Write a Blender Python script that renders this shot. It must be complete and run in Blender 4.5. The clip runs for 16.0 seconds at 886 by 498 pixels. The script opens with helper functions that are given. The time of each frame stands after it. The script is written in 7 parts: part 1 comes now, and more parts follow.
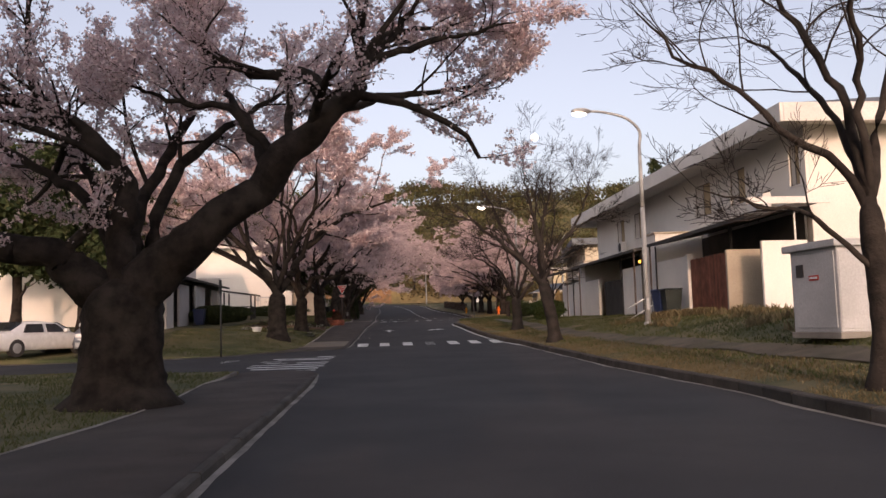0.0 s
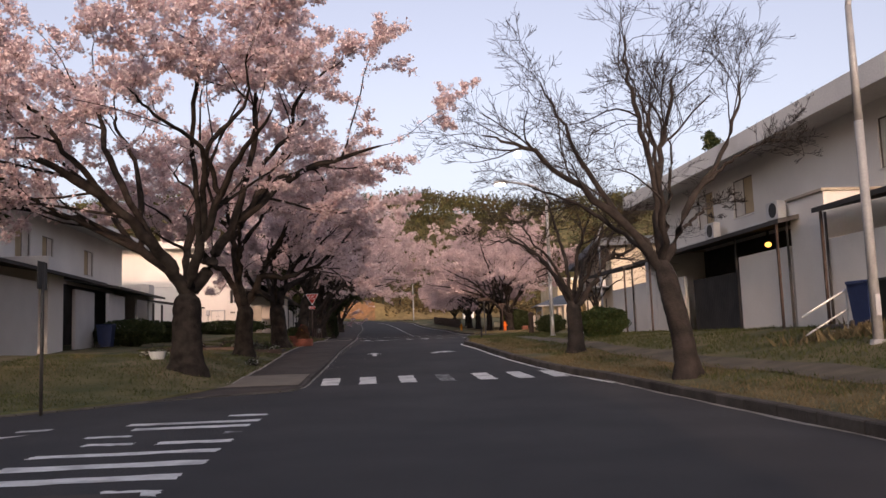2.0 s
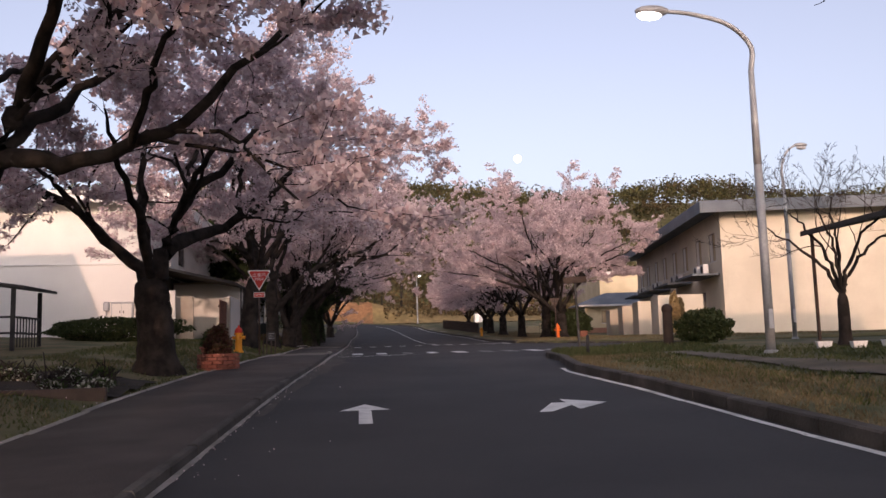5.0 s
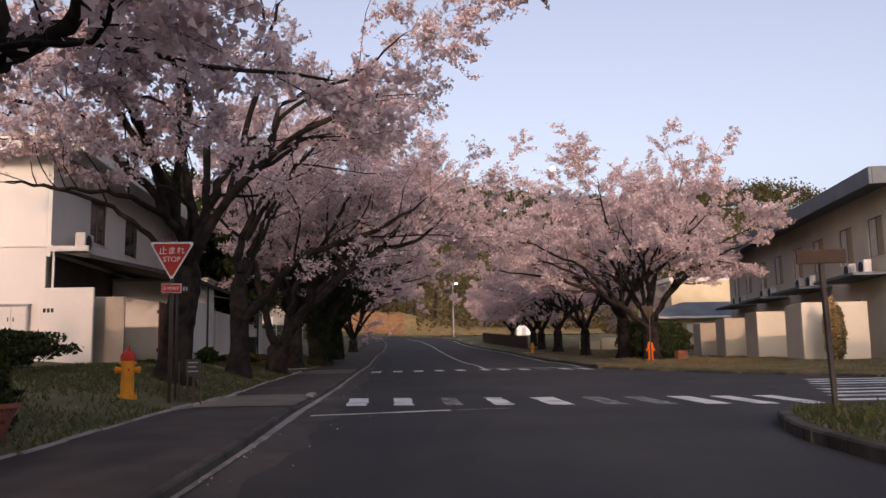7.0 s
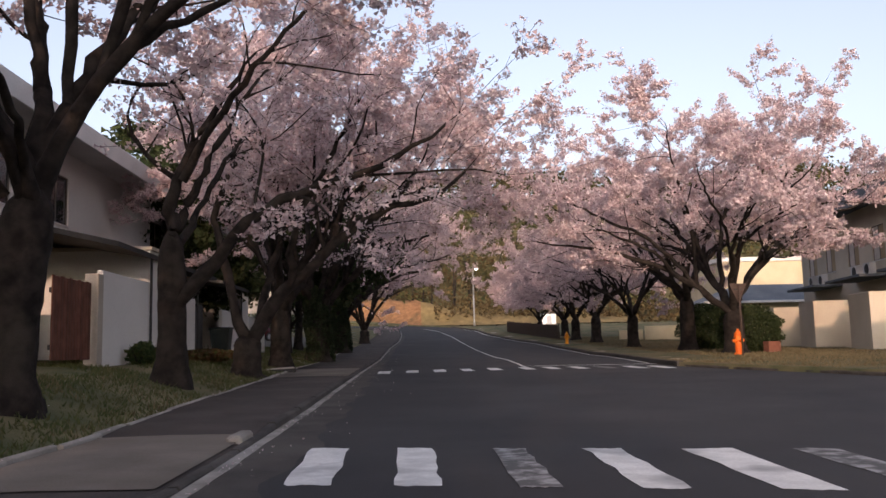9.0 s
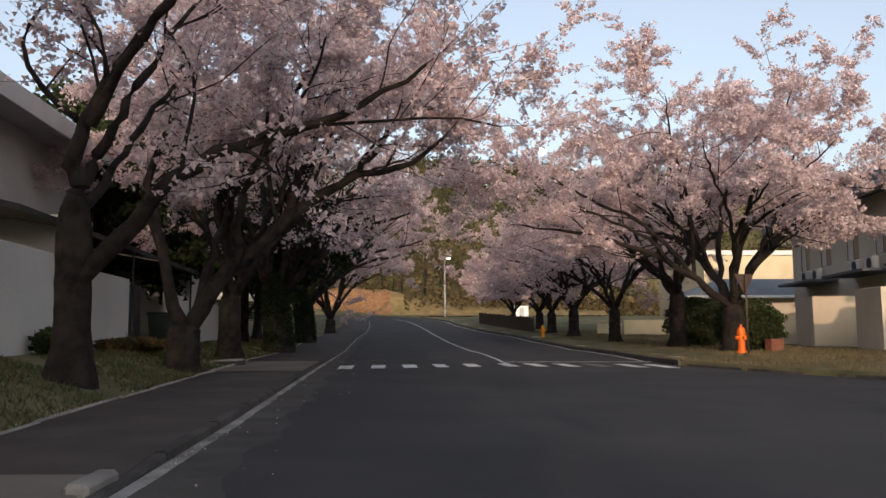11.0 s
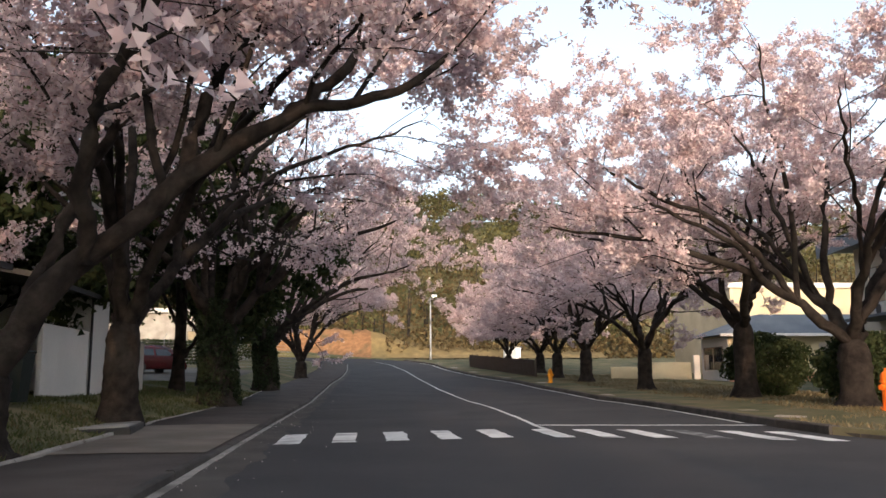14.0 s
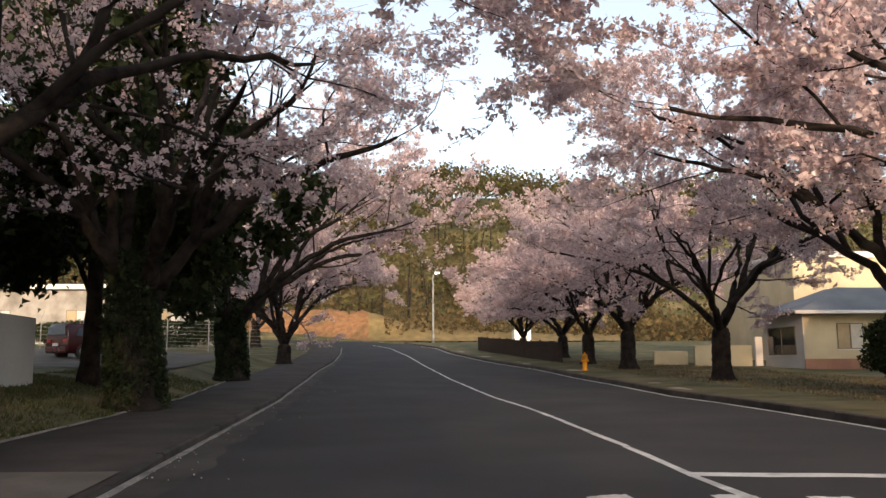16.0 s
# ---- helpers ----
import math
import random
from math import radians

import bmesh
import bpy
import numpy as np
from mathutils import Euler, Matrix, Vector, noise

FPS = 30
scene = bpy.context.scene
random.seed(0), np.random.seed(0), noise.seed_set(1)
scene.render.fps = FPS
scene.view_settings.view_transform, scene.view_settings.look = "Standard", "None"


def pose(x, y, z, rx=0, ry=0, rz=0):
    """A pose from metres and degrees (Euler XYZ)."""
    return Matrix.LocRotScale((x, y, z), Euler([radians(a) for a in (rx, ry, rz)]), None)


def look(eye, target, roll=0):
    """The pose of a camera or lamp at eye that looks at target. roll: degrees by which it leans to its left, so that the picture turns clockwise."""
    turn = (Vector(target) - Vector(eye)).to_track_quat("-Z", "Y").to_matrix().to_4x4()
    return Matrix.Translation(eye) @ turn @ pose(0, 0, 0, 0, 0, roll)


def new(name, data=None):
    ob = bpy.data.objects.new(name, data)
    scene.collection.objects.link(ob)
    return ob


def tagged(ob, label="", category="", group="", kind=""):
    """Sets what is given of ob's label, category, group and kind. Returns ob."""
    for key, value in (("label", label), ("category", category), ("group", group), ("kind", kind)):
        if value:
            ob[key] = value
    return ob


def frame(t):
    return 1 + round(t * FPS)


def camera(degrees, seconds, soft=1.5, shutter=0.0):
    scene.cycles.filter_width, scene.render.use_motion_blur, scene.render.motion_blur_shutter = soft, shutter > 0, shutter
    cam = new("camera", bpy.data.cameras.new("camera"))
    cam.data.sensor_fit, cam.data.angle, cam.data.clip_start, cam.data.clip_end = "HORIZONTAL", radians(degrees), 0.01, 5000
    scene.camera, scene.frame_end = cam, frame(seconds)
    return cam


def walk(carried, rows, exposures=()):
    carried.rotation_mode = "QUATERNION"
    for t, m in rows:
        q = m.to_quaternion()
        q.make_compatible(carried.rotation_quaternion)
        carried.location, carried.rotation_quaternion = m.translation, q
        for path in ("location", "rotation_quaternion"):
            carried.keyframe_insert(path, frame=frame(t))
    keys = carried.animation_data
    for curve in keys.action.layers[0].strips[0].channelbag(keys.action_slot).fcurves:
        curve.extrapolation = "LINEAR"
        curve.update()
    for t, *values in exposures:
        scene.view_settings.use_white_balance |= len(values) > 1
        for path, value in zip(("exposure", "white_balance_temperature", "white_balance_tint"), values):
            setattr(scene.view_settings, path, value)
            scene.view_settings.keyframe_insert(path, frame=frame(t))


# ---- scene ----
cam = camera(55.2, 16.0)
METRES, EYE, TILT, LEAN, TURN = 80.0, 1.25, 0.0, 0.0, -4.5
ROWS = [
    (0.0, 0.0, 0.0, 0.0, 0.15, 5.13, 1.71),
    (0.5, -0.0032, 0.0458, 0.0004, -0.05, 4.95, 1.82),
    (1.0, -0.0066, 0.0916, 0.0006, -0.32, 5.31, 1.83),
    (1.5, -0.0099, 0.1392, 0.0011, -0.68, 5.74, 1.89),
    (2.0, -0.0133, 0.1866, 0.0016, -0.97, 6.29, 2.06),
    (2.5, -0.0166, 0.2345, 0.0023, -2.21, 6.27, 2.01),
    (3.0, -0.0194, 0.2825, 0.0037, -2.78, 7.87, 1.98),
    (3.5, -0.0221, 0.3288, 0.0042, -1.72, 8.21, 1.66),
    (4.0, -0.0251, 0.3738, 0.0044, -1.06, 7.93, 1.51),
    (4.5, -0.0277, 0.4179, 0.0052, -1.33, 6.53, 1.71),
    (7.0, -0.0357, 0.6319, 0.0141, 1.13, 7.44, 1.04),
    (7.5, -0.0376, 0.6632, 0.0145, 1.27, 7.11, 1.08),
    (8.0, -0.0395, 0.6918, 0.0153, 1.47, 7.0, 1.03),
    (8.5, -0.0411, 0.7166, 0.0161, 1.93, 7.04, 1.17),
    (9.0, -0.0421, 0.7362, 0.0166, 2.3, 6.78, 1.36),
    (11.5, -0.045, 0.7872, 0.0175, -0.05, 6.12, 0.27),
    (12.0, -0.0458, 0.8013, 0.0177, 0.0, 7.1, 0.45),
    (12.5, -0.0466, 0.8183, 0.0178, -0.35, 7.88, 0.72),
    (13.0, -0.0476, 0.8378, 0.0182, 0.88, 9.54, 1.5),
    (13.5, -0.0489, 0.8608, 0.0188, -0.16, 7.23, 0.98),
    (14.0, -0.05, 0.8849, 0.0195, -1.0, 9.01, 0.45),
    (14.5, -0.0512, 0.9105, 0.0205, -0.58, 9.1, 0.54),
    (15.0, -0.0523, 0.9378, 0.021, -0.86, 9.39, 0.54),
    (15.5, -0.0536, 0.9674, 0.0217, -0.97, 8.33, 0.24),
    (16.0, -0.0552, 0.998, 0.0221, -1.1, 7.9, 0.41),
]
EXPOSURE = [(0.0, 0.88, 7000, 24), (1.0, 1.0, 6950, 24), (2.5, 0.95, 6800, 25), (3.5, 0.98, 6600, 25), (4.5, 0.95, 6500, 26), (7.0, 0.85, 6600, 24), (8.0, 0.95, 6500, 23), (8.5, 1.14, 6500, 22), (9.0, 1.21, 6500, 20), (11.5, 1.0, 6500, 10), (13.0, 1.15, 6500, 10), (13.5, 1.42, 6450, 9), (14.0, 1.72, 6500, 10), (15.0, 1.6, 6700, 11), (16.0, 1.5, 6950, 11)]
walk(cam, [(t, pose(0, 0, EYE, TILT, LEAN, TURN) @ pose(METRES * x, METRES * y, METRES * z, 90 + pitch, roll, yaw)) for t, x, y, z, yaw, pitch, roll in ROWS], EXPOSURE)
# ---------------------------------------------------------------- world, sun
world = bpy.data.worlds.new("evening_sky")
scene.world = world
world.use_nodes = True
wn, wl = world.node_tree.nodes, world.node_tree.links
sky = wn.new("ShaderNodeTexSky")
sky.sky_type, sky.sun_disc = "NISHITA", False
SUN_EL, SUN_AZ = 10.0, 184.0            # degrees; azimuth clockwise from +y
sky.sun_elevation, sky.sun_rotation = radians(SUN_EL), radians(SUN_AZ)
sky.air_density, sky.dust_density, sky.ozone_density = 1.0, 3.5, 2.0
wn["Background"].inputs[1].default_value = 0.15
haze = wn.new("ShaderNodeHueSaturation")          # evening haze takes the depth out of the blue
haze.inputs["Hue"].default_value, haze.inputs["Saturation"].default_value = 0.503, 0.57
wl.new(sky.outputs[0], haze.inputs["Color"])
wl.new(haze.outputs[0], wn["Background"].inputs[0])
sun = new("sun", bpy.data.lights.new("sun", "SUN"))
sun.data.energy, sun.data.angle, sun.data.color = 0.9, radians(0.6), (1.0, 0.68, 0.45)
sdir = Vector((math.sin(radians(SUN_AZ)) * math.cos(radians(SUN_EL)), math.cos(radians(SUN_AZ)) * math.cos(radians(SUN_EL)), math.sin(radians(SUN_EL))))
sun.matrix_world = look(sdir * 50, (0, 0, 0))


# ---------------------------------------------------------------- materials
def mat(name, c1, c2, size=1.0, fine=30.0, rough=0.8, bump=0.2, metal=0.0, stain=None, island=0.0, each=0.0, spec=0.3, lo=0.35, hi=0.65):
    """Two colours mixed by coarse noise, fine grain, bump; optional stains, and variation from piece to piece."""
    m = bpy.data.materials.new(name)
    m.use_nodes = True
    n, l = m.node_tree.nodes, m.node_tree.links
    b = n["Principled BSDF"]
    b.inputs["Roughness"].default_value, b.inputs["Metallic"].default_value = rough, metal
    b.inputs["Specular IOR Level"].default_value = spec
    geo = n.new("ShaderNodeNewGeometry")

    def nz(scale, detail=5.0):
        t = n.new("ShaderNodeTexNoise")
        t.inputs["Scale"].default_value, t.inputs["Detail"].default_value = scale, detail
        l.new(geo.outputs["Position"], t.inputs["Vector"])
        return t.outputs[0]

    def ramp(src, a, z):
        r = n.new("ShaderNodeMapRange")
        r.inputs["From Min"].default_value, r.inputs["From Max"].default_value = a, z
        l.new(src, r.inputs["Value"])
        return r.outputs[0]

    def mix(fac, a, c, mode="MIX"):
        x = n.new("ShaderNodeMix")
        x.data_type, x.blend_type = "RGBA", mode
        if isinstance(fac, float):
            x.inputs[0].default_value = fac
        else:
            l.new(fac, x.inputs[0])
        for sock, v in ((x.inputs[6], a), (x.inputs[7], c)):
            if isinstance(v, tuple):
                sock.default_value = (*v, 1)
            else:
                l.new(v, sock)
        return x.outputs[2]

    col = mix(ramp(nz(1.0 / size), lo, hi), c1, c2)
    grain = nz(fine, 3.0)
    g = n.new("ShaderNodeMapRange")
    g.inputs["To Min"].default_value, g.inputs["To Max"].default_value = 0.78, 1.22
    l.new(grain, g.inputs["Value"])
    comb = n.new("ShaderNodeCombineColor")
    for i in range(3):
        l.new(g.outputs[0], comb.inputs[i])
    col = mix(1.0, col, comb.outputs[0], "MULTIPLY")
    if stain:
        s = ramp(nz(0.37 / size, 8.0), 0.52, 0.72)
        col = mix(s, col, stain)
    if island or each:
        src = geo.outputs["Random Per Island"] if island else n.new("ShaderNodeObjectInfo").outputs["Random"]
        hsv = n.new("ShaderNodeHueSaturation")
        v = n.new("ShaderNodeMapRange")
        amt = island or each
        v.inputs["To Min"].default_value, v.inputs["To Max"].default_value = 1 - amt, 1 + amt
        l.new(src, v.inputs["Value"])
        l.new(v.outputs[0], hsv.inputs["Value"])
        l.new(col, hsv.inputs["Color"])
        col = hsv.outputs[0]
    l.new(col, b.inputs["Base Color"])
    if bump:
        bp = n.new("ShaderNodeBump")
        bp.inputs["Strength"].default_value, bp.inputs["Distance"].default_value = bump, 0.02
        l.new(grain, bp.inputs["Height"])
        l.new(bp.outputs[0], b.inputs["Normal"])
    return m


def leafy(name, c1, c2, c3, trans=0.35, patch=0.0):
    """Petals or leaves: colour by piece (and by patches of the land, where patch gives their scale); part of the light passes through."""
    m = bpy.data.materials.new(name)
    m.use_nodes = True
    n, l = m.node_tree.nodes, m.node_tree.links
    b = n["Principled BSDF"]
    b.inputs["Roughness"].default_value, b.inputs["Specular IOR Level"].default_value = 0.75, 0.15
    geo = n.new("ShaderNodeNewGeometry")
    r = n.new("ShaderNodeValToRGB")
    r.color_ramp.elements[0].color, r.color_ramp.elements[1].color = (*c1, 1), (*c3, 1)
    r.color_ramp.elements.new(0.5).color = (*c2, 1)
    src = geo.outputs["Random Per Island"]
    if patch:
        t = n.new("ShaderNodeTexNoise")
        t.inputs["Scale"].default_value, t.inputs["Detail"].default_value = patch, 2.0
        l.new(geo.outputs["Position"], t.inputs["Vector"])
        a = n.new("ShaderNodeMath")
        a.operation = "MULTIPLY_ADD"
        l.new(src, a.inputs[0])
        a.inputs[1].default_value = 0.3
        l.new(t.outputs[0], a.inputs[2])
        q = n.new("ShaderNodeMapRange")
        q.inputs["From Min"].default_value, q.inputs["From Max"].default_value = 0.45, 0.85
        l.new(a.outputs[0], q.inputs["Value"])
        src = q.outputs[0]
    l.new(src, r.inputs[0])
    l.new(r.outputs[0], b.inputs["Base Color"])
    t = n.new("ShaderNodeBsdfTranslucent")
    l.new(r.outputs[0], t.inputs[0])
    x = n.new("ShaderNodeMixShader")
    x.inputs[0].default_value = trans
    l.new(b.outputs[0], x.inputs[1])
    l.new(t.outputs[0], x.inputs[2])
    l.new(x.outputs[0], n["Material Output"].inputs[0])
    return m


def glow(name, col, strength):
    m = bpy.data.materials.new(name)
    m.use_nodes = True
    b = m.node_tree.nodes["Principled BSDF"]
    b.inputs["Emission Color"].default_value, b.inputs["Emission Strength"].default_value = (*col, 1), strength
    b.inputs["Base Color"].default_value = (*col, 1)
    return m


ASPHALT = mat("asphalt", (0.032, 0.032, 0.035), (0.050, 0.049, 0.050), 2.2, 60, 0.88, 0.35, stain=(0.035, 0.034, 0.036))
ASPHALT_OLD = mat("worn_asphalt", (0.052, 0.043, 0.039), (0.080, 0.067, 0.060), 0.9, 50, 0.92, 0.5, stain=(0.04, 0.036, 0.035))
CONCRETE_D = mat("dark_dirty_concrete", (0.045, 0.040, 0.035), (0.085, 0.075, 0.066), 0.5, 30, 0.95, 0.5, stain=(0.03, 0.026, 0.022), each=0.15)
GUTTER = mat("gutter_concrete", (0.20, 0.19, 0.175), (0.40, 0.375, 0.35), 0.4, 40, 0.95, 0.4, stain=(0.13, 0.12, 0.11), lo=.3, hi=.7)
# coloured dark for the shade on the left kerb's road face
KERB_L = mat("kerb_concrete_in_shade", (0.050, 0.045, 0.042), (0.085, 0.077, 0.070), 0.5, 35, 0.95, 0.4, stain=(0.04, 0.036, 0.034), each=0.2)
CONCRETE = mat("weathered_concrete", (0.23, 0.21, 0.19), (0.33, 0.31, 0.28), 0.8, 40, 0.9, 0.3, stain=(0.14, 0.125, 0.11), each=0.12)
PALE_CONC = mat("pale_concrete", (0.36, 0.31, 0.25), (0.46, 0.40, 0.33), 1.5, 35, 0.9, 0.25, stain=(0.26, 0.22, 0.18))
PAINT = mat("road_paint", (0.62, 0.62, 0.60), (0.78, 0.78, 0.76), 0.25, 45, 0.75, 0.2, stain=(0.30, 0.30, 0.30))
PAINT_FADED = mat("faded_road_paint", (0.10, 0.10, 0.10), (0.34, 0.34, 0.34), 0.18, 40, 0.85, 0.2, lo=0.45, hi=0.62)
GRASS = mat("lawn", (0.060, 0.072, 0.028), (0.150, 0.125, 0.062), 1.1, 22, 0.95, 0.9, stain=(0.20, 0.16, 0.092))
BLADES = leafy("grass_blades", (0.062, 0.082, 0.028), (0.088, 0.102, 0.038), (0.125, 0.118, 0.052), 0.4)
STUCCO = mat("white_stucco", (0.68, 0.65, 0.615), (0.77, 0.74, 0.70), 2.5, 45, 0.9, 0.25, stain=(0.57, 0.54, 0.50))
WHITE_PIPE = mat("white_pvc", (0.66, 0.66, 0.65), (0.74, 0.74, 0.73), 0.5, 30, 0.5, 0.05)
# shaded copy of the white stucco, and plain grey for small parts
STUCCO_G = mat("grey_stucco_and_wall_shade", (0.53, 0.52, 0.515), (0.62, 0.61, 0.60), 2.0, 45, 0.9, 0.25, stain=(0.43, 0.42, 0.41))
FASCIA = mat("roof_fascia", (0.62, 0.60, 0.58), (0.72, 0.70, 0.67), 1.5, 20, 0.8, 0.15, stain=(0.47, 0.45, 0.43))
SLATE = mat("blue_grey_roof", (0.10, 0.115, 0.135), (0.15, 0.165, 0.185), 1.4, 25, 0.7, 0.2)
# dark timber paint, also the colour of the porches' painted shade
DARK = mat("dark_paint_and_porch_shade", (0.030, 0.028, 0.028), (0.052, 0.048, 0.046), 0.6, 30, 0.7, 0.3)
REDWOOD = mat("red_stained_wood", (0.11, 0.040, 0.026), (0.19, 0.075, 0.048), 0.35, 35, 0.75, 0.4, each=0.25)
BARK = mat("cherry_bark", (0.014, 0.0112, 0.0102), (0.034, 0.027, 0.0235), 0.22, 16, 0.97, 1.0, stain=(0.044, 0.037, 0.031), spec=.1)
BARK_G = mat("grey_bark", (0.024, 0.020, 0.019), (0.046, 0.038, 0.034), 0.3, 18, 0.95, 0.9, spec=.12)
IVY = leafy("ivy_leaves", (0.016, 0.026, 0.012), (0.026, 0.038, 0.017), (0.040, 0.048, 0.024), 0.15)
BLOSSOM = leafy("cherry_blossom", (0.64, 0.505, 0.52), (0.73, 0.625, 0.635), (0.53, 0.37, 0.38), 0.36)
EVERGREEN = leafy("evergreen_leaves", (0.022, 0.036, 0.014), (0.040, 0.056, 0.021), (0.068, 0.074, 0.032), 0.25)
SHRUB = leafy("shrub_leaves", (0.022, 0.042, 0.015), (0.04, 0.065, 0.022), (0.07, 0.085, 0.03), 0.25)
WOODS = leafy("hill_woods", (0.105, 0.075, 0.036), (0.055, 0.058, 0.026), (0.135, 0.122, 0.045), 0.25, patch=.16)
BRUSH = leafy("dry_brush", (0.13, 0.085, 0.04), (0.075, 0.06, 0.03), (0.19, 0.14, 0.065), 0.25, patch=.3)
METAL = mat("galvanised_steel", (0.26, 0.265, 0.27), (0.36, 0.365, 0.37), 0.5, 30, 0.62, 0.08, metal=0.2)
GREYPAINT = mat("grey_enamel", (0.40, 0.41, 0.43), (0.47, 0.48, 0.50), 0.8, 25, 0.5, 0.05, stain=(0.33, 0.33, 0.34))
BROWNPOST = mat("brown_painted_steel", (0.05, 0.032, 0.025), (0.075, 0.05, 0.04), 0.3, 30, 0.6, 0.1)
GLASS = mat("window_glass", (0.02, 0.022, 0.026), (0.035, 0.037, 0.042), 0.8, 4, 0.06, 0.0, spec=0.7)
BLIND = mat("drawn_blind", (0.36, 0.27, 0.16), (0.43, 0.33, 0.21), 0.5, 30, 0.8, 0.1)
# pale colour stands for what the right-hand panes reflect
PALE_PANE = mat("pale_pane_reflection", (0.52, 0.48, 0.43), (0.62, 0.58, 0.52), 0.4, 30, 0.4, 0.1)
FRAME = mat("brown_window_frame", (0.13, 0.105, 0.085), (0.18, 0.15, 0.12), 0.4, 30, 0.55, 0.1)


# ---------------------------------------------------------------- building helpers
def part(name, bm, material, parent=None, label="", smooth=False):
    me = bpy.data.meshes.new(name)
    bmesh.ops.recalc_face_normals(bm, faces=bm.faces)
    bm.to_mesh(me)
    bm.free()
    me.materials.append(material)
    if smooth:
        me.polygons.foreach_set("use_smooth", [True] * len(me.polygons))
    ob = new(name, me)
    if parent:
        ob.parent = parent
    return tagged(ob, label)


def np_part(name, verts, faces, material, parent=None, label="", smooth=False):
    """A mesh from numpy arrays; faces all have the same number of corners."""
    faces = np.asarray(faces, dtype=np.int32)
    verts = np.asarray(verts, dtype=np.float32)
    me = bpy.data.meshes.new(name)
    me.vertices.add(len(verts))
    me.vertices.foreach_set("co", verts.ravel())
    k = faces.shape[1]
    me.loops.add(faces.size)
    me.loops.foreach_set("vertex_index", faces.ravel())
    me.polygons.add(len(faces))
    me.polygons.foreach_set("loop_start", np.arange(0, faces.size, k, dtype=np.int32))
    me.update(calc_edges=True)
    me.materials.append(material)
    if smooth:
        me.polygons.foreach_set("use_smooth", np.ones(len(faces), dtype=bool))
    ob = new(name, me)
    if parent:
        ob.parent = parent
    return tagged(ob, label)


def box(bm, x0, x1, y0, y1, z0, z1, bevel=0.0, m=None):
    vs = [bm.verts.new((x, y, z)) for x in (x0, x1) for y in (y0, y1) for z in (z0, z1)]
    fs = [bm.faces.new([vs[i] for i in q]) for q in ((0, 1, 3, 2), (4, 6, 7, 5), (0, 4, 5, 1), (2, 3, 7, 6), (0, 2, 6, 4), (1, 5, 7, 3))]
    if bevel:
        es = list({e for f in fs for e in f.edges})
        bmesh.ops.bevel(bm, geom=es, offset=bevel, segments=1, affect="EDGES")
    if m is not None:
        bmesh.ops.transform(bm, matrix=m, verts=[v for v in bm.verts])
    return bm


def cyl(bm, p, q, r0, r1=None, n=10):
    """A closed tapered tube from p to q."""
    p, q = Vector(p), Vector(q)
    r1 = r0 if r1 is None else r1
    m = Matrix.Translation((p + q) / 2) @ (q - p).to_track_quat("Z", "Y").to_matrix().to_4x4()
    bmesh.ops.create_cone(bm, cap_ends=True, segments=n, radius1=r0, radius2=r1, depth=(q - p).length, matrix=m)
    return bm


def B():
    return bmesh.new()


def thing(name, label, category, m=None, group="", kind=""):
    e = new(name)
    e.empty_display_size = 0.3
    if m is not None:
        e.matrix_world = m
    return tagged(e, label, category, group, kind)


# ---------------------------------------------------------------- the lie of the land
GY = (-60, 0, 20, 30, 36, 50, 64, 74, 85, 104, 116, 130, 150, 171, 200, 420)
GZ = (-0.7, 0, 0.12, 0.3, 0.45, 1.1, 1.6, 1.77, 1.92, 2.12, 2.5, 3.1, 4.1, 5.4, 7.2, 8)
# left edge of the carriageway, outer edge of the left footway, right edge of the carriageway: (y, x)
LR = ((-60, -1.6), (0, -1.5), (17, -1.45), (21.3, -1.55), (22.0, -1.75), (22.3, -1.95), (22.4, -60), (30.4, -60), (30.6, -9.0), (31.4, -6.0), (33.0, -4.3), (33.6, -3.4), (34.4, -1.65), (35.2, -1.4), (42, -1.15), (54, -0.85), (60, -0.62), (66, -0.5), (72, -0.42),
      (88, -0.45), (110, -0.5), (123, -0.4), (136, 0.1), (150, 0.2), (162, 0.0), (172, -1.5), (179, -6.0), (184, -14), (188, -30), (189, -60))
LO = ((-60, -3.9), (0, -3.9), (8, -3.75), (11.5, -3.42), (14.5, -3.4), (18, -3.62), (22.3, -3.6), (22.4, -60), (30.4, -60), (30.6, -9.0), (31.4, -6.0), (33, -4.3), (36.4, -3.1), (43, -2.95), (54, -2.95), (60, -2.6), (68, -2.15), (79, -2.4), (90, -2.85), (100, -2.9), (114, -3.3),
      (136, -2.6), (150, -2.4), (162, -2.6), (170, -4.0), (177, -8.0), (182, -15), (186, -30), (187, -60))
RR = ((-60, 5.3), (0, 5.3), (9.5, 5.4), (13, 5.65), (34, 5.7), (38, 5.25), (43, 4.98), (54, 4.88), (56, 5.18), (57.5, 5.45), (59.5, 5.52), (60.6, 5.75), (61.6, 6.15), (62.1, 6.8), (62.4, 7.6), (62.6, 60), (69.2, 60), (69.6, 18), (70.4, 15.5), (71.9, 13.6), (75.8, 11.5),
      (79, 10.7), (81.7, 9.9), (84.6, 9.4), (87, 9.5), (93.4, 10.3), (100, 10.9), (110, 11.2), (123, 11.25), (134, 10.15), (147, 9.5), (160, 9.2), (171.5, 7.0), (181, 2.0), (189, -9), (196, -27), (197, -60))


def tab(t):
    a = np.array(t, dtype=float)
    return lambda y: np.interp(y, a[:, 0], a[:, 1])


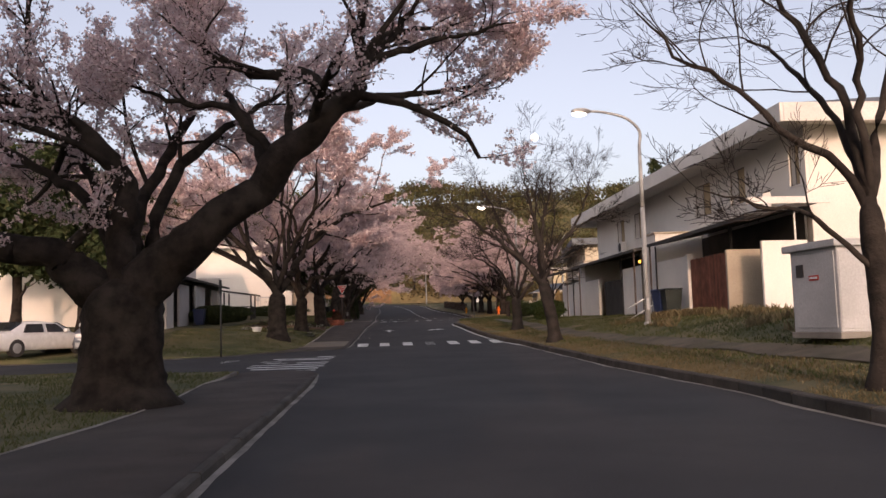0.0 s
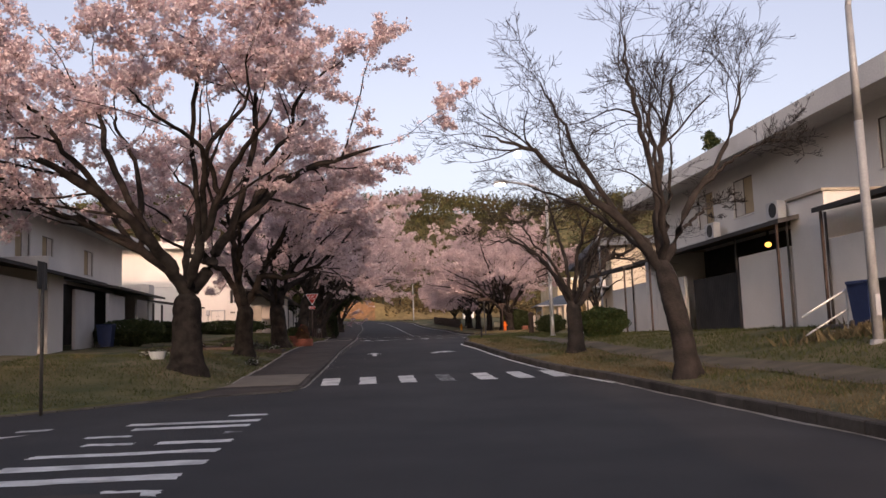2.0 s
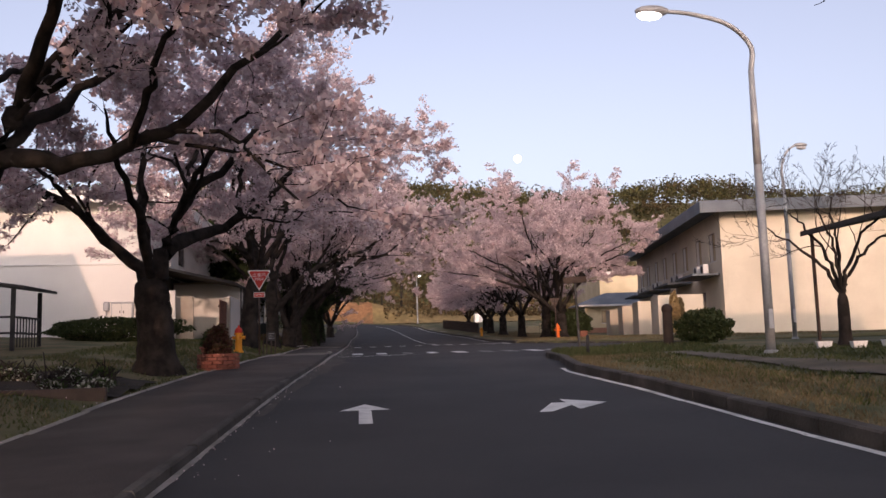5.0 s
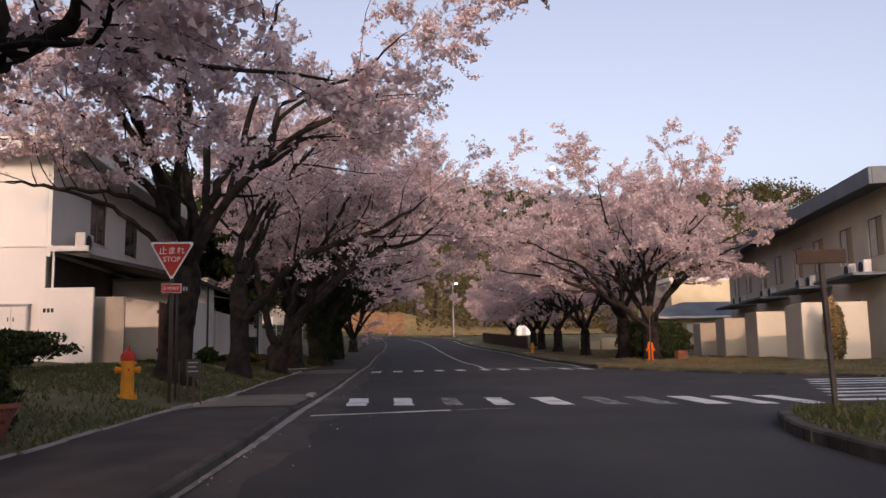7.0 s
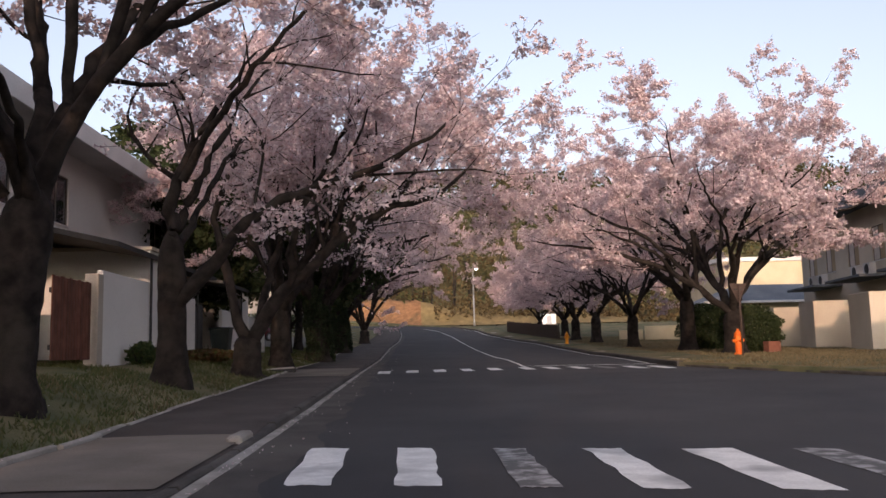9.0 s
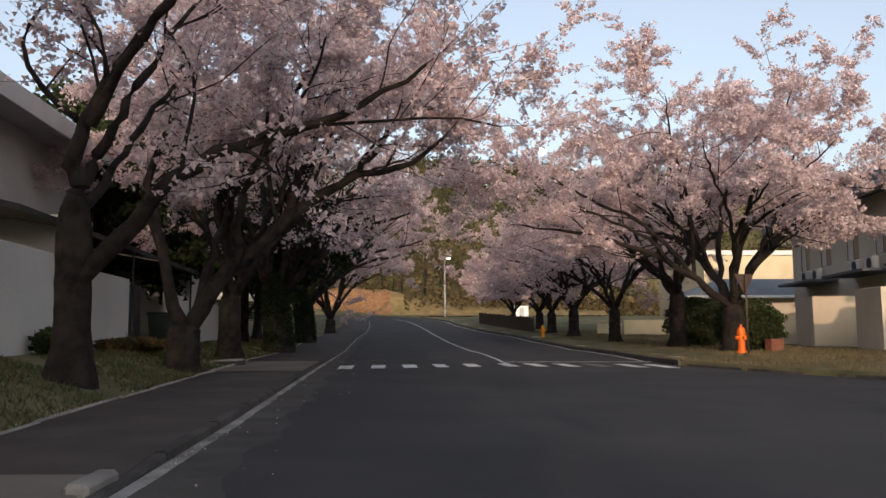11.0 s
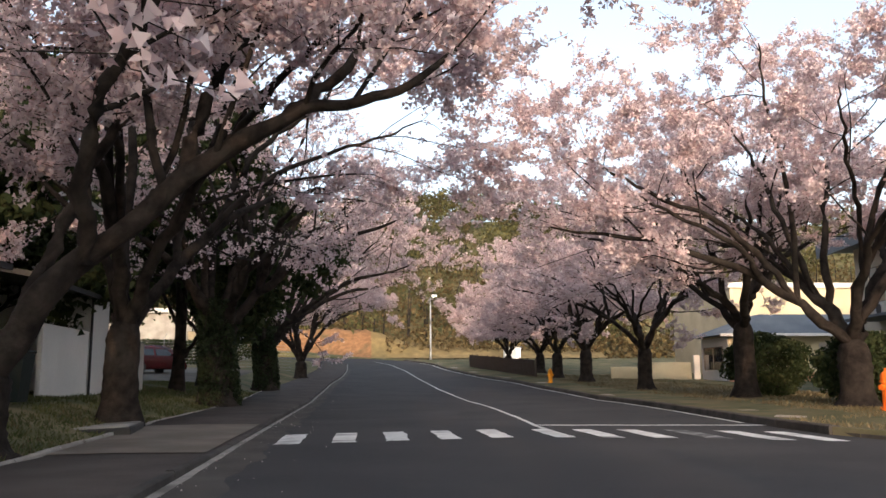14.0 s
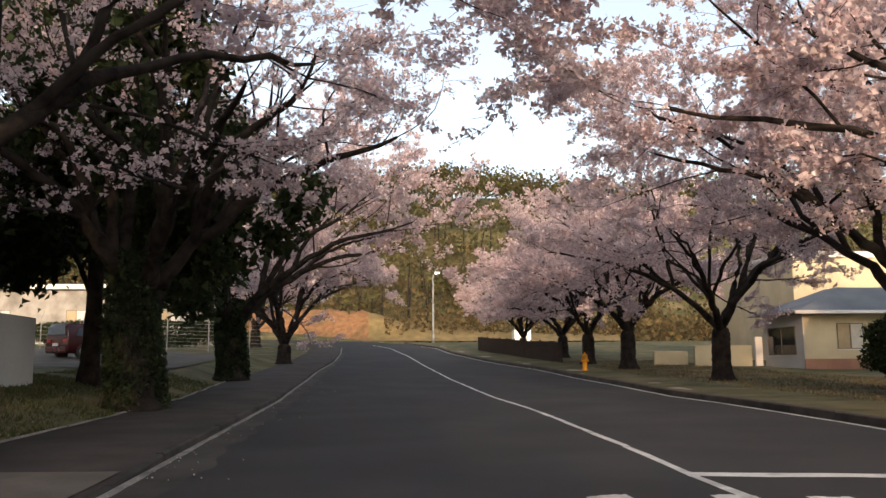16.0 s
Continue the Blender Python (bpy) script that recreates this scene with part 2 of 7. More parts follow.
gz = lambda y: np.interp(y, GY, GZ)
lr_, lo_, rr = tab(LR), tab(LO), tab(RR)
lr = lambda y: lr_(y) + np.interp(y, (30, 36), (0.05, 0.13))
lfac = tab(((-60, 0.15), (30, 0.12), (34, 0.2), (37, 0.8), (40, 0.9), (47, 0.35), (60, 0.45), (70, 0.8), (140, 0.8), (175, 0.5)))
terr = tab(((-60, 1.0), (0, 1.25), (28, 1.4), (50, 1.5), (57, 1.6), (62, 1.75), (74, 2.0), (104, 2.35), (116, 2.7), (130, 3.3), (150, 4.3), (171, 5.6), (260, 6)))


def sstep(t):
    t = np.clip(t, 0, 1)
    return t * t * (3 - 2 * t)


def land(x, y):
    """Height of the open ground beside the road."""
    x, y = np.asarray(x, float), np.asarray(y, float)
    g = gz(y)
    L, R = lo_(y), rr(y)
    dl, dr = L - x, x - R
    zl = g + 0.06 + 0.55 * lfac(y) * sstep(dl / 2.2) + 0.06 * lfac(y) * np.clip(dl - 2, 0, 9)
    zr = g + 0.13 + (terr(y) - g - 0.13) * sstep(dr / np.maximum(12.2 - np.minimum(R, 9), 2.5))
    z = np.where(x < (L + R) / 2, zl, zr)
    hill = 31 * sstep((y - 182) / 72.0) * (1 - 0.25 * sstep((np.abs(x - 30) - 70) / 150)) + 1.6 * sstep((y - 182) / 20) * np.sin(x * 0.09)
    bump = 0.03 * np.sin(x * 1.7 + y * 0.6) * np.sin(y * 1.1 - x * 0.4) * np.clip(np.minimum(np.maximum(dl, dr), 1), 0, 1)
    return z + np.where(y > 182, hill, 0) + bump


def h(x, y):
    return float(land(x, y))


def rows_y(y0, y1, step, tables):
    ys = set(np.arange(y0, y1 + 1e-6, step).round(3))
    for t in tables:
        ys |= {round(float(a), 3) for a, _ in t if y0 <= a <= y1}
    return np.array(sorted(ys))


def sheet(name, rows, material, label, category, kind="structure"):
    """A surface from rows of points, all rows of one length."""
    a = np.array(rows)
    ny, nx = a.shape[:2]
    i = np.arange(ny * nx).reshape(ny, nx)
    f = np.stack([i[:-1, :-1], i[:-1, 1:], i[1:, 1:], i[1:, :-1]], -1).reshape(-1, 4)
    return tagged(np_part(name, a.reshape(-1, 3), f, material, smooth=True), label, category, kind=kind)


# ground: one sheet; its columns follow the footway's and the road's edges
cols = np.array([0, .15, .4, .8, 1.2, 1.6, 2, 2.4, 2.8, 3.2, 3.6, 4, 4.5, 5, 5.5, 6, 6.6, 7.2, 7.8, 8.4, 9, 10, 11, 13, 16, 20, 25, 32, 42, 60, 90, 140, 220, 340, 480])
ys = np.concatenate([np.arange(-240, -60, 20.0), rows_y(-60, 200, 1.0, (LO, RR)), np.arange(204, 300, 5.0), np.arange(300, 521, 20.0)])
rows = []
for y in ys:
    L, R = float(lo_(y)), float(rr(y))
    xl, xr = L - cols[::-1], R + cols
    under = float(gz(y)) - 0.22
    if y > 196:
        under = None
    r = [(x, y, z) for x, z in zip(xl, land(xl, y))]
    for f in (0.001, 0.33, 0.67, 0.999):
        x = L + (R - L) * f
        r.append((x, y, under if under is not None else h(x, y)))
    r += [(x, y, z) for x, z in zip(xr, land(xr, y))]
    rows.append(r)
sheet("ground", rows, GRASS, "uneven lawn of green and straw-coloured winter grass", "lawn")

# carriageway with both side streets
ys = rows_y(-60, 196.4, 1.0, (LR, RR))
sheet("road", [[(lr(y) + (rr(y) - lr(y)) * f, y, gz(y)) for f in np.linspace(0, 1, 15)] for y in ys], ASPHALT, "dark worn asphalt road with side streets and faded markings", "road")


def footway(name, y0, y1, inner, outer, rise, material, label, ramp=lambda y: 1.0):
    ys = np.append(np.arange(y0, y1 - .05, 1.0), y1)
    rows = []
    for y in ys:
        a, b, z = inner(y), outer(y), gz(y) + rise * float(ramp(y))
        rows.append([(a, y, gz(y) - 0.2), (a, y, z - 0.02), (a - 0.02 * np.sign(a - b), y, z), ((a + b) / 2, y, z + 0.012), (b, y, z), (b, y, gz(y) - 0.2)])
    return sheet(name, rows, material, label, "pavement")


KW = 0.11
flush = tab(((-60, 1), (18.0, 1), (20.6, .12), (22, .09), (32.5, .1), (35, .3), (37, 1), (64, 1), (65, .35), (68.3, .35), (69.5, 1), (81, 1), (82.5, .4), (88.6, .4), (89.8, 1), (200, 1)))
footway("pavement", -60, 22.75, lambda y: lr(min(y, 22.2)) - KW * float(np.interp(y, (20.4, 20.6), (1, -.2))), lambda y: lo_(min(y, 22.2)), 0.075, ASPHALT_OLD, "dark patched asphalt footway beside the road", flush)
footway("pavement", 33.3, 176, lambda y: lr(y) - KW, lo_, 0.075, ASPHALT_OLD, "dark patched asphalt footway beside the road", flush)
footway("pavement", 87.2, 165, lambda y: rr(y) + KW, lambda y: rr(y) + 1.9, 0.12, PALE_CONC, "pale concrete footway along the cherry trees")


def edging(name, y0, y1, line, off0, off1, z0, z1, material, label, step=1.0, gap=0.012, wander=0.0, ramp=lambda y: 1.0):
    """A row of edging stones along a line of the plan: a thing with each stone as a part."""
    top = tagged(new(name), label, "kerb", kind="structure")
    rnd = random.Random(int(y0 * 10) + 5)
    y = y0
    while y < y1 - 0.05:
        e = min(y + step, y1)
        a, b = y + gap, e - gap
        d0, d1 = rnd.uniform(-0.006, 0.006), rnd.uniform(-wander, wander)
        bm = B()
        vs = []
        for yy in (a, b):
            x, g = float(line(yy)), float(gz(yy))
            ch = 0.02
            s = 1 if off1 > off0 else -1
            t = max(z1 * float(ramp(yy)), 0.02)
            prof = [(off0, z0), (off0, t - ch), (off0 + s * ch, t), (off1 - s * ch, t), (off1, t - ch), (off1, z0)]
            vs.append([bm.verts.new((x + o + d1, yy, g + zz + d0)) for o, zz in prof])
        for i in range(5):
            bm.faces.new((vs[0][i], vs[0][i + 1], vs[1][i + 1], vs[1][i]))
        bm.faces.new(vs[0])
        bm.faces.new(vs[1][::-1])
        part("kerbstone", bm, material, top)
        y = e
    return top
# ---------------------------------------------------------------- trees
def resample(pts, k):
    """A smooth curve through control points, k samples."""
    p = np.array(pts, float)
    n = len(p)
    q = np.vstack([2 * p[0] - p[1], p, 2 * p[-1] - p[-2]])
    out = []
    for t in np.linspace(0, n - 1 - 1e-6, k):
        i = int(t)
        u = t - i
        a, b, c, d = q[i], q[i + 1], q[i + 2], q[i + 3]
        out.append(0.5 * (2 * b + (c - a) * u + (2 * a - 5 * b + 4 * c - d) * u * u + (3 * b - a - 3 * c + d) * u ** 3))
    return np.array(out)


def tubes(P, R, n):
    """Tapered tubes: P (count, k, 3), R (count, k), n sides."""
    c, k, _ = P.shape
    T = np.gradient(P, axis=1)
    T /= np.linalg.norm(T, axis=2, keepdims=True) + 1e-9
    ref = np.where(np.abs(T[:, :, 2:3]) > 0.9, np.array([1.0, 0, 0]), np.array([0, 0, 1.0]))
    U = np.cross(T, ref)
    U /= np.linalg.norm(U, axis=2, keepdims=True) + 1e-9
    V = np.cross(T, U)
    a = np.arange(n) * 2 * np.pi / n
    ring = U[:, :, None, :] * np.cos(a)[None, None, :, None] + V[:, :, None, :] * np.sin(a)[None, None, :, None]
    verts = P[:, :, None, :] + ring * R[:, :, None, None]
    idx = np.arange(c * k * n).reshape(c, k, n)
    nx = np.roll(idx, -1, axis=2)
    f = np.stack([idx[:, :-1], nx[:, :-1], nx[:, 1:], idx[:, 1:]], -1).reshape(-1, 4)
    return verts.reshape(-1, 3), f


def sprout(rng, P, R, L, m, ratio, spread, lift, k, wig, t0=0.25, droop=0.0, floor=-0.15, slim=(.45, .7), flat=1.0):
    """m side shoots on each branch of a batch."""
    c, kk, _ = P.shape
    t = rng.uniform(t0, 1.0, (c, m))
    t[:, 0] = 1.0
    i = np.clip((t * (kk - 1)).astype(int), 0, kk - 2)
    u = (t * (kk - 1) - i)[..., None]
    bi = np.arange(c)[:, None]
    base = P[bi, i] * (1 - u) + P[bi, i + 1] * u
    tan = P[bi, i + 1] - P[bi, i]
    tan /= np.linalg.norm(tan, axis=2, keepdims=True) + 1e-9
    rnd = rng.normal(size=(c, m, 3))
    rnd -= (rnd * tan).sum(2, keepdims=True) * tan
    rnd /= np.linalg.norm(rnd, axis=2, keepdims=True) + 1e-9
    ang = np.radians(rng.uniform(*spread, (c, m)))[..., None]
    ang[:, 0] *= 0.35
    d = tan * np.cos(ang) + rnd * np.sin(ang)
    d[..., 2] = d[..., 2] * flat + lift
    d[..., 2] = np.maximum(d[..., 2], floor)
    d /= np.linalg.norm(d, axis=2, keepdims=True)
    ln = (L[:, None] * ratio * rng.uniform(0.65, 1.15, (c, m)) * (1.15 - 0.45 * t))
    rb = (R[bi, i] * (1 - u[..., 0]) + R[bi, i + 1] * u[..., 0])
    r0 = np.minimum(rb * 0.8, rb * rng.uniform(*slim, (c, m)))
    base, d, ln, r0 = base.reshape(-1, 3), d.reshape(-1, 3), ln.ravel(), r0.ravel()
    n = len(base)
    Q = np.zeros((n, k, 3))
    Q[:, 0] = base
    cur = d.copy()
    w = rng.normal(size=(n, 3)) * wig
    for j in range(1, k):
        w = 0.5 * w + rng.normal(size=(n, 3)) * wig
        cur = cur + w
        cur[:, 2] += 0.04 - droop * j / k
        cur /= np.linalg.norm(cur, axis=1, keepdims=True)
        Q[:, j] = Q[:, j - 1] + cur * (ln / (k - 1))[:, None]
    rad = r0[:, None] * np.linspace(1, 0.42, k)[None, :]
    return Q, np.maximum(rad, 0.004), ln


def flakes(rng, C, size, flat=0.0):
    """One three-cornered petal clump at each place."""
    n = len(C)
    a = rng.normal(size=(n, 3))
    a[:, 2] *= 1 - flat
    a /= np.linalg.norm(a, axis=1, keepdims=True)
    b = rng.normal(size=(n, 3))
    b -= (a * b).sum(1, keepdims=True) * a
    b /= np.linalg.norm(b, axis=1, keepdims=True)
    s = (size * rng.uniform(0.6, 1.3, n))[:, None]
    v = np.stack([C + a * s, C - a * s * 0.5 + b * s * 0.85, C - a * s * 0.5 - b * s * 0.85], 1).reshape(-1, 3)
    return v, np.arange(n * 3).reshape(n, 3)


def tree(name, label, x, y, trunk, r0, limbs, seed, bloom=0, size=0.1, levels=((5, .62), (5, .55), (5, .5)), bark=None, spread=(28, 62), lift=0.12, leaf=None, droop=0.03, fork=None, sides=10, group="", zoff=-0.08, t0=0.25, far_only=1.0, crown_name="crown", jit=0.052, floor=-0.12, slim=(.36, .54), flat=(1.0, 1.0, 1.0, 1.0), share=(0.0, 0.28, 0.72), bunch=1):
    """trunk: control points from the base, in metres; limbs: lists of control points (the first near the trunk), with a starting radius."""
    bark = bark or BARK
    rng = np.random.default_rng(seed)
    e = thing(name, label, "tree", pose(x, y, h(x, y) + zoff), group=group)
    tp = resample(trunk, 22)
    prof = np.interp(np.linspace(0, 1, 22), [0, .06, .16, .3, .8, .9, 1], [1.75, 1.38, 1.1, 1.0, .95, .82, .35])
    tr = r0 * prof
    tp[0, 2] -= 0.3
    v, f = tubes(tp[None], tr[None], sides + 6)
    n = sides + 6
    ang = np.tile(np.arange(n) * 2 * np.pi / n, 22)
    zz = np.repeat(np.linspace(0, 1, 22), n)
    wob = 1 + 0.07 * np.sin(3 * ang + seed) * np.exp(-3 * zz) + 0.035 * np.sin(5 * ang + 7 * zz + seed) + 0.09 * np.sin(5 * ang + seed * 2) * np.exp(-9 * zz)
    cen = np.repeat(tp, n, axis=0)
    v = cen + (v - cen) * (wob * (1 + rng.normal(size=len(wob)) * .03))[:, None]
    np_part("trunk", v, f, bark, e, smooth=True)
    VV, FF, off = [], [], 0
    tips = []
    P, R, L = [], [], []
    for pts, r in limbs:
        q = resample(pts, 18)
        q[1:-1] += rng.normal(size=(16, 3)) * (0.022 + .07 * r)
        P.append(q)
        R.append(.86 * r * (0.16 + .84 * np.linspace(1, 0, 18) ** .85) * (1 + rng.normal(size=18) * .045))
        L.append(np.linalg.norm(np.diff(q, axis=0), axis=1).sum())
    P, R, L = np.array(P), np.array(R), np.array(L)
    for i in range(len(P)):
        k = 40 if R[i, 0] > .19 else 18
        Pi = resample(P[i], k)
        Ri = np.interp(np.linspace(0, 17, k), np.arange(18), R[i])
        sd = sides + 2 if R[i, 0] > .1 else 8
        v, f = tubes(Pi[None], Ri[None], sd)
        cen = np.repeat(Pi, sd, axis=0)
        a = np.tile(np.arange(sd) * 2 * np.pi / sd, k)
        u = np.repeat(np.linspace(0, 1, k), sd)
        ridge = .05 * np.sin(3 * a + 9 * u + seed + i) + .06 * np.sin(2 * a - 17 * u + i) + .05 * np.sin(a + 31 * u)
        v = cen + (v - cen) * (1 + ridge[:, None] + rng.normal(size=(len(v), 1)) * .045)
        np_part("limb", v, f, bark, e, smooth=True)
    for li, (m, ratio) in enumerate(levels):
        k = (7, 4, 3, 2)[li] if li < len(levels) - 1 else 2 + (len(levels) < 4 and li < 2)
        P, R, L = sprout(rng, P, R, L, m, ratio, spread, lift, k, (0.13, 0.15, 0.17, 0.17)[li], t0 if li else max(t0, .35), droop, floor, slim, flat[li])
        if li == 0:
            for i in range(len(P)):
                v, f = tubes(P[i:i + 1], R[i:i + 1], 5)
                np_part("branch", v, f, bark, e, smooth=True)
        else:
            v, f = tubes(P, R, 3)
            VV.append(v), FF.append(f + off)
            off += len(v)
        tips.append((P, L))
    tagged(np_part("twig_mass", np.vstack(VV), np.vstack(FF), bark, e, smooth=True), kind="stuff")
    if bloom:
        C = []
        for (P, L), part_of in zip(tips[-3:], share):
            n = int(bloom * part_of / bunch)
            w = L / L.sum()
            bi = rng.choice(len(P), n, p=w)
            t = rng.uniform(0.1, 1.0, n) * (P.shape[1] - 1)
            i = np.minimum(t.astype(int), P.shape[1] - 2)
            u = (t - i)[:, None]
            C.append(P[bi, i] * (1 - u) + P[bi, i + 1] * u + rng.normal(size=(n, 3)) * jit * np.array([1, 1, .8]))
        C = np.repeat(np.vstack(C), bunch, axis=0)
        if bunch > 1:
            C += rng.normal(size=C.shape) * size * .85
        v, f = flakes(rng, C, size)
        np_part(crown_name, v, f, leaf or BLOSSOM, e)
    return e


def limb_fan(rng_seed, zs, specs):
    """Limbs from plain numbers: start height, azimuth (degrees from +x to +y), reach, rise, radius."""
    rng = random.Random(rng_seed)
    out = []
    for z, az, reach, rise, r in specs:
        a = radians(az)
        dx, dy = math.cos(a), math.sin(a)
        b = radians(az + rng.uniform(-25, 25))
        ex, ey = math.cos(b), math.sin(b)
        out.append(([(0, 0, z), (dx * reach * .2, dy * reach * .2, z + rise * .40), (dx * reach * .5 + ex * .2, dy * reach * .5 + ey * .2, z + rise * .78), (dx * reach * .72 + ex * reach * .28, dy * reach * .72 + ey * reach * .28, z + rise)], r))
    return out


def lean(limbs, dx, dy):
    """Move limbs' roots to a leaning trunk's top."""
    return [([(x + dx, y + dy, z) for x, y, z in pts], r) for pts, r in limbs]


CHERRY = "old cherry tree in full pale pink blossom, dark furrowed trunk"
ROW = "cherry trees along the road"
# the great old tree by the first side street
t1 = tree("cherry_tree", "huge old cherry tree in blossom, very thick dark trunk", -3.95, 13.5,
     [(0, 0, 0), (0.0, 0, 0.8), (0.03, 0, 1.6), (0.0, 0, 2.25)], 0.68,
     [([(0.15, 0, 1.7), (.75, -.15, 2.5), (1.7, -.35, 3.12), (2.6, -.5, 3.95), (3.55, -.55, 4.92), (4.15, -.55, 5.65), (4.0, -.4, 6.8)], 0.50), ([(-.05, 0, 2.0), (.0, 0, 3.2), (-.1, 0, 4.1), (-1.2, .1, 5.2), (-2.4, .2, 5.45), (-3.6, .2, 5.8)], 0.31),
      ([(-.1, 0, 1.7), (-.9, -.1, 2.5), (-2.2, -.3, 2.95), (-4.5, -.6, 3.3)], 0.48), ([(2.7, -.5, 4.2), (2.05, -.3, 5.0), (1.4, .0, 5.3), (.6, .3, 5.5), (-.1, .6, 5.8)], 0.11),
      ([(3.65, -.5, 5.0), (3.2, -.1, 5.8), (2.3, .6, 6.0), (1.4, .7, 6.4), (1.1, .8, 7.2)], 0.18), ([(4.1, -.55, 5.6), (4.45, -.2, 6.3), (4.9, .6, 6.9), (5.3, .8, 7.6)], 0.15), ([(4.1, -.5, 5.8), (5.0, -.2, 6.2), (6.0, .2, 6.6), (7.0, .1, 6.8)], 0.10), ([(-.05, .1, 2.0), (-.6, .8, 3.6), (-1.4, 1.6, 5.0), (-2.2, 2.6, 6.2)], .16), ([(-.1, .1, 3.0), (-1.4, .6, 4.2), (-3.0, 1.0, 4.8), (-4.6, 1.2, 5.2)], .14), ([(2.55, -.5, 3.9), (2.0, .9, 5.2), (1.2, 2.4, 6.4), (.8, 3.4, 7.4)], .14), ([(3.6, -.5, 4.95), (4.6, .7, 5.6), (5.8, 1.8, 6.0), (6.8, 2.2, 6.3)], .11), ([(0.1, .2, 2.1), (0, 1.0, 3.6), (.4, 2.6, 5.4), (.6, 4.0, 7.0)], 0.2), ([(.2, .3, 2.2), (.6, 1.6, 4.4), (1.6, 3.0, 5.8), (2.8, 4.2, 6.9)], 0.16)],
     14, bloom=125000, size=0.034, levels=((8, .42), (5, .62), (5, .64)), sides=12, group=ROW, share=(.03, .28, .69), bunch=4, lift=.14, floor=.06)
t1.matrix_world = pose(-3.95, 13.5, h(-3.95, 13.5) - .06) @ Matrix.Scale(.905, 4)
LOW = [(5, 5.0, 3.5), (80, 4.7, 3.3), (150, 4.7, 3.2), (222, 4.9, 3.2), (295, 4.8, 3.4)]
MID = [(30, 5.0, 3.6), (180, 4.9, 3.4), (260, 4.8, 3.5), (35, 4.1, 4.6), (105, 3.9, 4.7), (165, 4.1, 4.5), (235, 3.9, 4.6), (285, 4.0, 4.5), (340, 4.2, 4.7)]
HIGH = [(50, 2.6, 6.4), (130, 2.4, 6.6), (205, 2.5, 6.3), (270, 2.5, 6.4), (350, 2.7, 6.5)]
TIERS = ((5, .50), (5, .58), (5, .60))


def cherry(x, y, seed, r0=0.36, zf=1.5, reach=1.0, rise=1.0, bloom=60000, size=0.052, leanx=0.0, leany=0.0, over=0.0, fore=0.0, up=0.0, label=CHERRY, extra=(), levels=TIERS):
    """over: how much further it reaches to +x than to -x; fore: the same to +y; up: how much higher its limbs run on the +x side; extra: more limbs. The side shoots lie in flat tiers."""
    rng = random.Random(seed)

    def spec(az, rc, rs, spin=0):
        t = az + spin + rng.uniform(-16, 16)
        c = math.cos(radians(t))
        return t, rc * reach * (1 + over * c + fore * math.sin(radians(t))) * rng.uniform(.85, 1.12), rs * rise * rng.uniform(.88, 1.1) + up * max(0, c)

    spin = rng.uniform(0, 60)
    main = []
    for az, rc, rs in LOW:
        t, q, z = spec(az, rc, rs, spin)
        main.append((zf * rng.uniform(0.82, 1.04), t, q, z, r0 * rng.uniform(.42, .58)))
    limbs = limb_fan(seed, zf, main)
    # the inner limbs fork from the outer ones
    for az, rc, rs in MID + HIGH:
        t, q, z = spec(az, rc, rs)
        k = min(range(len(main)), key=lambda i: abs((main[i][1] - t + 180) % 360 - 180))
        pts, r = limbs[k]
        u = rng.uniform(.18, .42) if rs > 5.5 else rng.uniform(.3, .55)
        p = Vector(resample(pts, 24)[int(u * 23)])
        e = Vector((math.cos(radians(t)) * q, math.sin(radians(t)) * q, zf + z))
        side = Vector((rng.uniform(-.3, .3), rng.uniform(-.3, .3), 0))
        limbs.append(([tuple(p), tuple(p.lerp(e, .33) + side + Vector((0, 0, .10 * z))), tuple(p.lerp(e, .68) - side + Vector((0, 0, .07 * z))), tuple(e)], r * (1 - .66 * u) * rng.uniform(.62, .85)))
    return tree("cherry_tree", label, x, y, [(0, 0, 0), (leanx * .2, leany * .2, zf * .35), (leanx * .6, leany * .6, zf * .7), (leanx, leany, zf)], r0, lean(limbs, leanx, leany) + list(extra), seed, bloom=bloom, size=size, levels=levels, group=ROW, lift=0.08, floor=-.15,
                flat=(.75, .5, .5), spread=(30, 70), jit=.05, share=(.03, .29, .68), slim=(.34, .5), t0=.4, bunch=5)


cherry(-4.4, 37.7, 21, 0.38, 2.15, 1.26, 1.0, 140000, 0.049, over=-.16, up=1.1)


def forked(label, x, y, seed, r0, trunk, limbs, bloom, size, levels):
    """A cherry tree whose stems are given by their own points in the world."""
    z = h(x, y) - .08
    near = lambda pts: [(px - x, py - y, pz - z) for px, py, pz in pts]
    return tree("cherry_tree", label, x, y, [(0, 0, 0)] + near(trunk), r0, [(near(p), r) for p, r in limbs], seed, bloom=bloom, size=size, levels=levels, group=ROW, lift=0.08, floor=-.15,
                flat=(.75, .5, .5), spread=(30, 70), jit=.05, share=(.03, .29, .68), slim=(.34, .5), t0=.4, bunch=5)


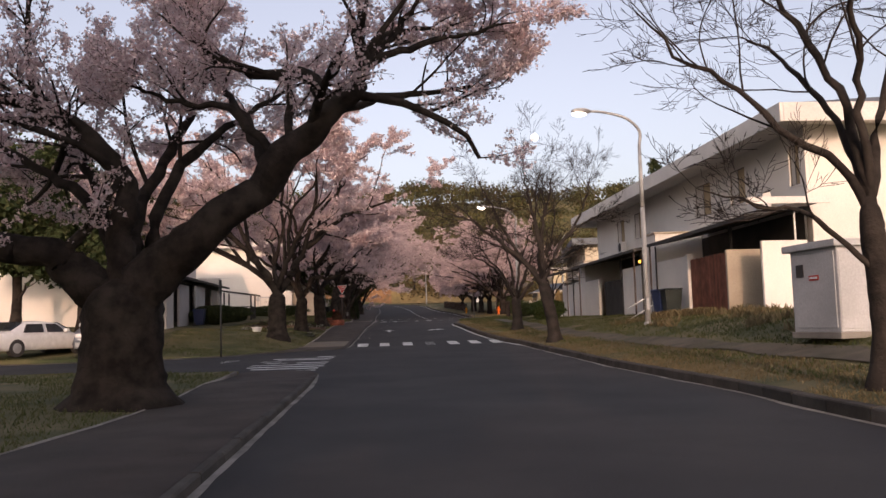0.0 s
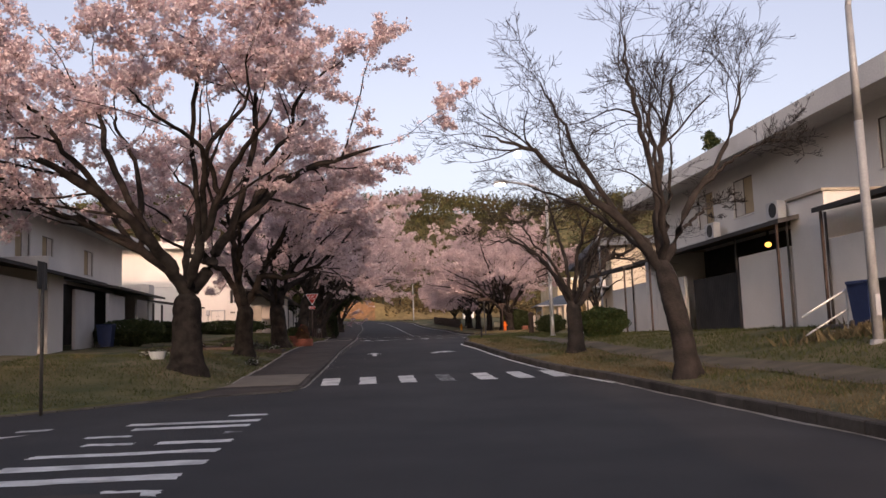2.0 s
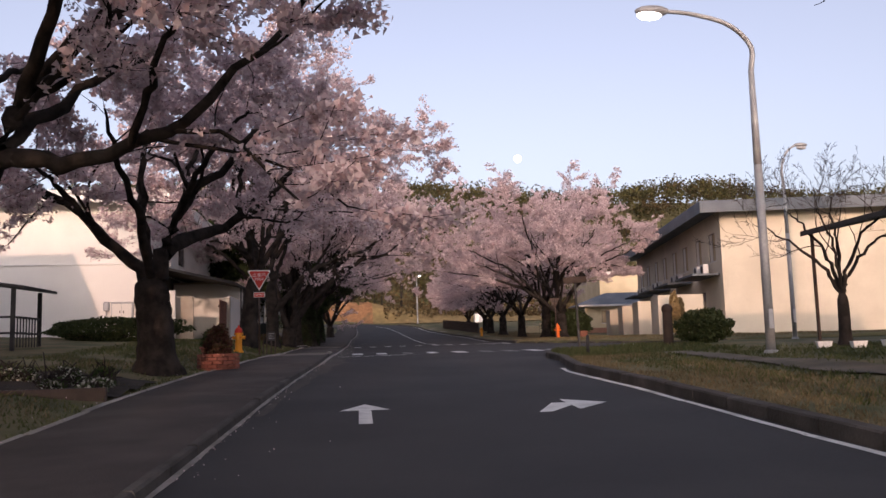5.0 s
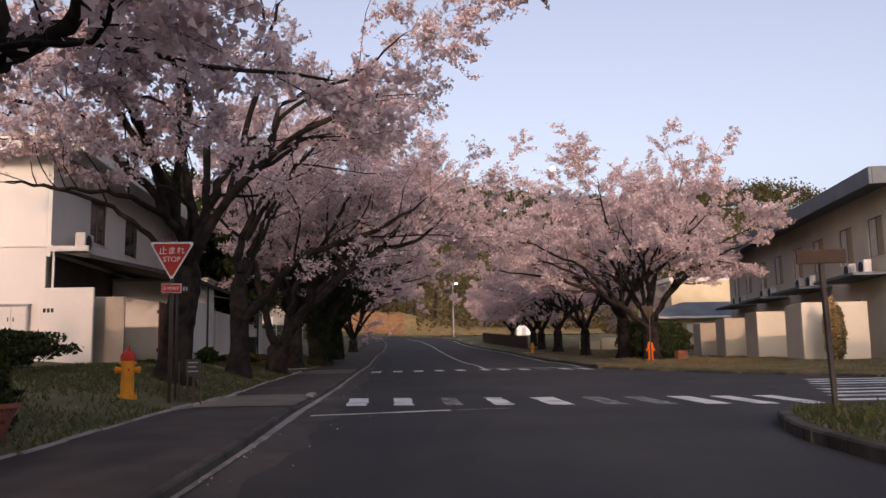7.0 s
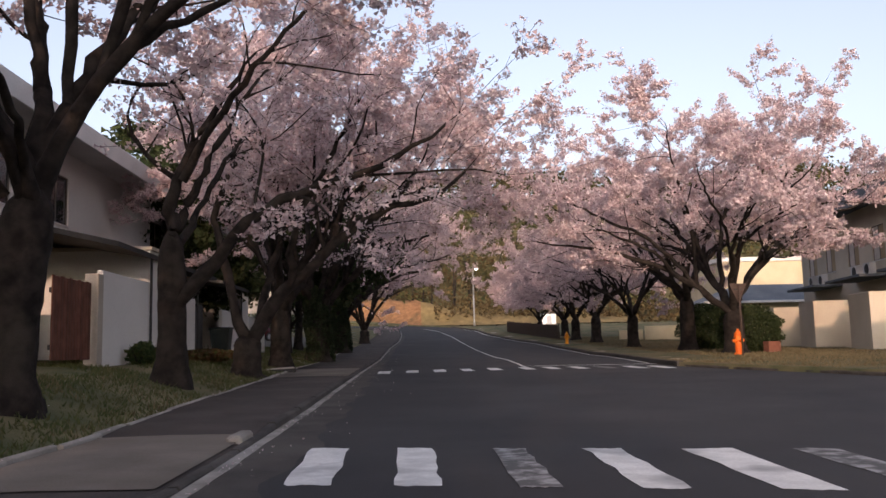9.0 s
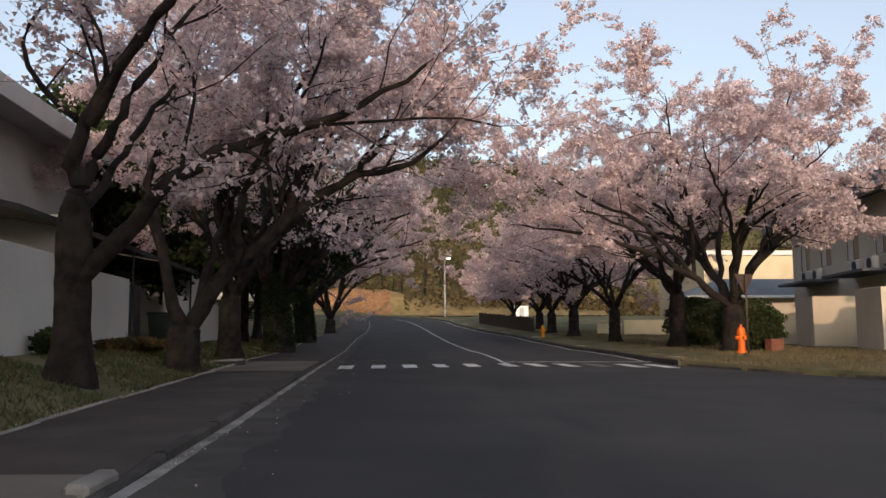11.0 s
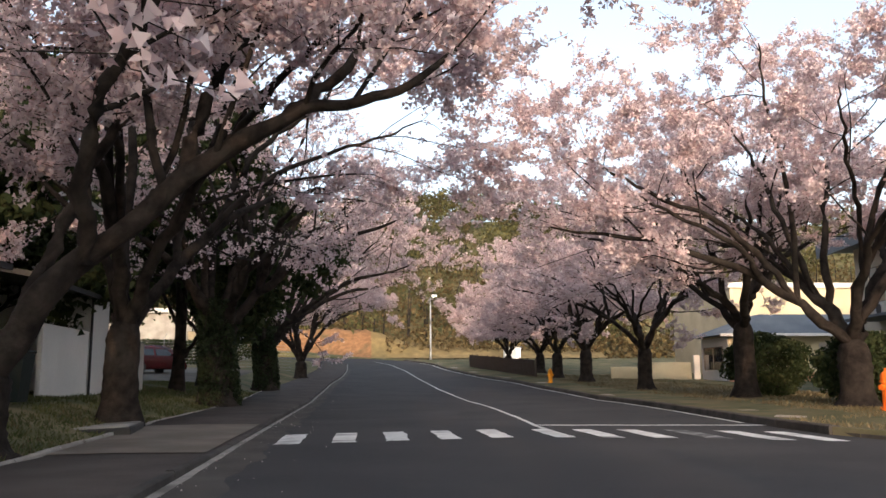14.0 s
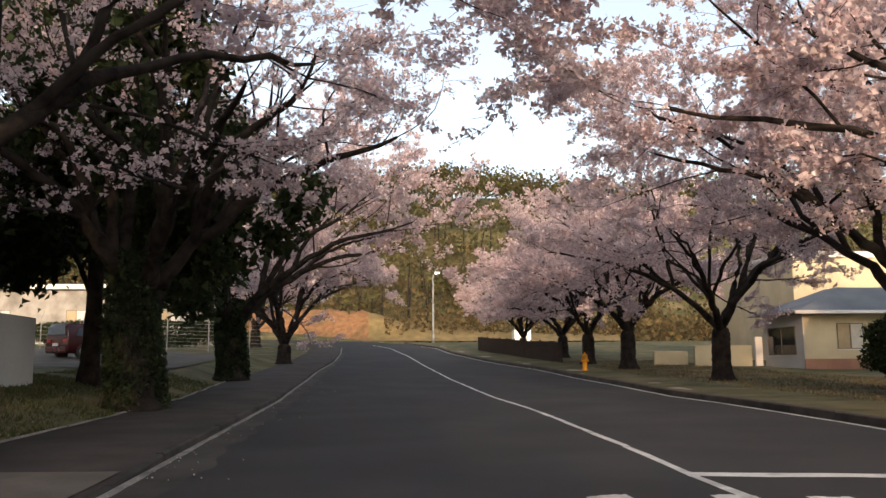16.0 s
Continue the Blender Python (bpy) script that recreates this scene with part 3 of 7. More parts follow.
forked("cherry tree in blossom with a forked trunk over a flower bed", -4.2, 47.1, 22, .32, [(-4.2, 47.1, 1.8), (-4.18, 47.1, 2.5), (-4.13, 47.1, 3.05)],
       [([(-4.15, 47.1, 2.8), (-3.79, 47.1, 3.5), (-3.5, 47.1, 4.2), (-3.29, 47.1, 4.76), (-2.8, 47.1, 5.4), (-2.0, 47.1, 6.0), (-1.1, 47.1, 7.0)], .2),
        ([(-3.55, 47.1, 4.05), (-3.06, 47.0, 4.02), (-2.62, 46.9, 4.0), (-1.96, 46.9, 4.25), (-1.48, 46.8, 4.4), (-.75, 46.8, 5.1), (-.1, 46.8, 5.7), (.45, 46.8, 6.5)], .13),
        ([(-4.15, 47.1, 2.8), (-4.42, 47.1, 3.95), (-4.55, 47.1, 5.0), (-4.69, 47.1, 5.9), (-4.82, 47.1, 6.9), (-4.7, 47.2, 8.0)], .19),
        ([(-4.44, 47.1, 4.6), (-4.13, 47.1, 5.46), (-3.54, 47.1, 6.28), (-3.1, 47.1, 6.75), (-2.3, 47.1, 7.9)], .12),
        ([(-4.25, 47.1, 2.95), (-4.7, 47.1, 4.0), (-5.13, 47.1, 4.44), (-6.0, 47.1, 4.84), (-6.66, 47.1, 5.36), (-7.8, 47.1, 6.0)], .17),
        ([(-4.7, 47.1, 5.9), (-5.42, 47.1, 6.57), (-6.11, 47.1, 7.4), (-7.0, 47.0, 7.7)], .1), ([(-4.35, 47.1, 3.8), (-4.2, 45.9, 4.9), (-4.0, 44.6, 5.6), (-3.8, 43.2, 6.1)], .11),
        ([(-4.5, 47.2, 4.2), (-4.6, 48.4, 5.2), (-4.4, 49.7, 6.0), (-4.2, 51.0, 6.5)], .11), ([(-3.5, 47.1, 4.2), (-2.9, 48.2, 5.3), (-2.2, 49.3, 6.2), (-1.4, 50.4, 6.7)], .10),
        ([(-5.1, 47.1, 4.4), (-5.9, 45.9, 5.4), (-6.6, 44.8, 6.1), (-7.2, 43.8, 6.5)], .10), ([(-3.3, 47.1, 4.7), (-2.5, 45.9, 5.8), (-1.8, 44.8, 6.6), (-1.0, 44.0, 7.0)], .10),
        ([(-5.5, 47.1, 4.6), (-6.3, 48.3, 5.6), (-7.0, 49.4, 6.3)], .09), ([(-4.6, 47.1, 5.4), (-4.0, 47.7, 6.8), (-3.6, 48.2, 8.0)], .10), ([(-2.0, 46.9, 4.2), (-1.3, 45.6, 5.0), (-.5, 44.6, 5.6)], .06)],
       74000, .048, ((6, .50), (5, .56), (5, .60)))
forked("leaning cherry tree in blossom, one long limb towards the road", -3.7, 55.6, 23, .37, [(-3.72, 55.6, 2.2), (-3.8, 55.6, 2.9), (-3.86, 55.6, 3.5)],
       [([(-3.82, 55.6, 3.1), (-4.1, 55.6, 3.7), (-4.73, 55.6, 4.24), (-5.39, 55.6, 4.93), (-6.11, 55.6, 5.35), (-7.1, 55.6, 6.1)], .19),
        ([(-3.8, 55.6, 3.2), (-3.62, 55.6, 3.95), (-3.35, 55.6, 4.62), (-2.95, 55.6, 5.4), (-2.3, 55.6, 5.75), (-1.8, 55.6, 6.5), (-1.0, 55.5, 7.2)], .2),
        ([(-3.6, 55.7, 3.95), (-3.35, 56.4, 4.3), (-3.0, 57.2, 4.6), (-2.7, 57.8, 4.76), (-2.38, 58.0, 5.02), (-1.98, 58.0, 5.25), (-1.63, 58.0, 5.43), (-1.48, 58.0, 5.85), (-.8, 58.1, 6.4), (.1, 58.2, 6.8)], .19),
        ([(-2.3, 58.0, 5.06), (-2.32, 58.0, 5.7), (-2.2, 58.2, 6.8), (-2.0, 58.4, 7.6)], .10), ([(-3.9, 55.7, 3.3), (-4.3, 56.8, 4.6), (-4.7, 58.0, 5.7), (-5.0, 59.2, 6.4)], .13),
        ([(-3.8, 55.5, 3.4), (-3.8, 54.3, 4.6), (-3.9, 53.1, 5.5), (-3.8, 52.0, 6.1)], .12), ([(-3.4, 55.6, 4.5), (-2.7, 54.5, 5.4), (-1.9, 53.6, 6.1), (-1.1, 52.8, 6.5)], .10),
        ([(-4.7, 55.6, 4.2), (-5.4, 54.5, 5.2), (-6.0, 53.5, 5.9)], .10), ([(-3.9, 55.6, 3.9), (-4.1, 55.8, 5.4), (-4.0, 56.0, 6.8), (-3.8, 56.1, 8.0)], .12), ([(-3.3, 55.6, 4.7), (-3.1, 56.2, 6.0), (-2.7, 56.8, 7.4)], .10),
        ([(-1.7, 58.0, 5.4), (-1.1, 57.2, 5.9), (-.4, 56.3, 6.3)], .07), ([(-2.4, 58.0, 5.0), (-2.2, 59.2, 5.7), (-1.8, 60.4, 6.2)], .08)],
       58000, .05, ((6, .50), (5, .56), (5, .60)))
cherry(-3.6, 69.3, 24, 0.33, 2.7, .92, 1.0, 76000, 0.048, leanx=.35, over=0.12, fore=-.55, extra=[([(.2, 0, 2.4), (.3, -1.0, 3.2), (-.4, -2.2, 3.7), (-1.4, -2.7, 3.75), (-2.4, -2.8, 3.85)], .09), ([(.3, 0, 2.5), (.6, -1.2, 3.3), (.7, -2.4, 3.6), (.3, -3.4, 3.7)], .08), ([(0, 0, 2.6), (-.9, -.6, 3.6), (-2.0, -1.3, 4.0), (-3.0, -1.6, 4.1)], .08)])
# a slim upright one with a great limb over the road, and one forked from the ground
tree("cherry_tree", "slim cherry tree in blossom, one long limb over the road", -3.3, 75.4, [(0, 0, 0), (.03, 0, 1.0), (.0, .05, 2.0), (0, 0, 3.0)], 0.27,
     [([(0, 0, 2.9), (.05, .1, 3.9), (.5, .3, 5.1), (1.5, .6, 6.8)], .17), ([(.05, 0, 1.5), (.7, 0, 2.3), (1.7, .1, 3.4), (2.9, .2, 3.9), (4.2, .3, 4.4), (5.4, .4, 5.2)], .18), ([(0, 0, 2.9), (.5, .4, 4.2), (1.0, .9, 5.6), (1.8, 1.4, 7.0)], .12),
      ([(0, .1, 2.5), (.2, 1.2, 3.6), (.6, 2.4, 5.0), (.9, 3.4, 6.2)], .11), ([(.2, 0, 4.0), (1.2, -.6, 5.4), (2.4, -1.2, 6.6), (3.4, -1.6, 7.2)], .10)],
     25, bloom=13000, size=.052, levels=((6, .52), (5, .58), (6, .6)), group=ROW, lift=.08, floor=-.2, flat=(.75, .5, .5), spread=(30, 70), share=(.04, .28, .68), bunch=5)
tree("cherry_tree", "cherry tree in blossom forked into curved stems near the ground", -3.1, 81.8, [(0, 0, 0), (.03, 0, .4), (.06, 0, .8), (.08, 0, 1.15)], 0.37,
     [([(0, 0, .9), (-.2, 0, 1.6), (-.6, .05, 3.2), (-.85, .1, 4.4), (-.5, .2, 5.6), (-.2, .3, 7.2)], .2), ([(.1, 0, .9), (.6, 0, 1.8), (1.4, .1, 2.6), (2.5, .2, 3.7), (3.7, .3, 4.5), (4.9, .4, 4.8), (6.0, .5, 5.6)], .24),
      ([(.2, .1, 1.1), (.5, 1.2, 3.0), (.9, 2.2, 5.0), (1.3, 3.0, 6.6)], .16), ([(1.2, 0, 2.4), (1.5, -.8, 4.0), (2.4, -1.4, 5.6), (3.2, -1.8, 7.0)], .14), ([(2.3, .2, 3.5), (2.6, .6, 5.0), (3.2, 1.0, 6.6), (4.0, 1.4, 7.8)], .13),
      ([(3.6, .3, 4.4), (4.4, .9, 5.4), (5.2, 1.6, 6.4), (6.0, 2.2, 7.0)], .11)],
     26, bloom=60000, size=.052, levels=((7, .52), (6, .58), (6, .6)), group=ROW, lift=.08, floor=-.2, flat=(.75, .5, .5), spread=(30, 70), share=(.04, .28, .68), bunch=5)
cherry(-3.2, 88.6, 27, 0.34, 2.2, 1.06, 1.2, 80000, over=0.3, up=.8)
cherry(-3.0, 99.0, 28, 0.5, 2.4, 0.95, 1.1, 26000, over=0.2, up=.5)
cherry(-3.2, 114.5, 29, 0.5, 2.2, 1.2, 1.15, 66000, 0.06, over=0.35, up=.3)
cherry(-2.6, 131.5, 30, 0.42, 1.3, 1.1, 1.15, 56000, 0.072, over=0.15)
cherry(-6.5, 150.0, 31, 0.40, 1.6, 1.0, 0.95, 26000, 0.10, over=0.2)
# past the junction, on the other side
cherry(13.4, 90.4, 41, 0.38, 1.7, 1.26, 0.98, 110000, 0.050, over=-0.14)
cherry(14.1, 97.8, 42, 0.34, 2.6, 1.14, .95, 76000, over=-0.3)
cherry(14.3, 108.3, 43, 0.32, 2.0, 1.08, 0.88, 64000, over=-0.2)
cherry(14.6, 119.5, 44, 0.36, 2.0, 0.98, 0.82, 60000, 0.062, over=-0.1)
cherry(14.3, 125.5, 45, 0.34, 1.8, 0.92, 0.82, 50000, 0.066, over=-0.05)
cherry(15.2, 135.0, 46, 0.34, 1.6, 0.9, 0.8, 40000, 0.075)
cherry(14.5, 145.0, 47, 0.30, 1.3, 0.8, 0.72, 30000, 0.085)
# added unseen behind the start of the drive, same row, to cast shade
cherry(-5.2, -4.0, 51, 0.5, 2.0, 1.2, 1.1, 30000, 0.2)
cherry(-6.4, -18.0, 52, 0.45, 1.9, 1.2, 1.0, 24000, 0.22)

BARE = "leafless street tree with fine upright twigs"
BL = ((7, .46), (6, .55), (6, .55), (2, .6))
tree("bare_tree", BARE, 6.52, 10.6, [(0, 0, 0), (.05, 0, .9), (.0, 0, 1.9), (-.05, 0, 2.6)], 0.16,
     limb_fan(61, 0, [(2.5, 120, 1.8, 2.8, .08), (2.6, 235, 1.8, 3.0, .08), (2.6, 30, 1.8, 3.0, .08), (2.5, 160, 1.5, 3.6, .09)]) +
     [([(-.03, 0, 1.6), (-.5, 0, 2.1), (-1.0, 0, 2.45), (-1.5, .05, 2.5), (-2.3, .1, 2.75)], .055), ([(-.05, 0, 2.4), (-.5, 0, 3.1), (-1.2, 0, 3.5), (-1.7, .1, 4.1), (-2.4, .1, 4.5), (-3.0, .2, 5.2)], .075)],
     61, levels=BL, bark=BARK_G, slim=(.34, .52), lift=0.1, group="bare street trees")
tree("bare_tree", "leafless street tree leaning out over the verge, long low limbs", 6.58, 31.45, [(0, 0, 0), (-.08, 0, .9), (-.25, 0, 1.7), (-.43, 0, 2.5)], 0.22,
     [([(-.38, 0, 2.2), (-1.0, -.1, 3.0), (-2.2, -.2, 4.0), (-3.1, -.3, 4.7), (-4.0, -.4, 4.95)], .115), ([(-.35, 0, 2.2), (-.9, .6, 3.0), (-1.8, 1.1, 3.8), (-2.8, 1.4, 4.3)], .075), ([(-.4, 0, 2.4), (-1.3, .2, 3.6), (-2.0, .4, 4.9), (-2.6, .5, 6.3)], .10),
      ([(-.42, 0, 2.5), (-.5, -.1, 4.0), (-.9, -.2, 5.7), (-1.0, -.3, 7.0)], .105), ([(-.4, 0, 2.5), (-.3, .1, 4.4), (0, .2, 5.6), (.3, .3, 6.6)], .10), ([(-.36, 0, 2.4), (.3, 0, 3.7), (.86, .1, 4.3), (1.4, .2, 5.3), (1.65, .2, 6.3)], .105), ([(.6, .05, 4.0), (1.4, -.1, 4.6), (2.3, -.3, 5.0)], .05),
      ([(-.4, 0, 2.4), (.0, .7, 3.4), (.4, 1.2, 4.6), (.5, 1.5, 5.5)], .08), ([(-.4, 0, 2.4), (-.6, -.7, 3.4), (-.9, -1.2, 4.6), (-1.2, -1.5, 5.5)], .085), ([(.1, 0, 3.1), (.5, 0, 3.4), (.95, .05, 3.6)], .05)],
     62, levels=((8, .42), (7, .55), (6, .56), (2, .6)), bark=BARK_G, slim=(.34, .52), lift=0.12, spread=(22, 58), droop=.06, group="bare street trees")
tree("bare_tree", "low leafless street tree with a wide flat crown", 6.75, 40.95, [(0, 0, 0), (.0, 0, .6), (-.02, 0, 1.2), (-.03, 0, 1.7)], 0.24,
     [([(-.05, 0, 1.5), (-.6, 0, 2.5), (-1.2, -.1, 3.2), (-2.0, -.1, 3.6), (-2.7, -.2, 3.45)], .085), ([(.05, 0, 1.5), (.7, 0, 2.2), (1.17, .05, 2.95), (1.9, .1, 3.2), (3.2, .2, 3.9)], .125), ([(1.1, .05, 2.9), (1.3, .2, 3.6), (1.9, .3, 4.3), (2.5, .4, 4.8)], .07), ([(-.05, 0, 1.6), (-.2, .1, 3.1), (-.5, .2, 4.3), (-.7, .3, 5.5)], .09),
      ([(0, 0, 1.6), (.2, -.1, 3.2), (.6, -.2, 4.4), (.9, -.3, 5.4)], .09), ([(0, .1, 1.6), (-.4, .9, 2.7), (-1.0, 1.5, 3.5), (-1.6, 1.9, 4.1)], .08), ([(0, -.1, 1.6), (.3, -.9, 2.7), (.5, -1.5, 3.5), (.6, -2.0, 4.2)], .085), ([(-.1, -.1, 1.7), (-.8, -.7, 2.8), (-1.5, -1.2, 3.5), (-2.0, -1.5, 4.0)], .07), ([(.1, .1, 1.7), (.6, .8, 2.8), (1.2, 1.4, 3.6), (1.9, 1.8, 4.2)], .08)],
     63, levels=((8, .42), (6, .55), (6, .55), (2, .6)), bark=BARK_G, slim=(.34, .52), lift=0.03, spread=(28, 66), flat=(.7, .8, .9, 1.0), droop=.04, group="bare street trees")
tree("bare_tree", "small leafless tree with a vase-shaped crown", 11.6, 55.6, [(0, 0, 0), (.0, 0, .5), (.0, 0, .9), (0, 0, 1.3)], 0.13,
     limb_fan(64, 0, [(1.2, 175, 1.9, 1.7, .06), (1.2, 110, 1.4, 2.2, .06), (1.2, 10, 1.9, 1.8, .06), (1.2, 290, 1.5, 2.1, .06), (1.2, 230, 1.5, 2.0, .05), (1.2, 60, .7, 2.6, .06)]), 64, levels=((5, .6), (5, .55), (4, .5), (3, .5)), bark=BARK_G, slim=(.34, .52), lift=0.15, group="bare street trees")


def evergreen(x, y, seed, top, rad, label, n=16000, size=0.14, leaf=None, base=1.0, name="evergreen_tree"):
    specs = [(base + top * .12 * i, (seed * 40 + i * 137) % 360, rad * (1 - .09 * i), top * .3, .10) for i in range(7)]
    return tree(name, label, x, y, [(0, 0, 0), (.05, 0, top * .25), (0, .05, top * .55), (0, 0, top * .82)], 0.2, limb_fan(seed, 0, specs), seed, bloom=n, size=size, levels=((5, .6), (5, .55), (4, .5)), leaf=leaf or EVERGREEN, jit=0.3)


evergreen(-16.0, 39.0, 71, 6.5, 3.2, "dark evergreen tree before a lit gable wall")
evergreen(-12.6, 37.3, 76, 5.0, 3.2, "dark evergreen tree overhanging a carport", 24000, base=1.6)
evergreen(-14.2, 114.5, 77, 8.0, 3.6, "dark evergreen tree over the parking ground", 20000, base=2.4)
evergreen(-5.0, 102.6, 72, 9.0, 3.6, "dark glossy evergreen tree among the cherries", 38000)
evergreen(-8.5, 93.5, 73, 7.5, 2.6, "dark glossy evergreen tree close to a house", 18000)
evergreen(-5.2, 108.5, 74, 7.0, 2.8, "dark glossy evergreen tree among the cherries", 20000)
tree("pine_tree", "dark pine whose top shows above the terrace roof", 22.8, 65.2, [(0, 0, 0), (.1, 0, 3.5), (.2, 0, 7.0), (.1, 0, 10.8)], 0.2,
     limb_fan(75, 0, [(9.2, 20, 1.1, .5, .06), (9.6, 150, 1.2, .5, .06), (10.0, 260, 1.0, .6, .06), (10.4, 80, .9, .7, .05), (10.7, 200, .6, .9, .05)]), 75, bloom=2600, size=.13, levels=((4, .5), (4, .5), (4, .5)), leaf=EVERGREEN, jit=.12)
# ---------------------------------------------------------------- far woods on the hill
def woods(seed, n):
    rng = np.random.default_rng(seed)
    x = rng.uniform(-130, 190, n)
    y = 186 + 76 * rng.uniform(0, 1, n) ** 0.6
    z = land(x, y)
    H = rng.uniform(4.6, 7.4, n)
    W = H * rng.uniform(0.42, 0.62, n)
    k = 100
    d = rng.normal(size=(n, k, 3))
    d /= np.linalg.norm(d, axis=2, keepdims=True)
    d *= rng.uniform(0.35, 1.0, (n, k, 1))
    C = np.stack([x[:, None] + d[..., 0] * W[:, None], y[:, None] + d[..., 1] * W[:, None], (z + H * .62)[:, None] + d[..., 2] * (H * .45)[:, None]], -1).reshape(-1, 3)
    return flakes(rng, C, 0.37)


def undergrowth(seed, n):
    rng = np.random.default_rng(seed)
    x = rng.uniform(-70, 110, n)
    y = 183.5 + 34 * rng.uniform(0, 1, n) ** 1.3 + np.where(x < 5, 13, 0)
    hh = rng.uniform(.2, 2.6, n) ** 1.2
    return flakes(rng, np.stack([x, y, land(x, y) + hh], -1), 0.34)


v, f = undergrowth(83, 36000)
tagged(np_part("hill_undergrowth", v, f, BRUSH), "brown brush at the foot of the hill", "woods", kind="stuff")
v, f = woods(81, 1250)
tagged(np_part("hill_woods", v, f, WOODS), "olive and brown early-spring woods covering the hill", "woods", kind="stuff")
rng = np.random.default_rng(82)
n = 130
x, y = rng.uniform(-60, 90, n), rng.uniform(190, 225, n)
P = np.zeros((n, 4, 3))
for j in range(4):
    P[:, j] = np.stack([x + rng.normal(size=n) * .12 * j, y, land(x, y) - .3 + j * rng.uniform(1.5, 2.2, n)], -1)
v, f = tubes(P, np.linspace(.16, .05, 4)[None] * np.ones((n, 1)), 4)
tagged(np_part("hill_trunks", v, f, BARK_G), "grey trunks at the edge of the hill woods", "woods", kind="stuff")
BANK = mat("orange_earth", (0.19, 0.092, 0.042), (0.31, 0.165, 0.080), 0.6, 4, 0.95, 1.0, stain=(0.11, 0.080, 0.040))
DRYBANK = mat("dry_bank_grass", (0.19, 0.135, 0.058), (0.27, 0.195, 0.085), 1.0, 7, 0.95, 1.0, stain=(0.12, 0.10, 0.045))


def bank(name, s0, s1, material, label):
    """A cut bank behind the bend; it falls back to the hill behind its brow."""
    rows = []
    for s in np.linspace(s0, s1, 46):
        y0 = float(np.interp(s, [-34, -20, -6, 4, 9, 22, 34], [195, 192, 186.5, 181.5, 179, 178, 178]))
        top = float(np.interp(s, [-34, -4, 3, 7, 12, 24, 34], [2.6, 4.2, 3.9, 2.6, 1.6, 1.1, .9]))
        r = []
        for j, t in enumerate(np.linspace(0, 1, 10)):
            rough = (.20 * math.sin(s * 1.9 + j * 2) + .16 * math.sin(s * 4.1 - j) + .1 * math.sin(s * 7.3 + j * 3.1)) * sstep(t * 3)
            r.append((s, y0 + 1.2 + t * 6.5 + rough, float(gz(y0)) + .1 + top * sstep(t * 1.05) + rough * .8))
        r += [(s, y0 + 11, float(gz(y0)) + top), (s, y0 + 17, h(s, y0 + 17) - .3)]
        rows.append(r)
    sheet(name, rows, material, label, "bank")


bank("earth_bank", -34, 3.0, BANK, "cut bank of rough orange earth beyond the bend")
bank("grass_bank", 3.0, 34, DRYBANK, "low bank of dry tawny grass at the hill's foot")

# moon, low over the hill
bm = B()
bmesh.ops.create_uvsphere(bm, u_segments=24, v_segments=12, radius=13.5)
moon = part("moon", bm, glow("moonlight", (1.0, 0.97, 0.95), 1.3), smooth=True)
moon.matrix_world = pose(0.186 * 3000, 0.959 * 3000, 0.2145 * 3000)
tagged(moon, "pale full moon in the evening sky", "moon", kind="structure")

# ---------------------------------------------------------------- kerbs and markings
K = "dark weathered concrete kerb, stained and chipped"
edging("kerb", -10, 20.6, lr, 0.0, -KW, -0.2, 0.10, KERB_L, K, ramp=flush)
edging("kerb", 35.2, 76, lr, 0.0, -KW, -0.2, 0.10, KERB_L, K, ramp=flush)
edging("kerb", 76, 172, lr, 0.0, -KW, -0.2, 0.10, KERB_L, K, step=2.0, ramp=flush)
KD = "dark dirty concrete kerb beside the verge"
edging("kerb", -10, 57.5, rr, -.06, .14, -0.2, 0.16, CONCRETE_D, KD)
edging("kerb", 84.6, 172, rr, -.06, .14, -0.2, 0.15, CONCRETE_D, KD, step=2.0)
gw_ = tab(((-60, .8), (14, .8), (18.5, 1), (20.9, .25), (33, .3), (36, .6), (58, .6), (63, 1.3), (72, 1.2), (90, 1), (200, 1)))
for y0, y1 in ((-20, 21), (34, 172)):
    sheet("gutter", [[(lr(y) + o * (gw_(y) + .06 * math.sin(y * 2.3) + .05 * math.sin(y * 5.9)), y, gz(y) + zz) for o, zz in ((0.0, .007), (.05, .007), (.10, .007))] for y in rows_y(y0, y1, .25, ())], GUTTER, "worn concrete gutter strip along the kerb", "gutter")
sheet("gutter", [[(rr(y) - o * (1 + .3 * math.sin(y * 1.9) * math.sin(y * .7)), y, gz(y) + .006) for o in (.065, .11, .16)] for y in rows_y(-10, 34, .25, ())], GUTTER, "thin pale gutter line along the verge kerb", "gutter")
DUST = mat("dusty_gutter_asphalt", (0.050, 0.046, 0.043), (0.078, 0.071, 0.064), 0.7, 45, 0.92, 0.35, stain=(0.10, 0.092, 0.082))
sheet("gutter", [[(lr(y) + .1 + o * float(np.interp(y, (50, 62, 90, 140), (.12, .55, .45, .3))) * (1 + .14 * math.sin(y * 1.7) + .1 * math.sin(y * 4.3)), y, gz(y) + .004) for o in (0, .5, 1)] for y in rows_y(48, 150, .3, ())], DUST, "dusty worn strip of asphalt beside the kerb", "gutter")
edging("footway_edging", 2, 21.9, lo_, 0.03, -0.03, -0.1, 0.088, CONCRETE, "narrow broken concrete edging of the footway", wander=0.012)
edging("footway_edging", 36.5, 120, lo_, 0.04, -0.04, -0.1, 0.095, CONCRETE, "narrow broken concrete edging of the footway", wander=0.035)


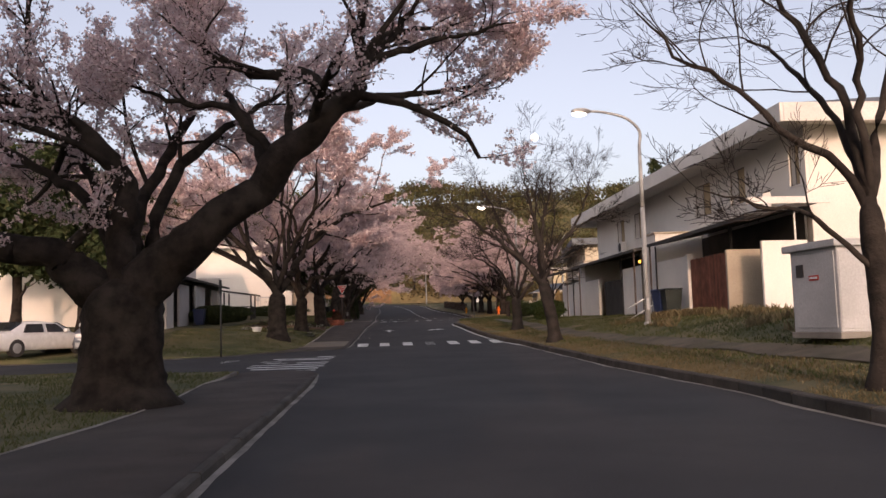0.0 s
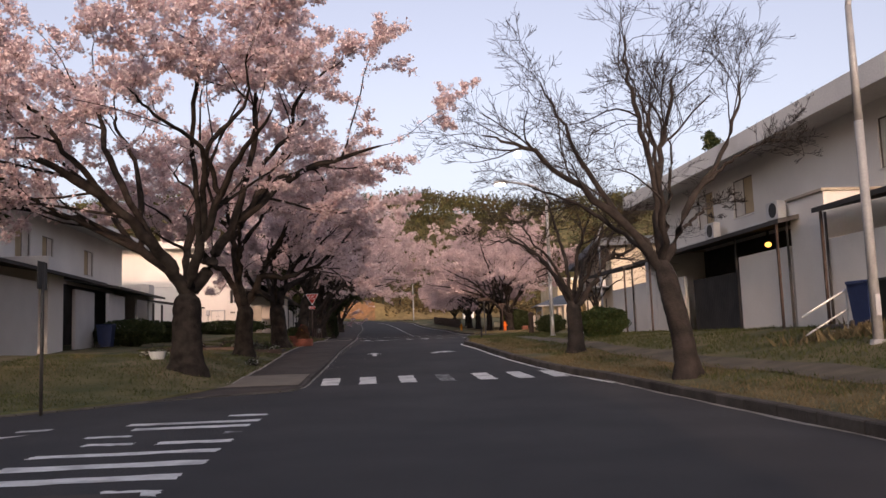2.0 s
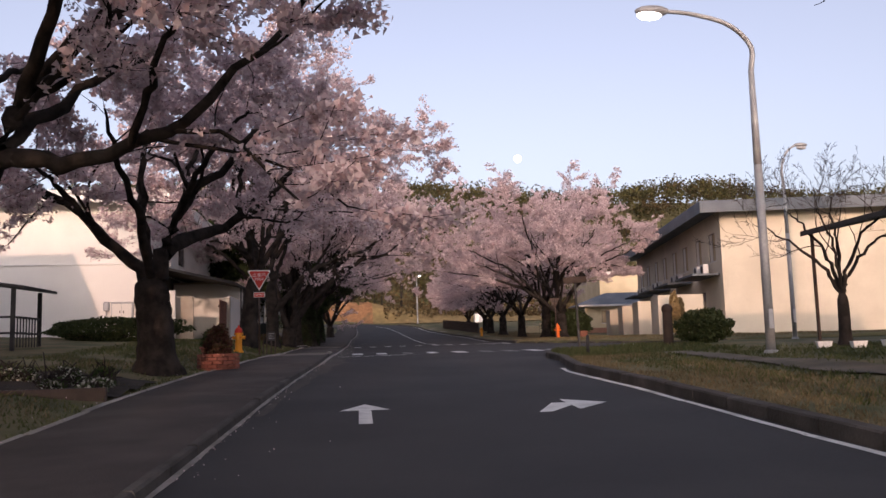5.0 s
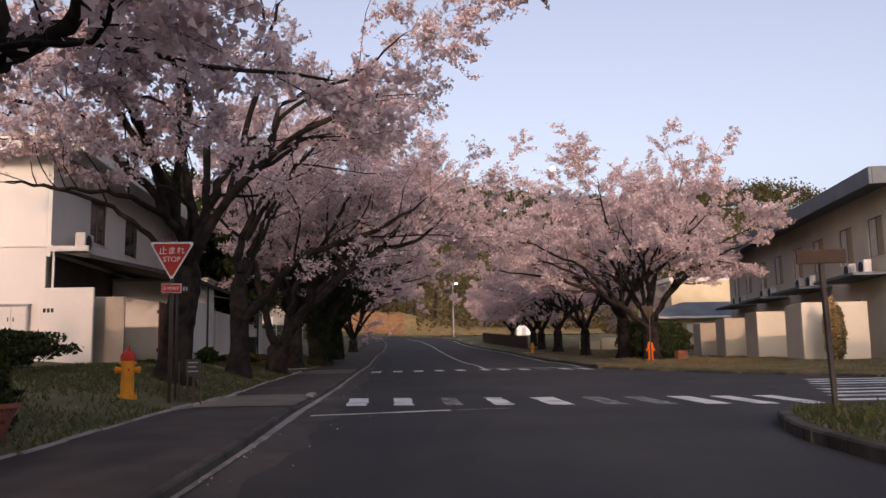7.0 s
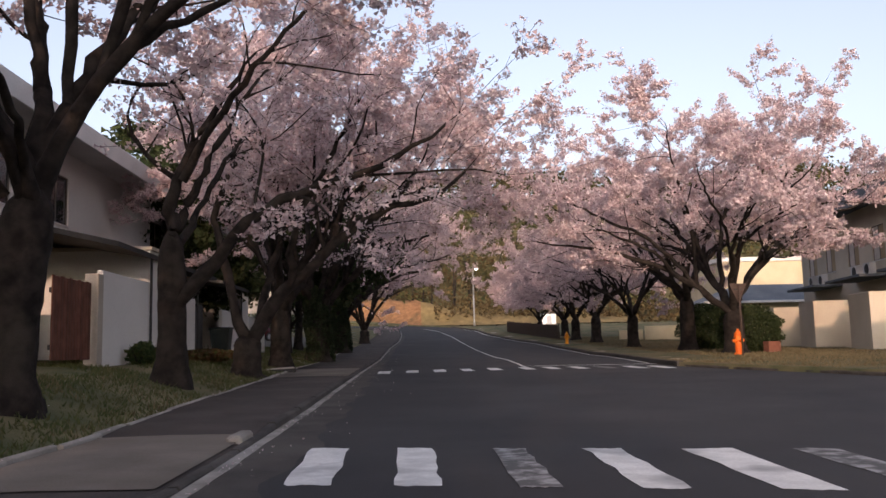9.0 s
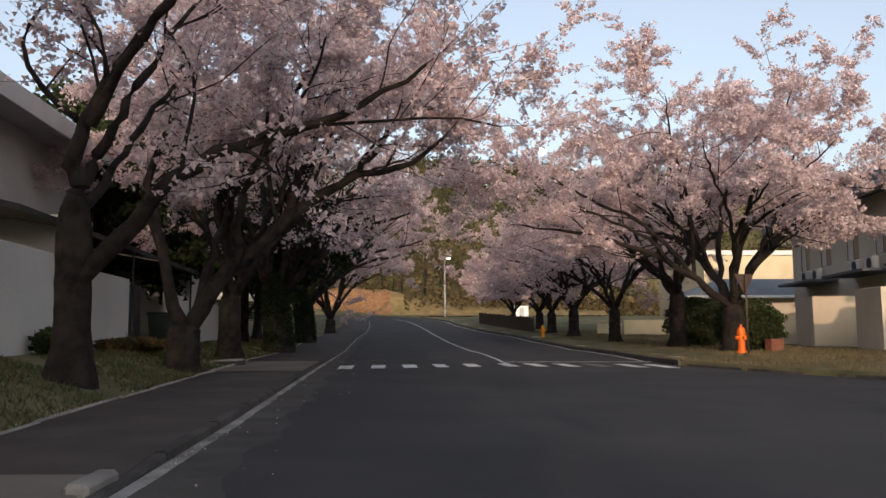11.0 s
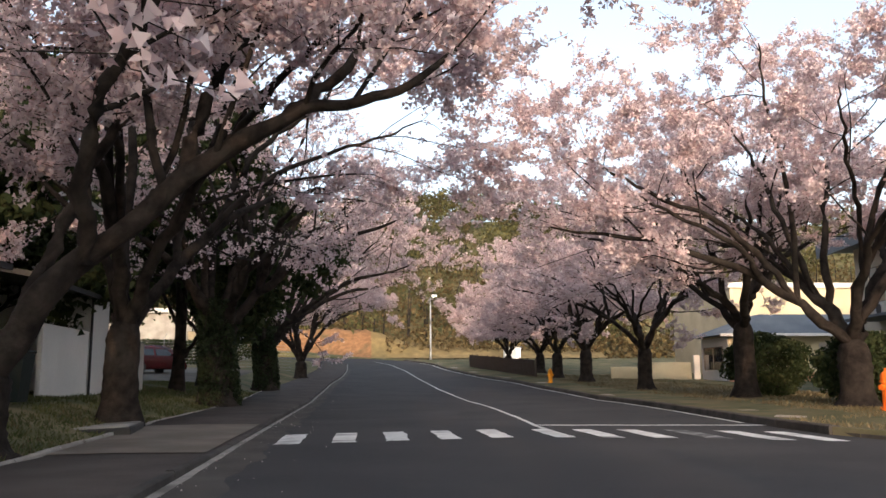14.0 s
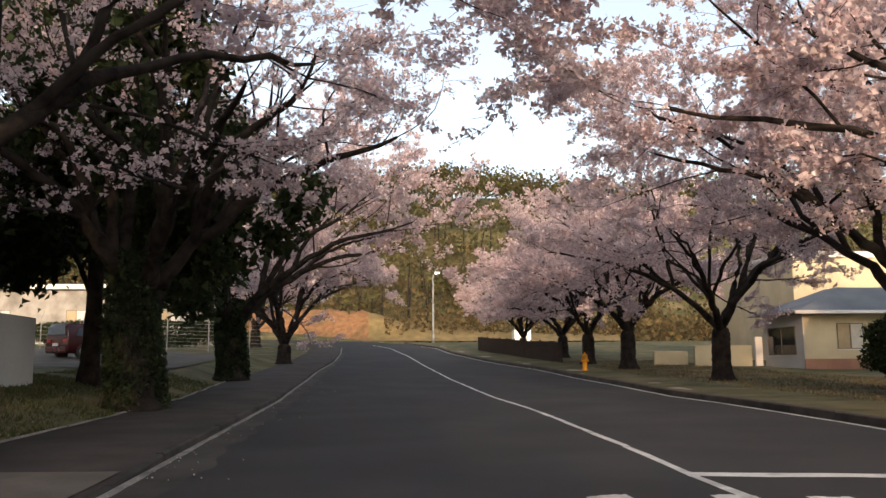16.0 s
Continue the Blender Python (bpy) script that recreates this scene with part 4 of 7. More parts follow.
def kerb_poly(name, pts, w, z1, material, label):
    """Kerbstones along a bend given by a few plan points; the body lies to the right of the way."""
    top = tagged(new(name), label, "kerb", kind="structure")
    c = resample([(a, b, 0) for a, b in pts], 1 + int(sum(math.dist(p, q) for p, q in zip(pts, pts[1:])) / 0.9))
    for p, q in zip(c, c[1:]):
        d = (q - p) / np.linalg.norm(q - p)
        nrm = np.array([d[1], -d[0], 0])
        bm = B()
        vs = []
        for e in (p + d * .01, q - d * .01):
            g = float(gz(e[1]))
            vs.append([bm.verts.new((*(e + nrm * o)[:2], g + zz)) for o, zz in ((0, -.2), (0, z1 - .025), (.025, z1), (w - .025, z1), (w, z1 - .02), (w, -.2))])
        for i in range(5):
            bm.faces.new((vs[0][i], vs[0][i + 1], vs[1][i + 1], vs[1][i]))
        bm.faces.new(vs[0]), bm.faces.new(vs[1][::-1])
        part("kerbstone", bm, material, top)
    return top


kerb_poly("kerb", [(5.45, 57.5), (5.52, 59.5), (5.75, 60.6), (6.15, 61.6), (6.8, 62.1), (7.6, 62.35), (10, 62.4), (20, 62.4), (40, 62.4)], 0.2, 0.15, CONCRETE_D, KD)
kerb_poly("kerb", [(30, 69.4), (18, 69.5), (15.5, 70.4), (13.6, 71.9), (11.5, 75.8), (10.7, 79), (9.9, 81.7), (9.4, 84.6)], 0.16, 0.08, CONCRETE_D, K)
kerb_poly("kerb", [(-1.4, 35.2), (-1.65, 34.4), (-3.4, 33.6), (-4.3, 33), (-6, 31.4), (-9, 30.6), (-20, 30.4)][::-1], 0.10, 0.035, KERB_L, K)


def painted(name, quads, material, parent, rnd, sub=7):
    """A patch of road paint with ragged edges, lying on the road."""
    (x0, y0), (x1, y1), (x2, y2), (x3, y3) = quads
    bm = B()
    grid = []
    for j in range(sub + 1):
        v = j / sub
        row = []
        for i in range(sub + 1):
            u = i / sub
            x = (x0 * (1 - u) + x1 * u) * (1 - v) + (x3 * (1 - u) + x2 * u) * v
            y = (y0 * (1 - u) + y1 * u) * (1 - v) + (y3 * (1 - u) + y2 * u) * v
            if i in (0, sub):
                x += rnd.uniform(-.02, .02)
            if j in (0, sub):
                y += rnd.uniform(-.035, .035)
            row.append(bm.verts.new((x, y, float(gz(y)) + 0.006)))
        grid.append(row)
    for j in range(sub):
        for i in range(sub):
            bm.faces.new((grid[j][i], grid[j][i + 1], grid[j + 1][i + 1], grid[j + 1][i]))
    return part(name, bm, material, parent)


def crossing(bars, near, depth, label, seed, along="y"):
    top = thing("pedestrian_crossing", label, "road marking", kind="structure")
    rnd = random.Random(seed)
    for a, b, faded in bars:
        n0, n1 = float(np.interp(a, *near)), float(np.interp(b, *near))
        q = [(a, n0), (b, n1), (b, n1 + depth), (a, n0 + depth)]
        painted("crossing_bar", q, PAINT_FADED if faded else PAINT, top, rnd)
    return top


CROSS = "white painted pedestrian crossing with worn bars"
crossing([(-.9, -.45, 0), (.04, .46, 0), (1.04, 1.45, 0), (2.02, 2.4, 1), (3.0, 3.42, 0), (3.92, 4.34, 0), (4.82, 5.22, 0)], ([-1, 6], [35.75, 35.6]), 2.05, CROSS, 1)
crossing([(.3, .67, 0), (1.13, 1.46, 0), (2.0, 2.3, 1), (2.83, 3.15, 0), (3.68, 4.1, 0), (4.6, 4.95, 1), (5.35, 5.7, 1), (6.1, 6.5, 0), (6.85, 7.2, 0), (7.6, 7.95, 0)], ([.3, 7.5], [65.35, 63.75]), 2.05, CROSS, 2)
crossing([(.26, .65, 0), (1.13, 1.5, 0), (1.98, 2.37, 0), (2.86, 3.2, 0), (3.72, 4.1, 0), (4.75, 5.1, 0), (5.5, 5.85, 0), (6.3, 6.65, 0), (7.1, 7.45, 1), (7.9, 8.25, 0), (8.6, 8.95, 0)], ([.26, 2, 4.2, 7, 8.8], [84.2, 84.6, 85.0, 84.3, 83.3]), 2.1, CROSS, 3)
side = thing("pedestrian_crossing", "white painted crossing over a side street", "road marking", kind="structure")
rnd = random.Random(4)
for y, x0, x1, w in ((22.6, -2.2, -1.66, .3), (23.42, -3.5, -1.66, .34), (24.3, -3.72, -1.57, .34), (25.25, -3.73, -1.58, .26), (26.1, -2.5, -1.56, .26), (26.23, -3.44, -2.8, .22), (27.1, -3.68, -3.05, .2), (27.83, -3.25, -1.56, .3), (28.5, -3.5, -1.48, .32), (29.38, -2.1, -1.48, .3)):
    painted("crossing_bar", [(x0, y), (x1, y - .06), (x1, y - .06 + w), (x0, y + w)], PAINT, side, rnd)
painted("crossing_bar", [(-1.8, 27.0), (-1.56, 27.0), (-1.56, 27.2), (-1.8, 27.2)], PAINT_FADED, side, rnd, 3)
painted("crossing_bar", [(-5.0, 27.5), (-4.8, 27.7), (-4.7, 27.9), (-5.0, 27.75)], PAINT, side, rnd, 3)
painted("crossing_bar", [(-5.03, 28.3), (-4.59, 28.38), (-4.59, 28.6), (-5.03, 28.5)], PAINT, side, rnd, 3)
side = thing("pedestrian_crossing", "white painted crossing over the wide side street", "road marking", kind="structure")
for i in range(8):
    y = 64.1 + i * 1.0
    xx = 8.4 + i * .42
    painted("crossing_bar", [(xx, y), (xx + 2.3, y - .1), (xx + 2.3, y + .32), (xx, y + .42)], PAINT if i != 4 else PAINT_FADED, side, rnd)
lines = thing("road_line", "thin white painted stop line, partly worn away", "road marking", kind="structure")
painted("line_stroke", [(-.1, 63.45), (2.0, 63.85), (2.0, 63.97), (-.1, 63.58)], PAINT, lines, rnd)
painted("line_stroke", [(2.0, 63.85), (3.0, 64.0), (3.0, 64.12), (2.0, 63.97)], PAINT_FADED, lines, rnd)
lines = thing("road_line", "white painted stop line before the crossing", "road marking", kind="structure")
painted("line_stroke", [(5.1, 88.05), (9.9, 87.0), (9.9, 87.3), (5.1, 88.3)], PAINT, lines, rnd)
cl = tab(((85.2, 4.95), (88.5, 5.12), (90.6, 5.27), (95, 5.52), (100, 5.72), (113, 5.68), (130, 5.62), (146, 5.5), (160, 4.8), (170, 3.0)))
lines = thing("road_line", "thin white painted centre line", "road marking", kind="structure")
for a in np.arange(85.2, 168, 2.8):
    b = a + 2.8
    painted("line_stroke", [(cl(a) - .05, a), (cl(a) + .05, a), (cl(b) + .05, b), (cl(b) - .05, b)], PAINT, lines, rnd, 3)
lines = thing("road_line", "white painted edge line beside the kerb", "road marking", kind="structure")
for tb, o, segs in ((rr, -.18, ((33, 55),)), (rr, -.22, ((88, 165),))):
    for s0, s1 in segs:
        for a in np.arange(s0, s1, 3.0):
            b = min(a + 3.0, s1)
            painted("line_stroke", [(tb(a) + o - .05, a), (tb(a) + o + .05, a), (tb(b) + o + .05, b), (tb(b) + o - .05, b)], PAINT if s0 > 30 else PAINT_FADED, lines, rnd, 3)


def arrow(x, y, turn, label):
    """A lane arrow: shaft and head, or a bent one."""
    e = thing("lane_arrow", label, "road marking", kind="structure")
    bm = B()
    z = lambda b: float(gz(b)) + .007
    sh = [(-.08, -1.0), (.08, -1.0), (.08, .3), (-.08, .3)]
    hd = [(-.32, .3), (.32, .3), (0, 1.0)]
    if turn:
        hd = [(.1, -.55), (.62, .1), (.1, .62)]
        sh = [(-.45, -.7), (-.28, -.7), (.1, -.1), (.1, .2), (-.1, .2)]
    for poly in (sh, hd):
        bm.faces.new([bm.verts.new((x + a, y + b, z(y + b))) for a, b in poly])
    part("arrow_paint", bm, PAINT, e)


arrow(.6, 47.9, False, "white painted straight-ahead lane arrow")
arrow(3.15, 48.1, True, "white painted turning lane arrow")


# ---------------------------------------------------------------- terraced houses
def skin(name, parent, face, a0, a1, z0, z1, at, sign, openings, material):
    """The outer leaf of a wall, 12 cm thick, with its window openings left out. openings: (along0, along1, low, high)."""
    A = sorted({a0, a1, *[v for o in openings for v in o[:2]]})
    Z = sorted({z0, z1, *[v for o in openings for v in o[2:]]})
    bm = B()
    for a, b in zip(A, A[1:]):
        for c, d in zip(Z, Z[1:]):
            m, n = (a + b) / 2, (c + d) / 2
            if not any(o[0] < m < o[1] and o[2] < n < o[3] for o in openings):
                u, v = sorted((at - sign * .12, at))
                box(bm, u, v, a, b, c, d) if face == "x" else box(bm, a, b, u, v, c, d)
    bmesh.ops.remove_doubles(bm, verts=bm.verts, dist=1e-4)
    return part(name, bm, material, parent)


def window(parent, face, a0, a1, z0, z1, at, sign, blind=True, recess=0.085):
    """A window in a wall. face 'x': the wall looks along x at x = at; a runs along the wall; sign: the way it faces."""
    w = part("window", B(), FRAME, parent)
    at = at - sign * recess
    P = lambda a, b, d0, d1, c, e, bm: box(bm, *sorted((at + sign * d0, at + sign * d1)), a, b, c, e) if face == "x" else box(bm, a, b, *sorted((at + sign * d0, at + sign * d1)), c, e)
    fr = B()
    t = 0.04
    P(a0, a1, -.04, .035, z1 - t, z1, fr), P(a0, a1, -.03, .04, z0, z0 + t, fr)
    P(a0, a0 + t, -.04, .035, z0, z1, fr), P(a1 - t, a1, -.04, .035, z0, z1, fr)
    mid = (a0 + a1) / 2
    P(mid - .03, mid + .03, -.04, .03, z0, z1, fr)
    part("window_frame", fr, FRAME, w)
    part("pane", P(a0 + t, mid - .03, .008, .016, z0 + .03, z1 - t, B()), BLIND if blind else GLASS, w, "drawn beige blind behind glass" if blind else "")
    part("pane", P(mid + .03, a1 - t, .002, .010, z0 + .03, z1 - t, B()), PALE_PANE if blind else GLASS, w)
    part("sill", P(a0 - .04, a1 + .04, -.02, recess + .04, z0 - .045, z0 - .003, B()), FASCIA, w)
    return w


def wall_box(name, parent, x0, x1, y0, y1, z0, z1, material=None, label="", bevel=0.015):
    return part(name, box(B(), x0, x1, y0, y1, z0, z1, bevel), material or STUCCO, parent, label)


def gate(parent, face, a0, a1, z0, z1, at, sign, material=None):
    """A timber gate of upright boards with two rails."""
    g = part("gate", B(), REDWOOD, parent, "red-stained board gate")
    n = max(4, int((a1 - a0) / .14))
    for i in range(n):
        a, b = a0 + (a1 - a0) * i / n + .008, a0 + (a1 - a0) * (i + 1) / n - .008
        bm = B()
        if face == "x":
            box(bm, *sorted((at, at + sign * .025)), a, b, z0 + .05, z1 - (.02 if i % 3 else 0), .004)
        else:
            box(bm, a, b, *sorted((at, at + sign * .025)), z0 + .05, z1 - (.02 if i % 3 else 0), .004)
        part("board", bm, material or REDWOOD, g)
    for z in (z0 + .3, z1 - .3):
        bm = B()
        if face == "x":
            box(bm, *sorted((at - sign * .04, at)), a0, a1, z - .05, z + .05)
        else:
            box(bm, a0, a1, *sorted((at - sign * .04, at)), z - .05, z + .05)
        part("rail", bm, DARK, g)


def aircon(parent, x, y, z, sx=.3, sy=.8, face=-1):
    u = part("aircon_unit", box(B(), x - sx / 2, x + sx / 2, y - sy / 2, y + sy / 2, z, z + .6, .02), STUCCO_G, parent, "pale outdoor air-conditioning unit")
    bm = B()
    cyl(bm, (x + face * sx / 2, y - .08, z + .3), (x + face * (sx / 2 + .02), y - .08, z + .3), .24, .24, 16)
    part("fan_grille", bm, DARK, u)


# house A, to the right of the road before the junction
hA = thing("terraced_house", "long white two-storey terraced house with flat wide eaves", "house")
WA = ((26.7, 27.4), (30.85, 32.25), (34.2, 35.95), (43.3, 44.9), (46.7, 48.25))
skin("wall", hA, "x", 26.3, 52.6, 4.6, 7.46, 14.0, -1, [(a, b, 5.55, 6.92) for a, b in WA], STUCCO)
wall_box("wall", hA, 14.12, 24.0, 26.3, 52.6, 0.9, 7.46, STUCCO, "white stucco walls")
roofA = part("roof", box(B(), 12.6, 25.4, 24.9, 53.2, 7.42, 7.54), FASCIA, hA)
part("fascia", box(B(), 12.5, 12.62, 24.8, 53.3, 7.2, 7.8, .01), FASCIA, roofA)
part("fascia", box(B(), 12.62, 25.5, 24.78, 24.9, 7.2, 7.8, .01), FASCIA, roofA)
part("fascia", box(B(), 12.62, 25.5, 53.2, 53.32, 7.2, 7.8, .01), FASCIA, roofA)
bm = B()
vs = [bm.verts.new(p) for p in ((12.55, 24.85, 7.78), (25.5, 24.85, 7.78), (25.5, 53.25, 7.78), (12.55, 53.25, 7.78), (19, 26, 8.4), (19, 52, 8.4))]
for q in ((0, 1, 4), (2, 3, 5), (0, 4, 5, 3), (1, 2, 5, 4)):
    bm.faces.new([vs[i] for i in q])
part("roof_cover", bm, SLATE, roofA)
for a, b in WA:
    window(hA, "x", a, b, 5.55, 6.92, 14.0, -1)
window(hA, "y", 17, 18.4, 5.5, 6.9, 26.3, -1, recess=0)
part("string_course", box(B(), 13.93, 14.0, 26.3, 52.6, 5.0, 5.1), FASCIA, hA)
for a, b in ((25.0, 34.7), (36.4, 48.6), (50.0, 56.6)):
    c = part("canopy", B(), DARK, hA, "dark felt lean-to canopy")
    bm = B()
    vs = [bm.verts.new(p) for p in ((11.25, a, 4.22), (11.25, b, 4.22), (14.0, b, 4.75), (14.0, a, 4.75), (11.25, a, 4.34), (11.25, b, 4.34), (14.0, b, 4.87), (14.0, a, 4.87))]
    for q in ((0, 1, 2, 3), (4, 5, 6, 7), (0, 1, 5, 4), (1, 2, 6, 5), (2, 3, 7, 6), (3, 0, 4, 7)):
        bm.faces.new([vs[i] for i in q])
    part("canopy_roof", bm, DARK, c)
    for yy, w in {25.0: ((34.5, .03),), 36.4: ((36.75, .03), (47.0, .03)), 50.0: ((50.2, .03), (56.3, .03))}[a]:
        part("post", box(B(), 11.37 - w, 11.37 + w, yy - w, yy + w, h(11.4, yy) - .2, 4.25), BROWNPOST, c)
# a dark-coloured sheet puts the porch's shade behind the yard walls
wall_box("porch_wall", hA, 13.9, 13.98, 26.4, 52.5, 1.0, 4.6, DARK, "dark sheet in place of the porch's shade", 0)
for y0, y1, zt in ((31.66, 35.1, 3.62), (37.1, 40.2, 3.67), (44.8, 47.6, 3.45), (48.9, 50.4, 3.55), (50.5, 53.6, 3.5)):
    wall_box("yard_wall", hA, 11.85, 12.0, y0, y1, .9, zt)
wall_box("yard_wall", hA, 12.2, 13.72, 25.95, 26.09, .9, 3.62)
wall_box("yard_wall", hA, 11.86, 13.9, 27.9, 28.04, .9, 3.52, PALE_CONC, "beige rendered yard wall")
wall_box("gate_pier", hA, 11.8, 12.05, 31.42, 31.62, .9, 3.66)
part("downpipe", cyl(B(), (13.3, 25.9, 3.62), (13.3, 25.9, 4.7), .035, .035, 8), WHITE_PIPE, hA, "white rainwater pipe")
part("canopy_edge", box(B(), 11.3, 14.0, 24.93, 24.99, 4.66, 4.88, .01), FASCIA, hA)
part("porch_post", box(B(), 12.6, 12.7, 29.3, 29.4, 1.2, 4.5), DARK, hA)
for yy in (35.05, 37.0, 40.25, 50.45):
    part("downpipe", cyl(B(), (11.8, yy, 1.2), (11.8, yy, 4.3), .035, .035, 8), DARK, hA, "dark rainwater pipe")
for y0 in (35.15, 47.65):
    wall_box("chimney_block", hA, 11.85, 13.9, y0, y0 + 1.75 if y0 < 40 else y0 + 1.2, .9, 4.85 if y0 < 40 else 4.6)
    part("coping", box(B(), 11.78, 13.95, y0 - .06, (y0 + 1.75 if y0 < 40 else y0 + 1.2) + .06, 4.852 if y0 < 40 else 4.602, 4.93 if y0 < 40 else 4.68, .01), PALE_CONC, hA)
gate(hA, "x", 28.1, 31.36, 1.35, 3.45, 11.92, -1)
gate(hA, "x", 40.3, 44.7, 1.3, 3.3, 12.2, -1, DARK)
aircon(hA, 13.6, 28.7, 4.93), aircon(hA, 13.6, 41.0, 4.93), aircon(hA, 13.6, 46.0, 4.93)

# house B, on the left past the first side street
hB = thing("terraced_house", "white two-storey terraced house behind a lawn, one gable in the sun", "house")
WB = ((46.5, 48), (51.2, 52.8), (54.2, 55.6), (60, 61.5))
skin("wall", hB, "x", 43.0, 67.0, 4.8, 7.7, -14.0, 1, [(a, b, 5.5, 6.8) for a, b in WB], STUCCO)
wall_box("wall", hB, -24, -14.12, 43.0, 67.0, 1.0, 7.7, STUCCO, "white stucco walls")
rB = part("roof", box(B(), -25.2, -12.7, 41.8, 68, 7.65, 7.78), FASCIA, hB)
part("fascia", box(B(), -12.72, -12.6, 41.7, 68.1, 7.4, 7.95, .01), FASCIA, rB)
part("fascia", box(B(), -25.2, -12.72, 41.68, 41.8, 7.4, 7.95, .01), FASCIA, rB)
for a, b in WB:
    window(hB, "x", a, b, 5.5, 6.8, -14.0, 1)
for a, b in ((42.2, 55), (57, 66.6)):
    c = part("canopy", B(), DARK, hB, "dark lean-to canopy")
    bm = B()
    vs = [bm.verts.new(p) for p in ((-11.4, a, 4.5), (-11.4, b, 4.5), (-14, b, 5.0), (-14, a, 5.0), (-11.4, a, 4.62), (-11.4, b, 4.62), (-14, b, 5.12), (-14, a, 5.12))]
    for q in ((0, 1, 2, 3), (4, 5, 6, 7), (0, 1, 5, 4), (1, 2, 6, 5), (2, 3, 7, 6), (3, 0, 4, 7)):
        bm.faces.new([vs[i] for i in q])
    part("canopy_roof", bm, DARK, c)
# this sheet's dark colour is the shade under the canopies
wall_box("porch_wall", hB, -13.98, -13.9, 43.1, 66.9, 1.0, 4.8, DARK, "dark sheet in place of the porch's shade", 0)
# grey instead of white, to put the trees' shade on these walls
for y0, y1, zt in ((44.4, 48.2, 4.2), (52.4, 55, 4.2), (57.2, 60, 4.3), (62.5, 64.6, 4.3)):
    wall_box("yard_wall", hB, -12.1, -11.95, y0, y1, 1.0, zt, STUCCO_G)
wall_box("chimney_block", hB, -13.9, -11.95, 49.2, 50.9, 1.0, 5.3)
wall_box("chimney_block", hB, -13.9, -11.95, 65.0, 66.2, 1.0, 5.3)

# house E, on the left behind the stop sign
hE = thing("terraced_house", "pale two-storey terraced house with a sunlit gable", "house")
WE = ((79.2, 80.8), (82.9, 84.5), (92.5, 94.2), (96.0, 97.6), (100.4, 101.8))
skin("wall", hE, "x", 76.0, 103.0, 5.6, 8.75, -8.9, 1, [(a, b, 6.5, 7.95) for a, b in WE], STUCCO)
wall_box("wall", hE, -19, -9.02, 76.0, 103.0, 1.6, 8.75, STUCCO, "white stucco walls")
rE = part("roof", box(B(), -20, -7.7, 74.9, 104, 8.7, 8.83), FASCIA, hE)
part("fascia", box(B(), -7.72, -7.6, 74.8, 104.1, 8.5, 9.05, .01), FASCIA, rE)
part("fascia", box(B(), -20, -7.72, 74.78, 74.9, 8.5, 9.05, .01), FASCIA, rE)
part("string_course", box(B(), -19, -8.85, 75.94, 76.0, 5.88, 5.94), FASCIA, hE)
for a, b in WE:
    window(hE, "x", a, b, 6.5, 7.95, -8.9, 1, blind=False)
for a, b, cut in ((76.0, 88.4, 2.45), (89.4, 95.2, 0.0)):
    c = part("canopy", B(), DARK, hE, "dark lean-to canopy")
    bm = B()
    vs = [bm.verts.new(p) for p in [(x, y, 5.75 - (x + 8.9) * .183 + dz) for dz in (0, .12) for x, y in ((-5.35, a + cut), (-5.35, b), (-8.9, b), (-8.9, a), (-5.351 - cut, a))]]
    bm.faces.new(vs[:5]), bm.faces.new(vs[5:])
    for k in range(5):
        bm.faces.new((vs[k], vs[(k + 1) % 5], vs[5 + (k + 1) % 5], vs[5 + k]))
    part("canopy_roof", bm, DARK, c)
    if a < 80:
        part("gutter", box(B(), -8.9, -7.78, a - .1, a - .02, 5.74, 5.9), FASCIA, c)
# shade of the recess, put in as a dark sheet on the wall
wall_box("porch_wall", hE, -8.88, -8.8, 76.1, 101.4, 1.7, 5.6, DARK, "dark sheet in place of the porch's shade", 0)
wall_box("yard_wall", hE, -9.03, -7.57, 75.85, 75.99, 1.8, 4.66)
wall_box("yard_wall", hE, -7.85, -6.95, 76.75, 76.87, 1.8, 4.45, PALE_CONC)
for y0, y1, zt in ((77.9, 81.2, 4.5), (83, 86, 4.35)):
    wall_box("yard_wall", hE, -5.62, -5.48, y0, y1, 1.8, zt)
for y0, y1, zt in ((91.8, 95.2, 4.3), (97.1, 101.3, 4.25)):
    wall_box("yard_wall", hE, -6.04, -5.9, y0, y1, 1.8, zt)
wall_box("chimney_block", hE, -8.8, -5.5, 81.3, 82.6, 1.7, 5.35)
wall_box("chimney_block", hE, -8.8, -5.9, 95.3, 97.0, 1.7, 5.6)
part("coping", box(B(), -8.85, -5.82, 95.2, 97.1, 5.603, 5.7, .01), PALE_CONC, hE)
part("coping", box(B(), -8.85, -5.42, 81.2, 82.7, 5.353, 5.44, .01), PALE_CONC, hE)
part("downpipe", cyl(B(), (-5.85, 95.25, 2.2), (-5.85, 95.25, 5.2), .035, .035, 8), DARK, hE, "dark rainwater pipe")
gate(hE, "x", 75.5, 77.5, 2.5, 4.2, -5.6, 1)
wall_box("gate_pier", hE, -5.75, -5.45, 77.56, 77.88, 1.8, 4.4, PALE_CONC, "cream gate pier")
for yy in (81.25, 86.1):
    part("downpipe", cyl(B(), (-5.43, yy, 2.2), (-5.43, yy, 5.15), .035, .035, 8), DARK, hE, "dark rainwater pipe")
aircon(hE, -8.5, 77.6, 5.9, face=1)
part("downpipe", cyl(B(), (-8.77, 75.92, 4.66), (-8.77, 75.92, 5.75), .035, .035, 8), WHITE_PIPE, hE, "white rainwater pipe")
gate(hE, "x", 86.2, 88.2, 2.4, 4.3, -5.8, 1, DARK)

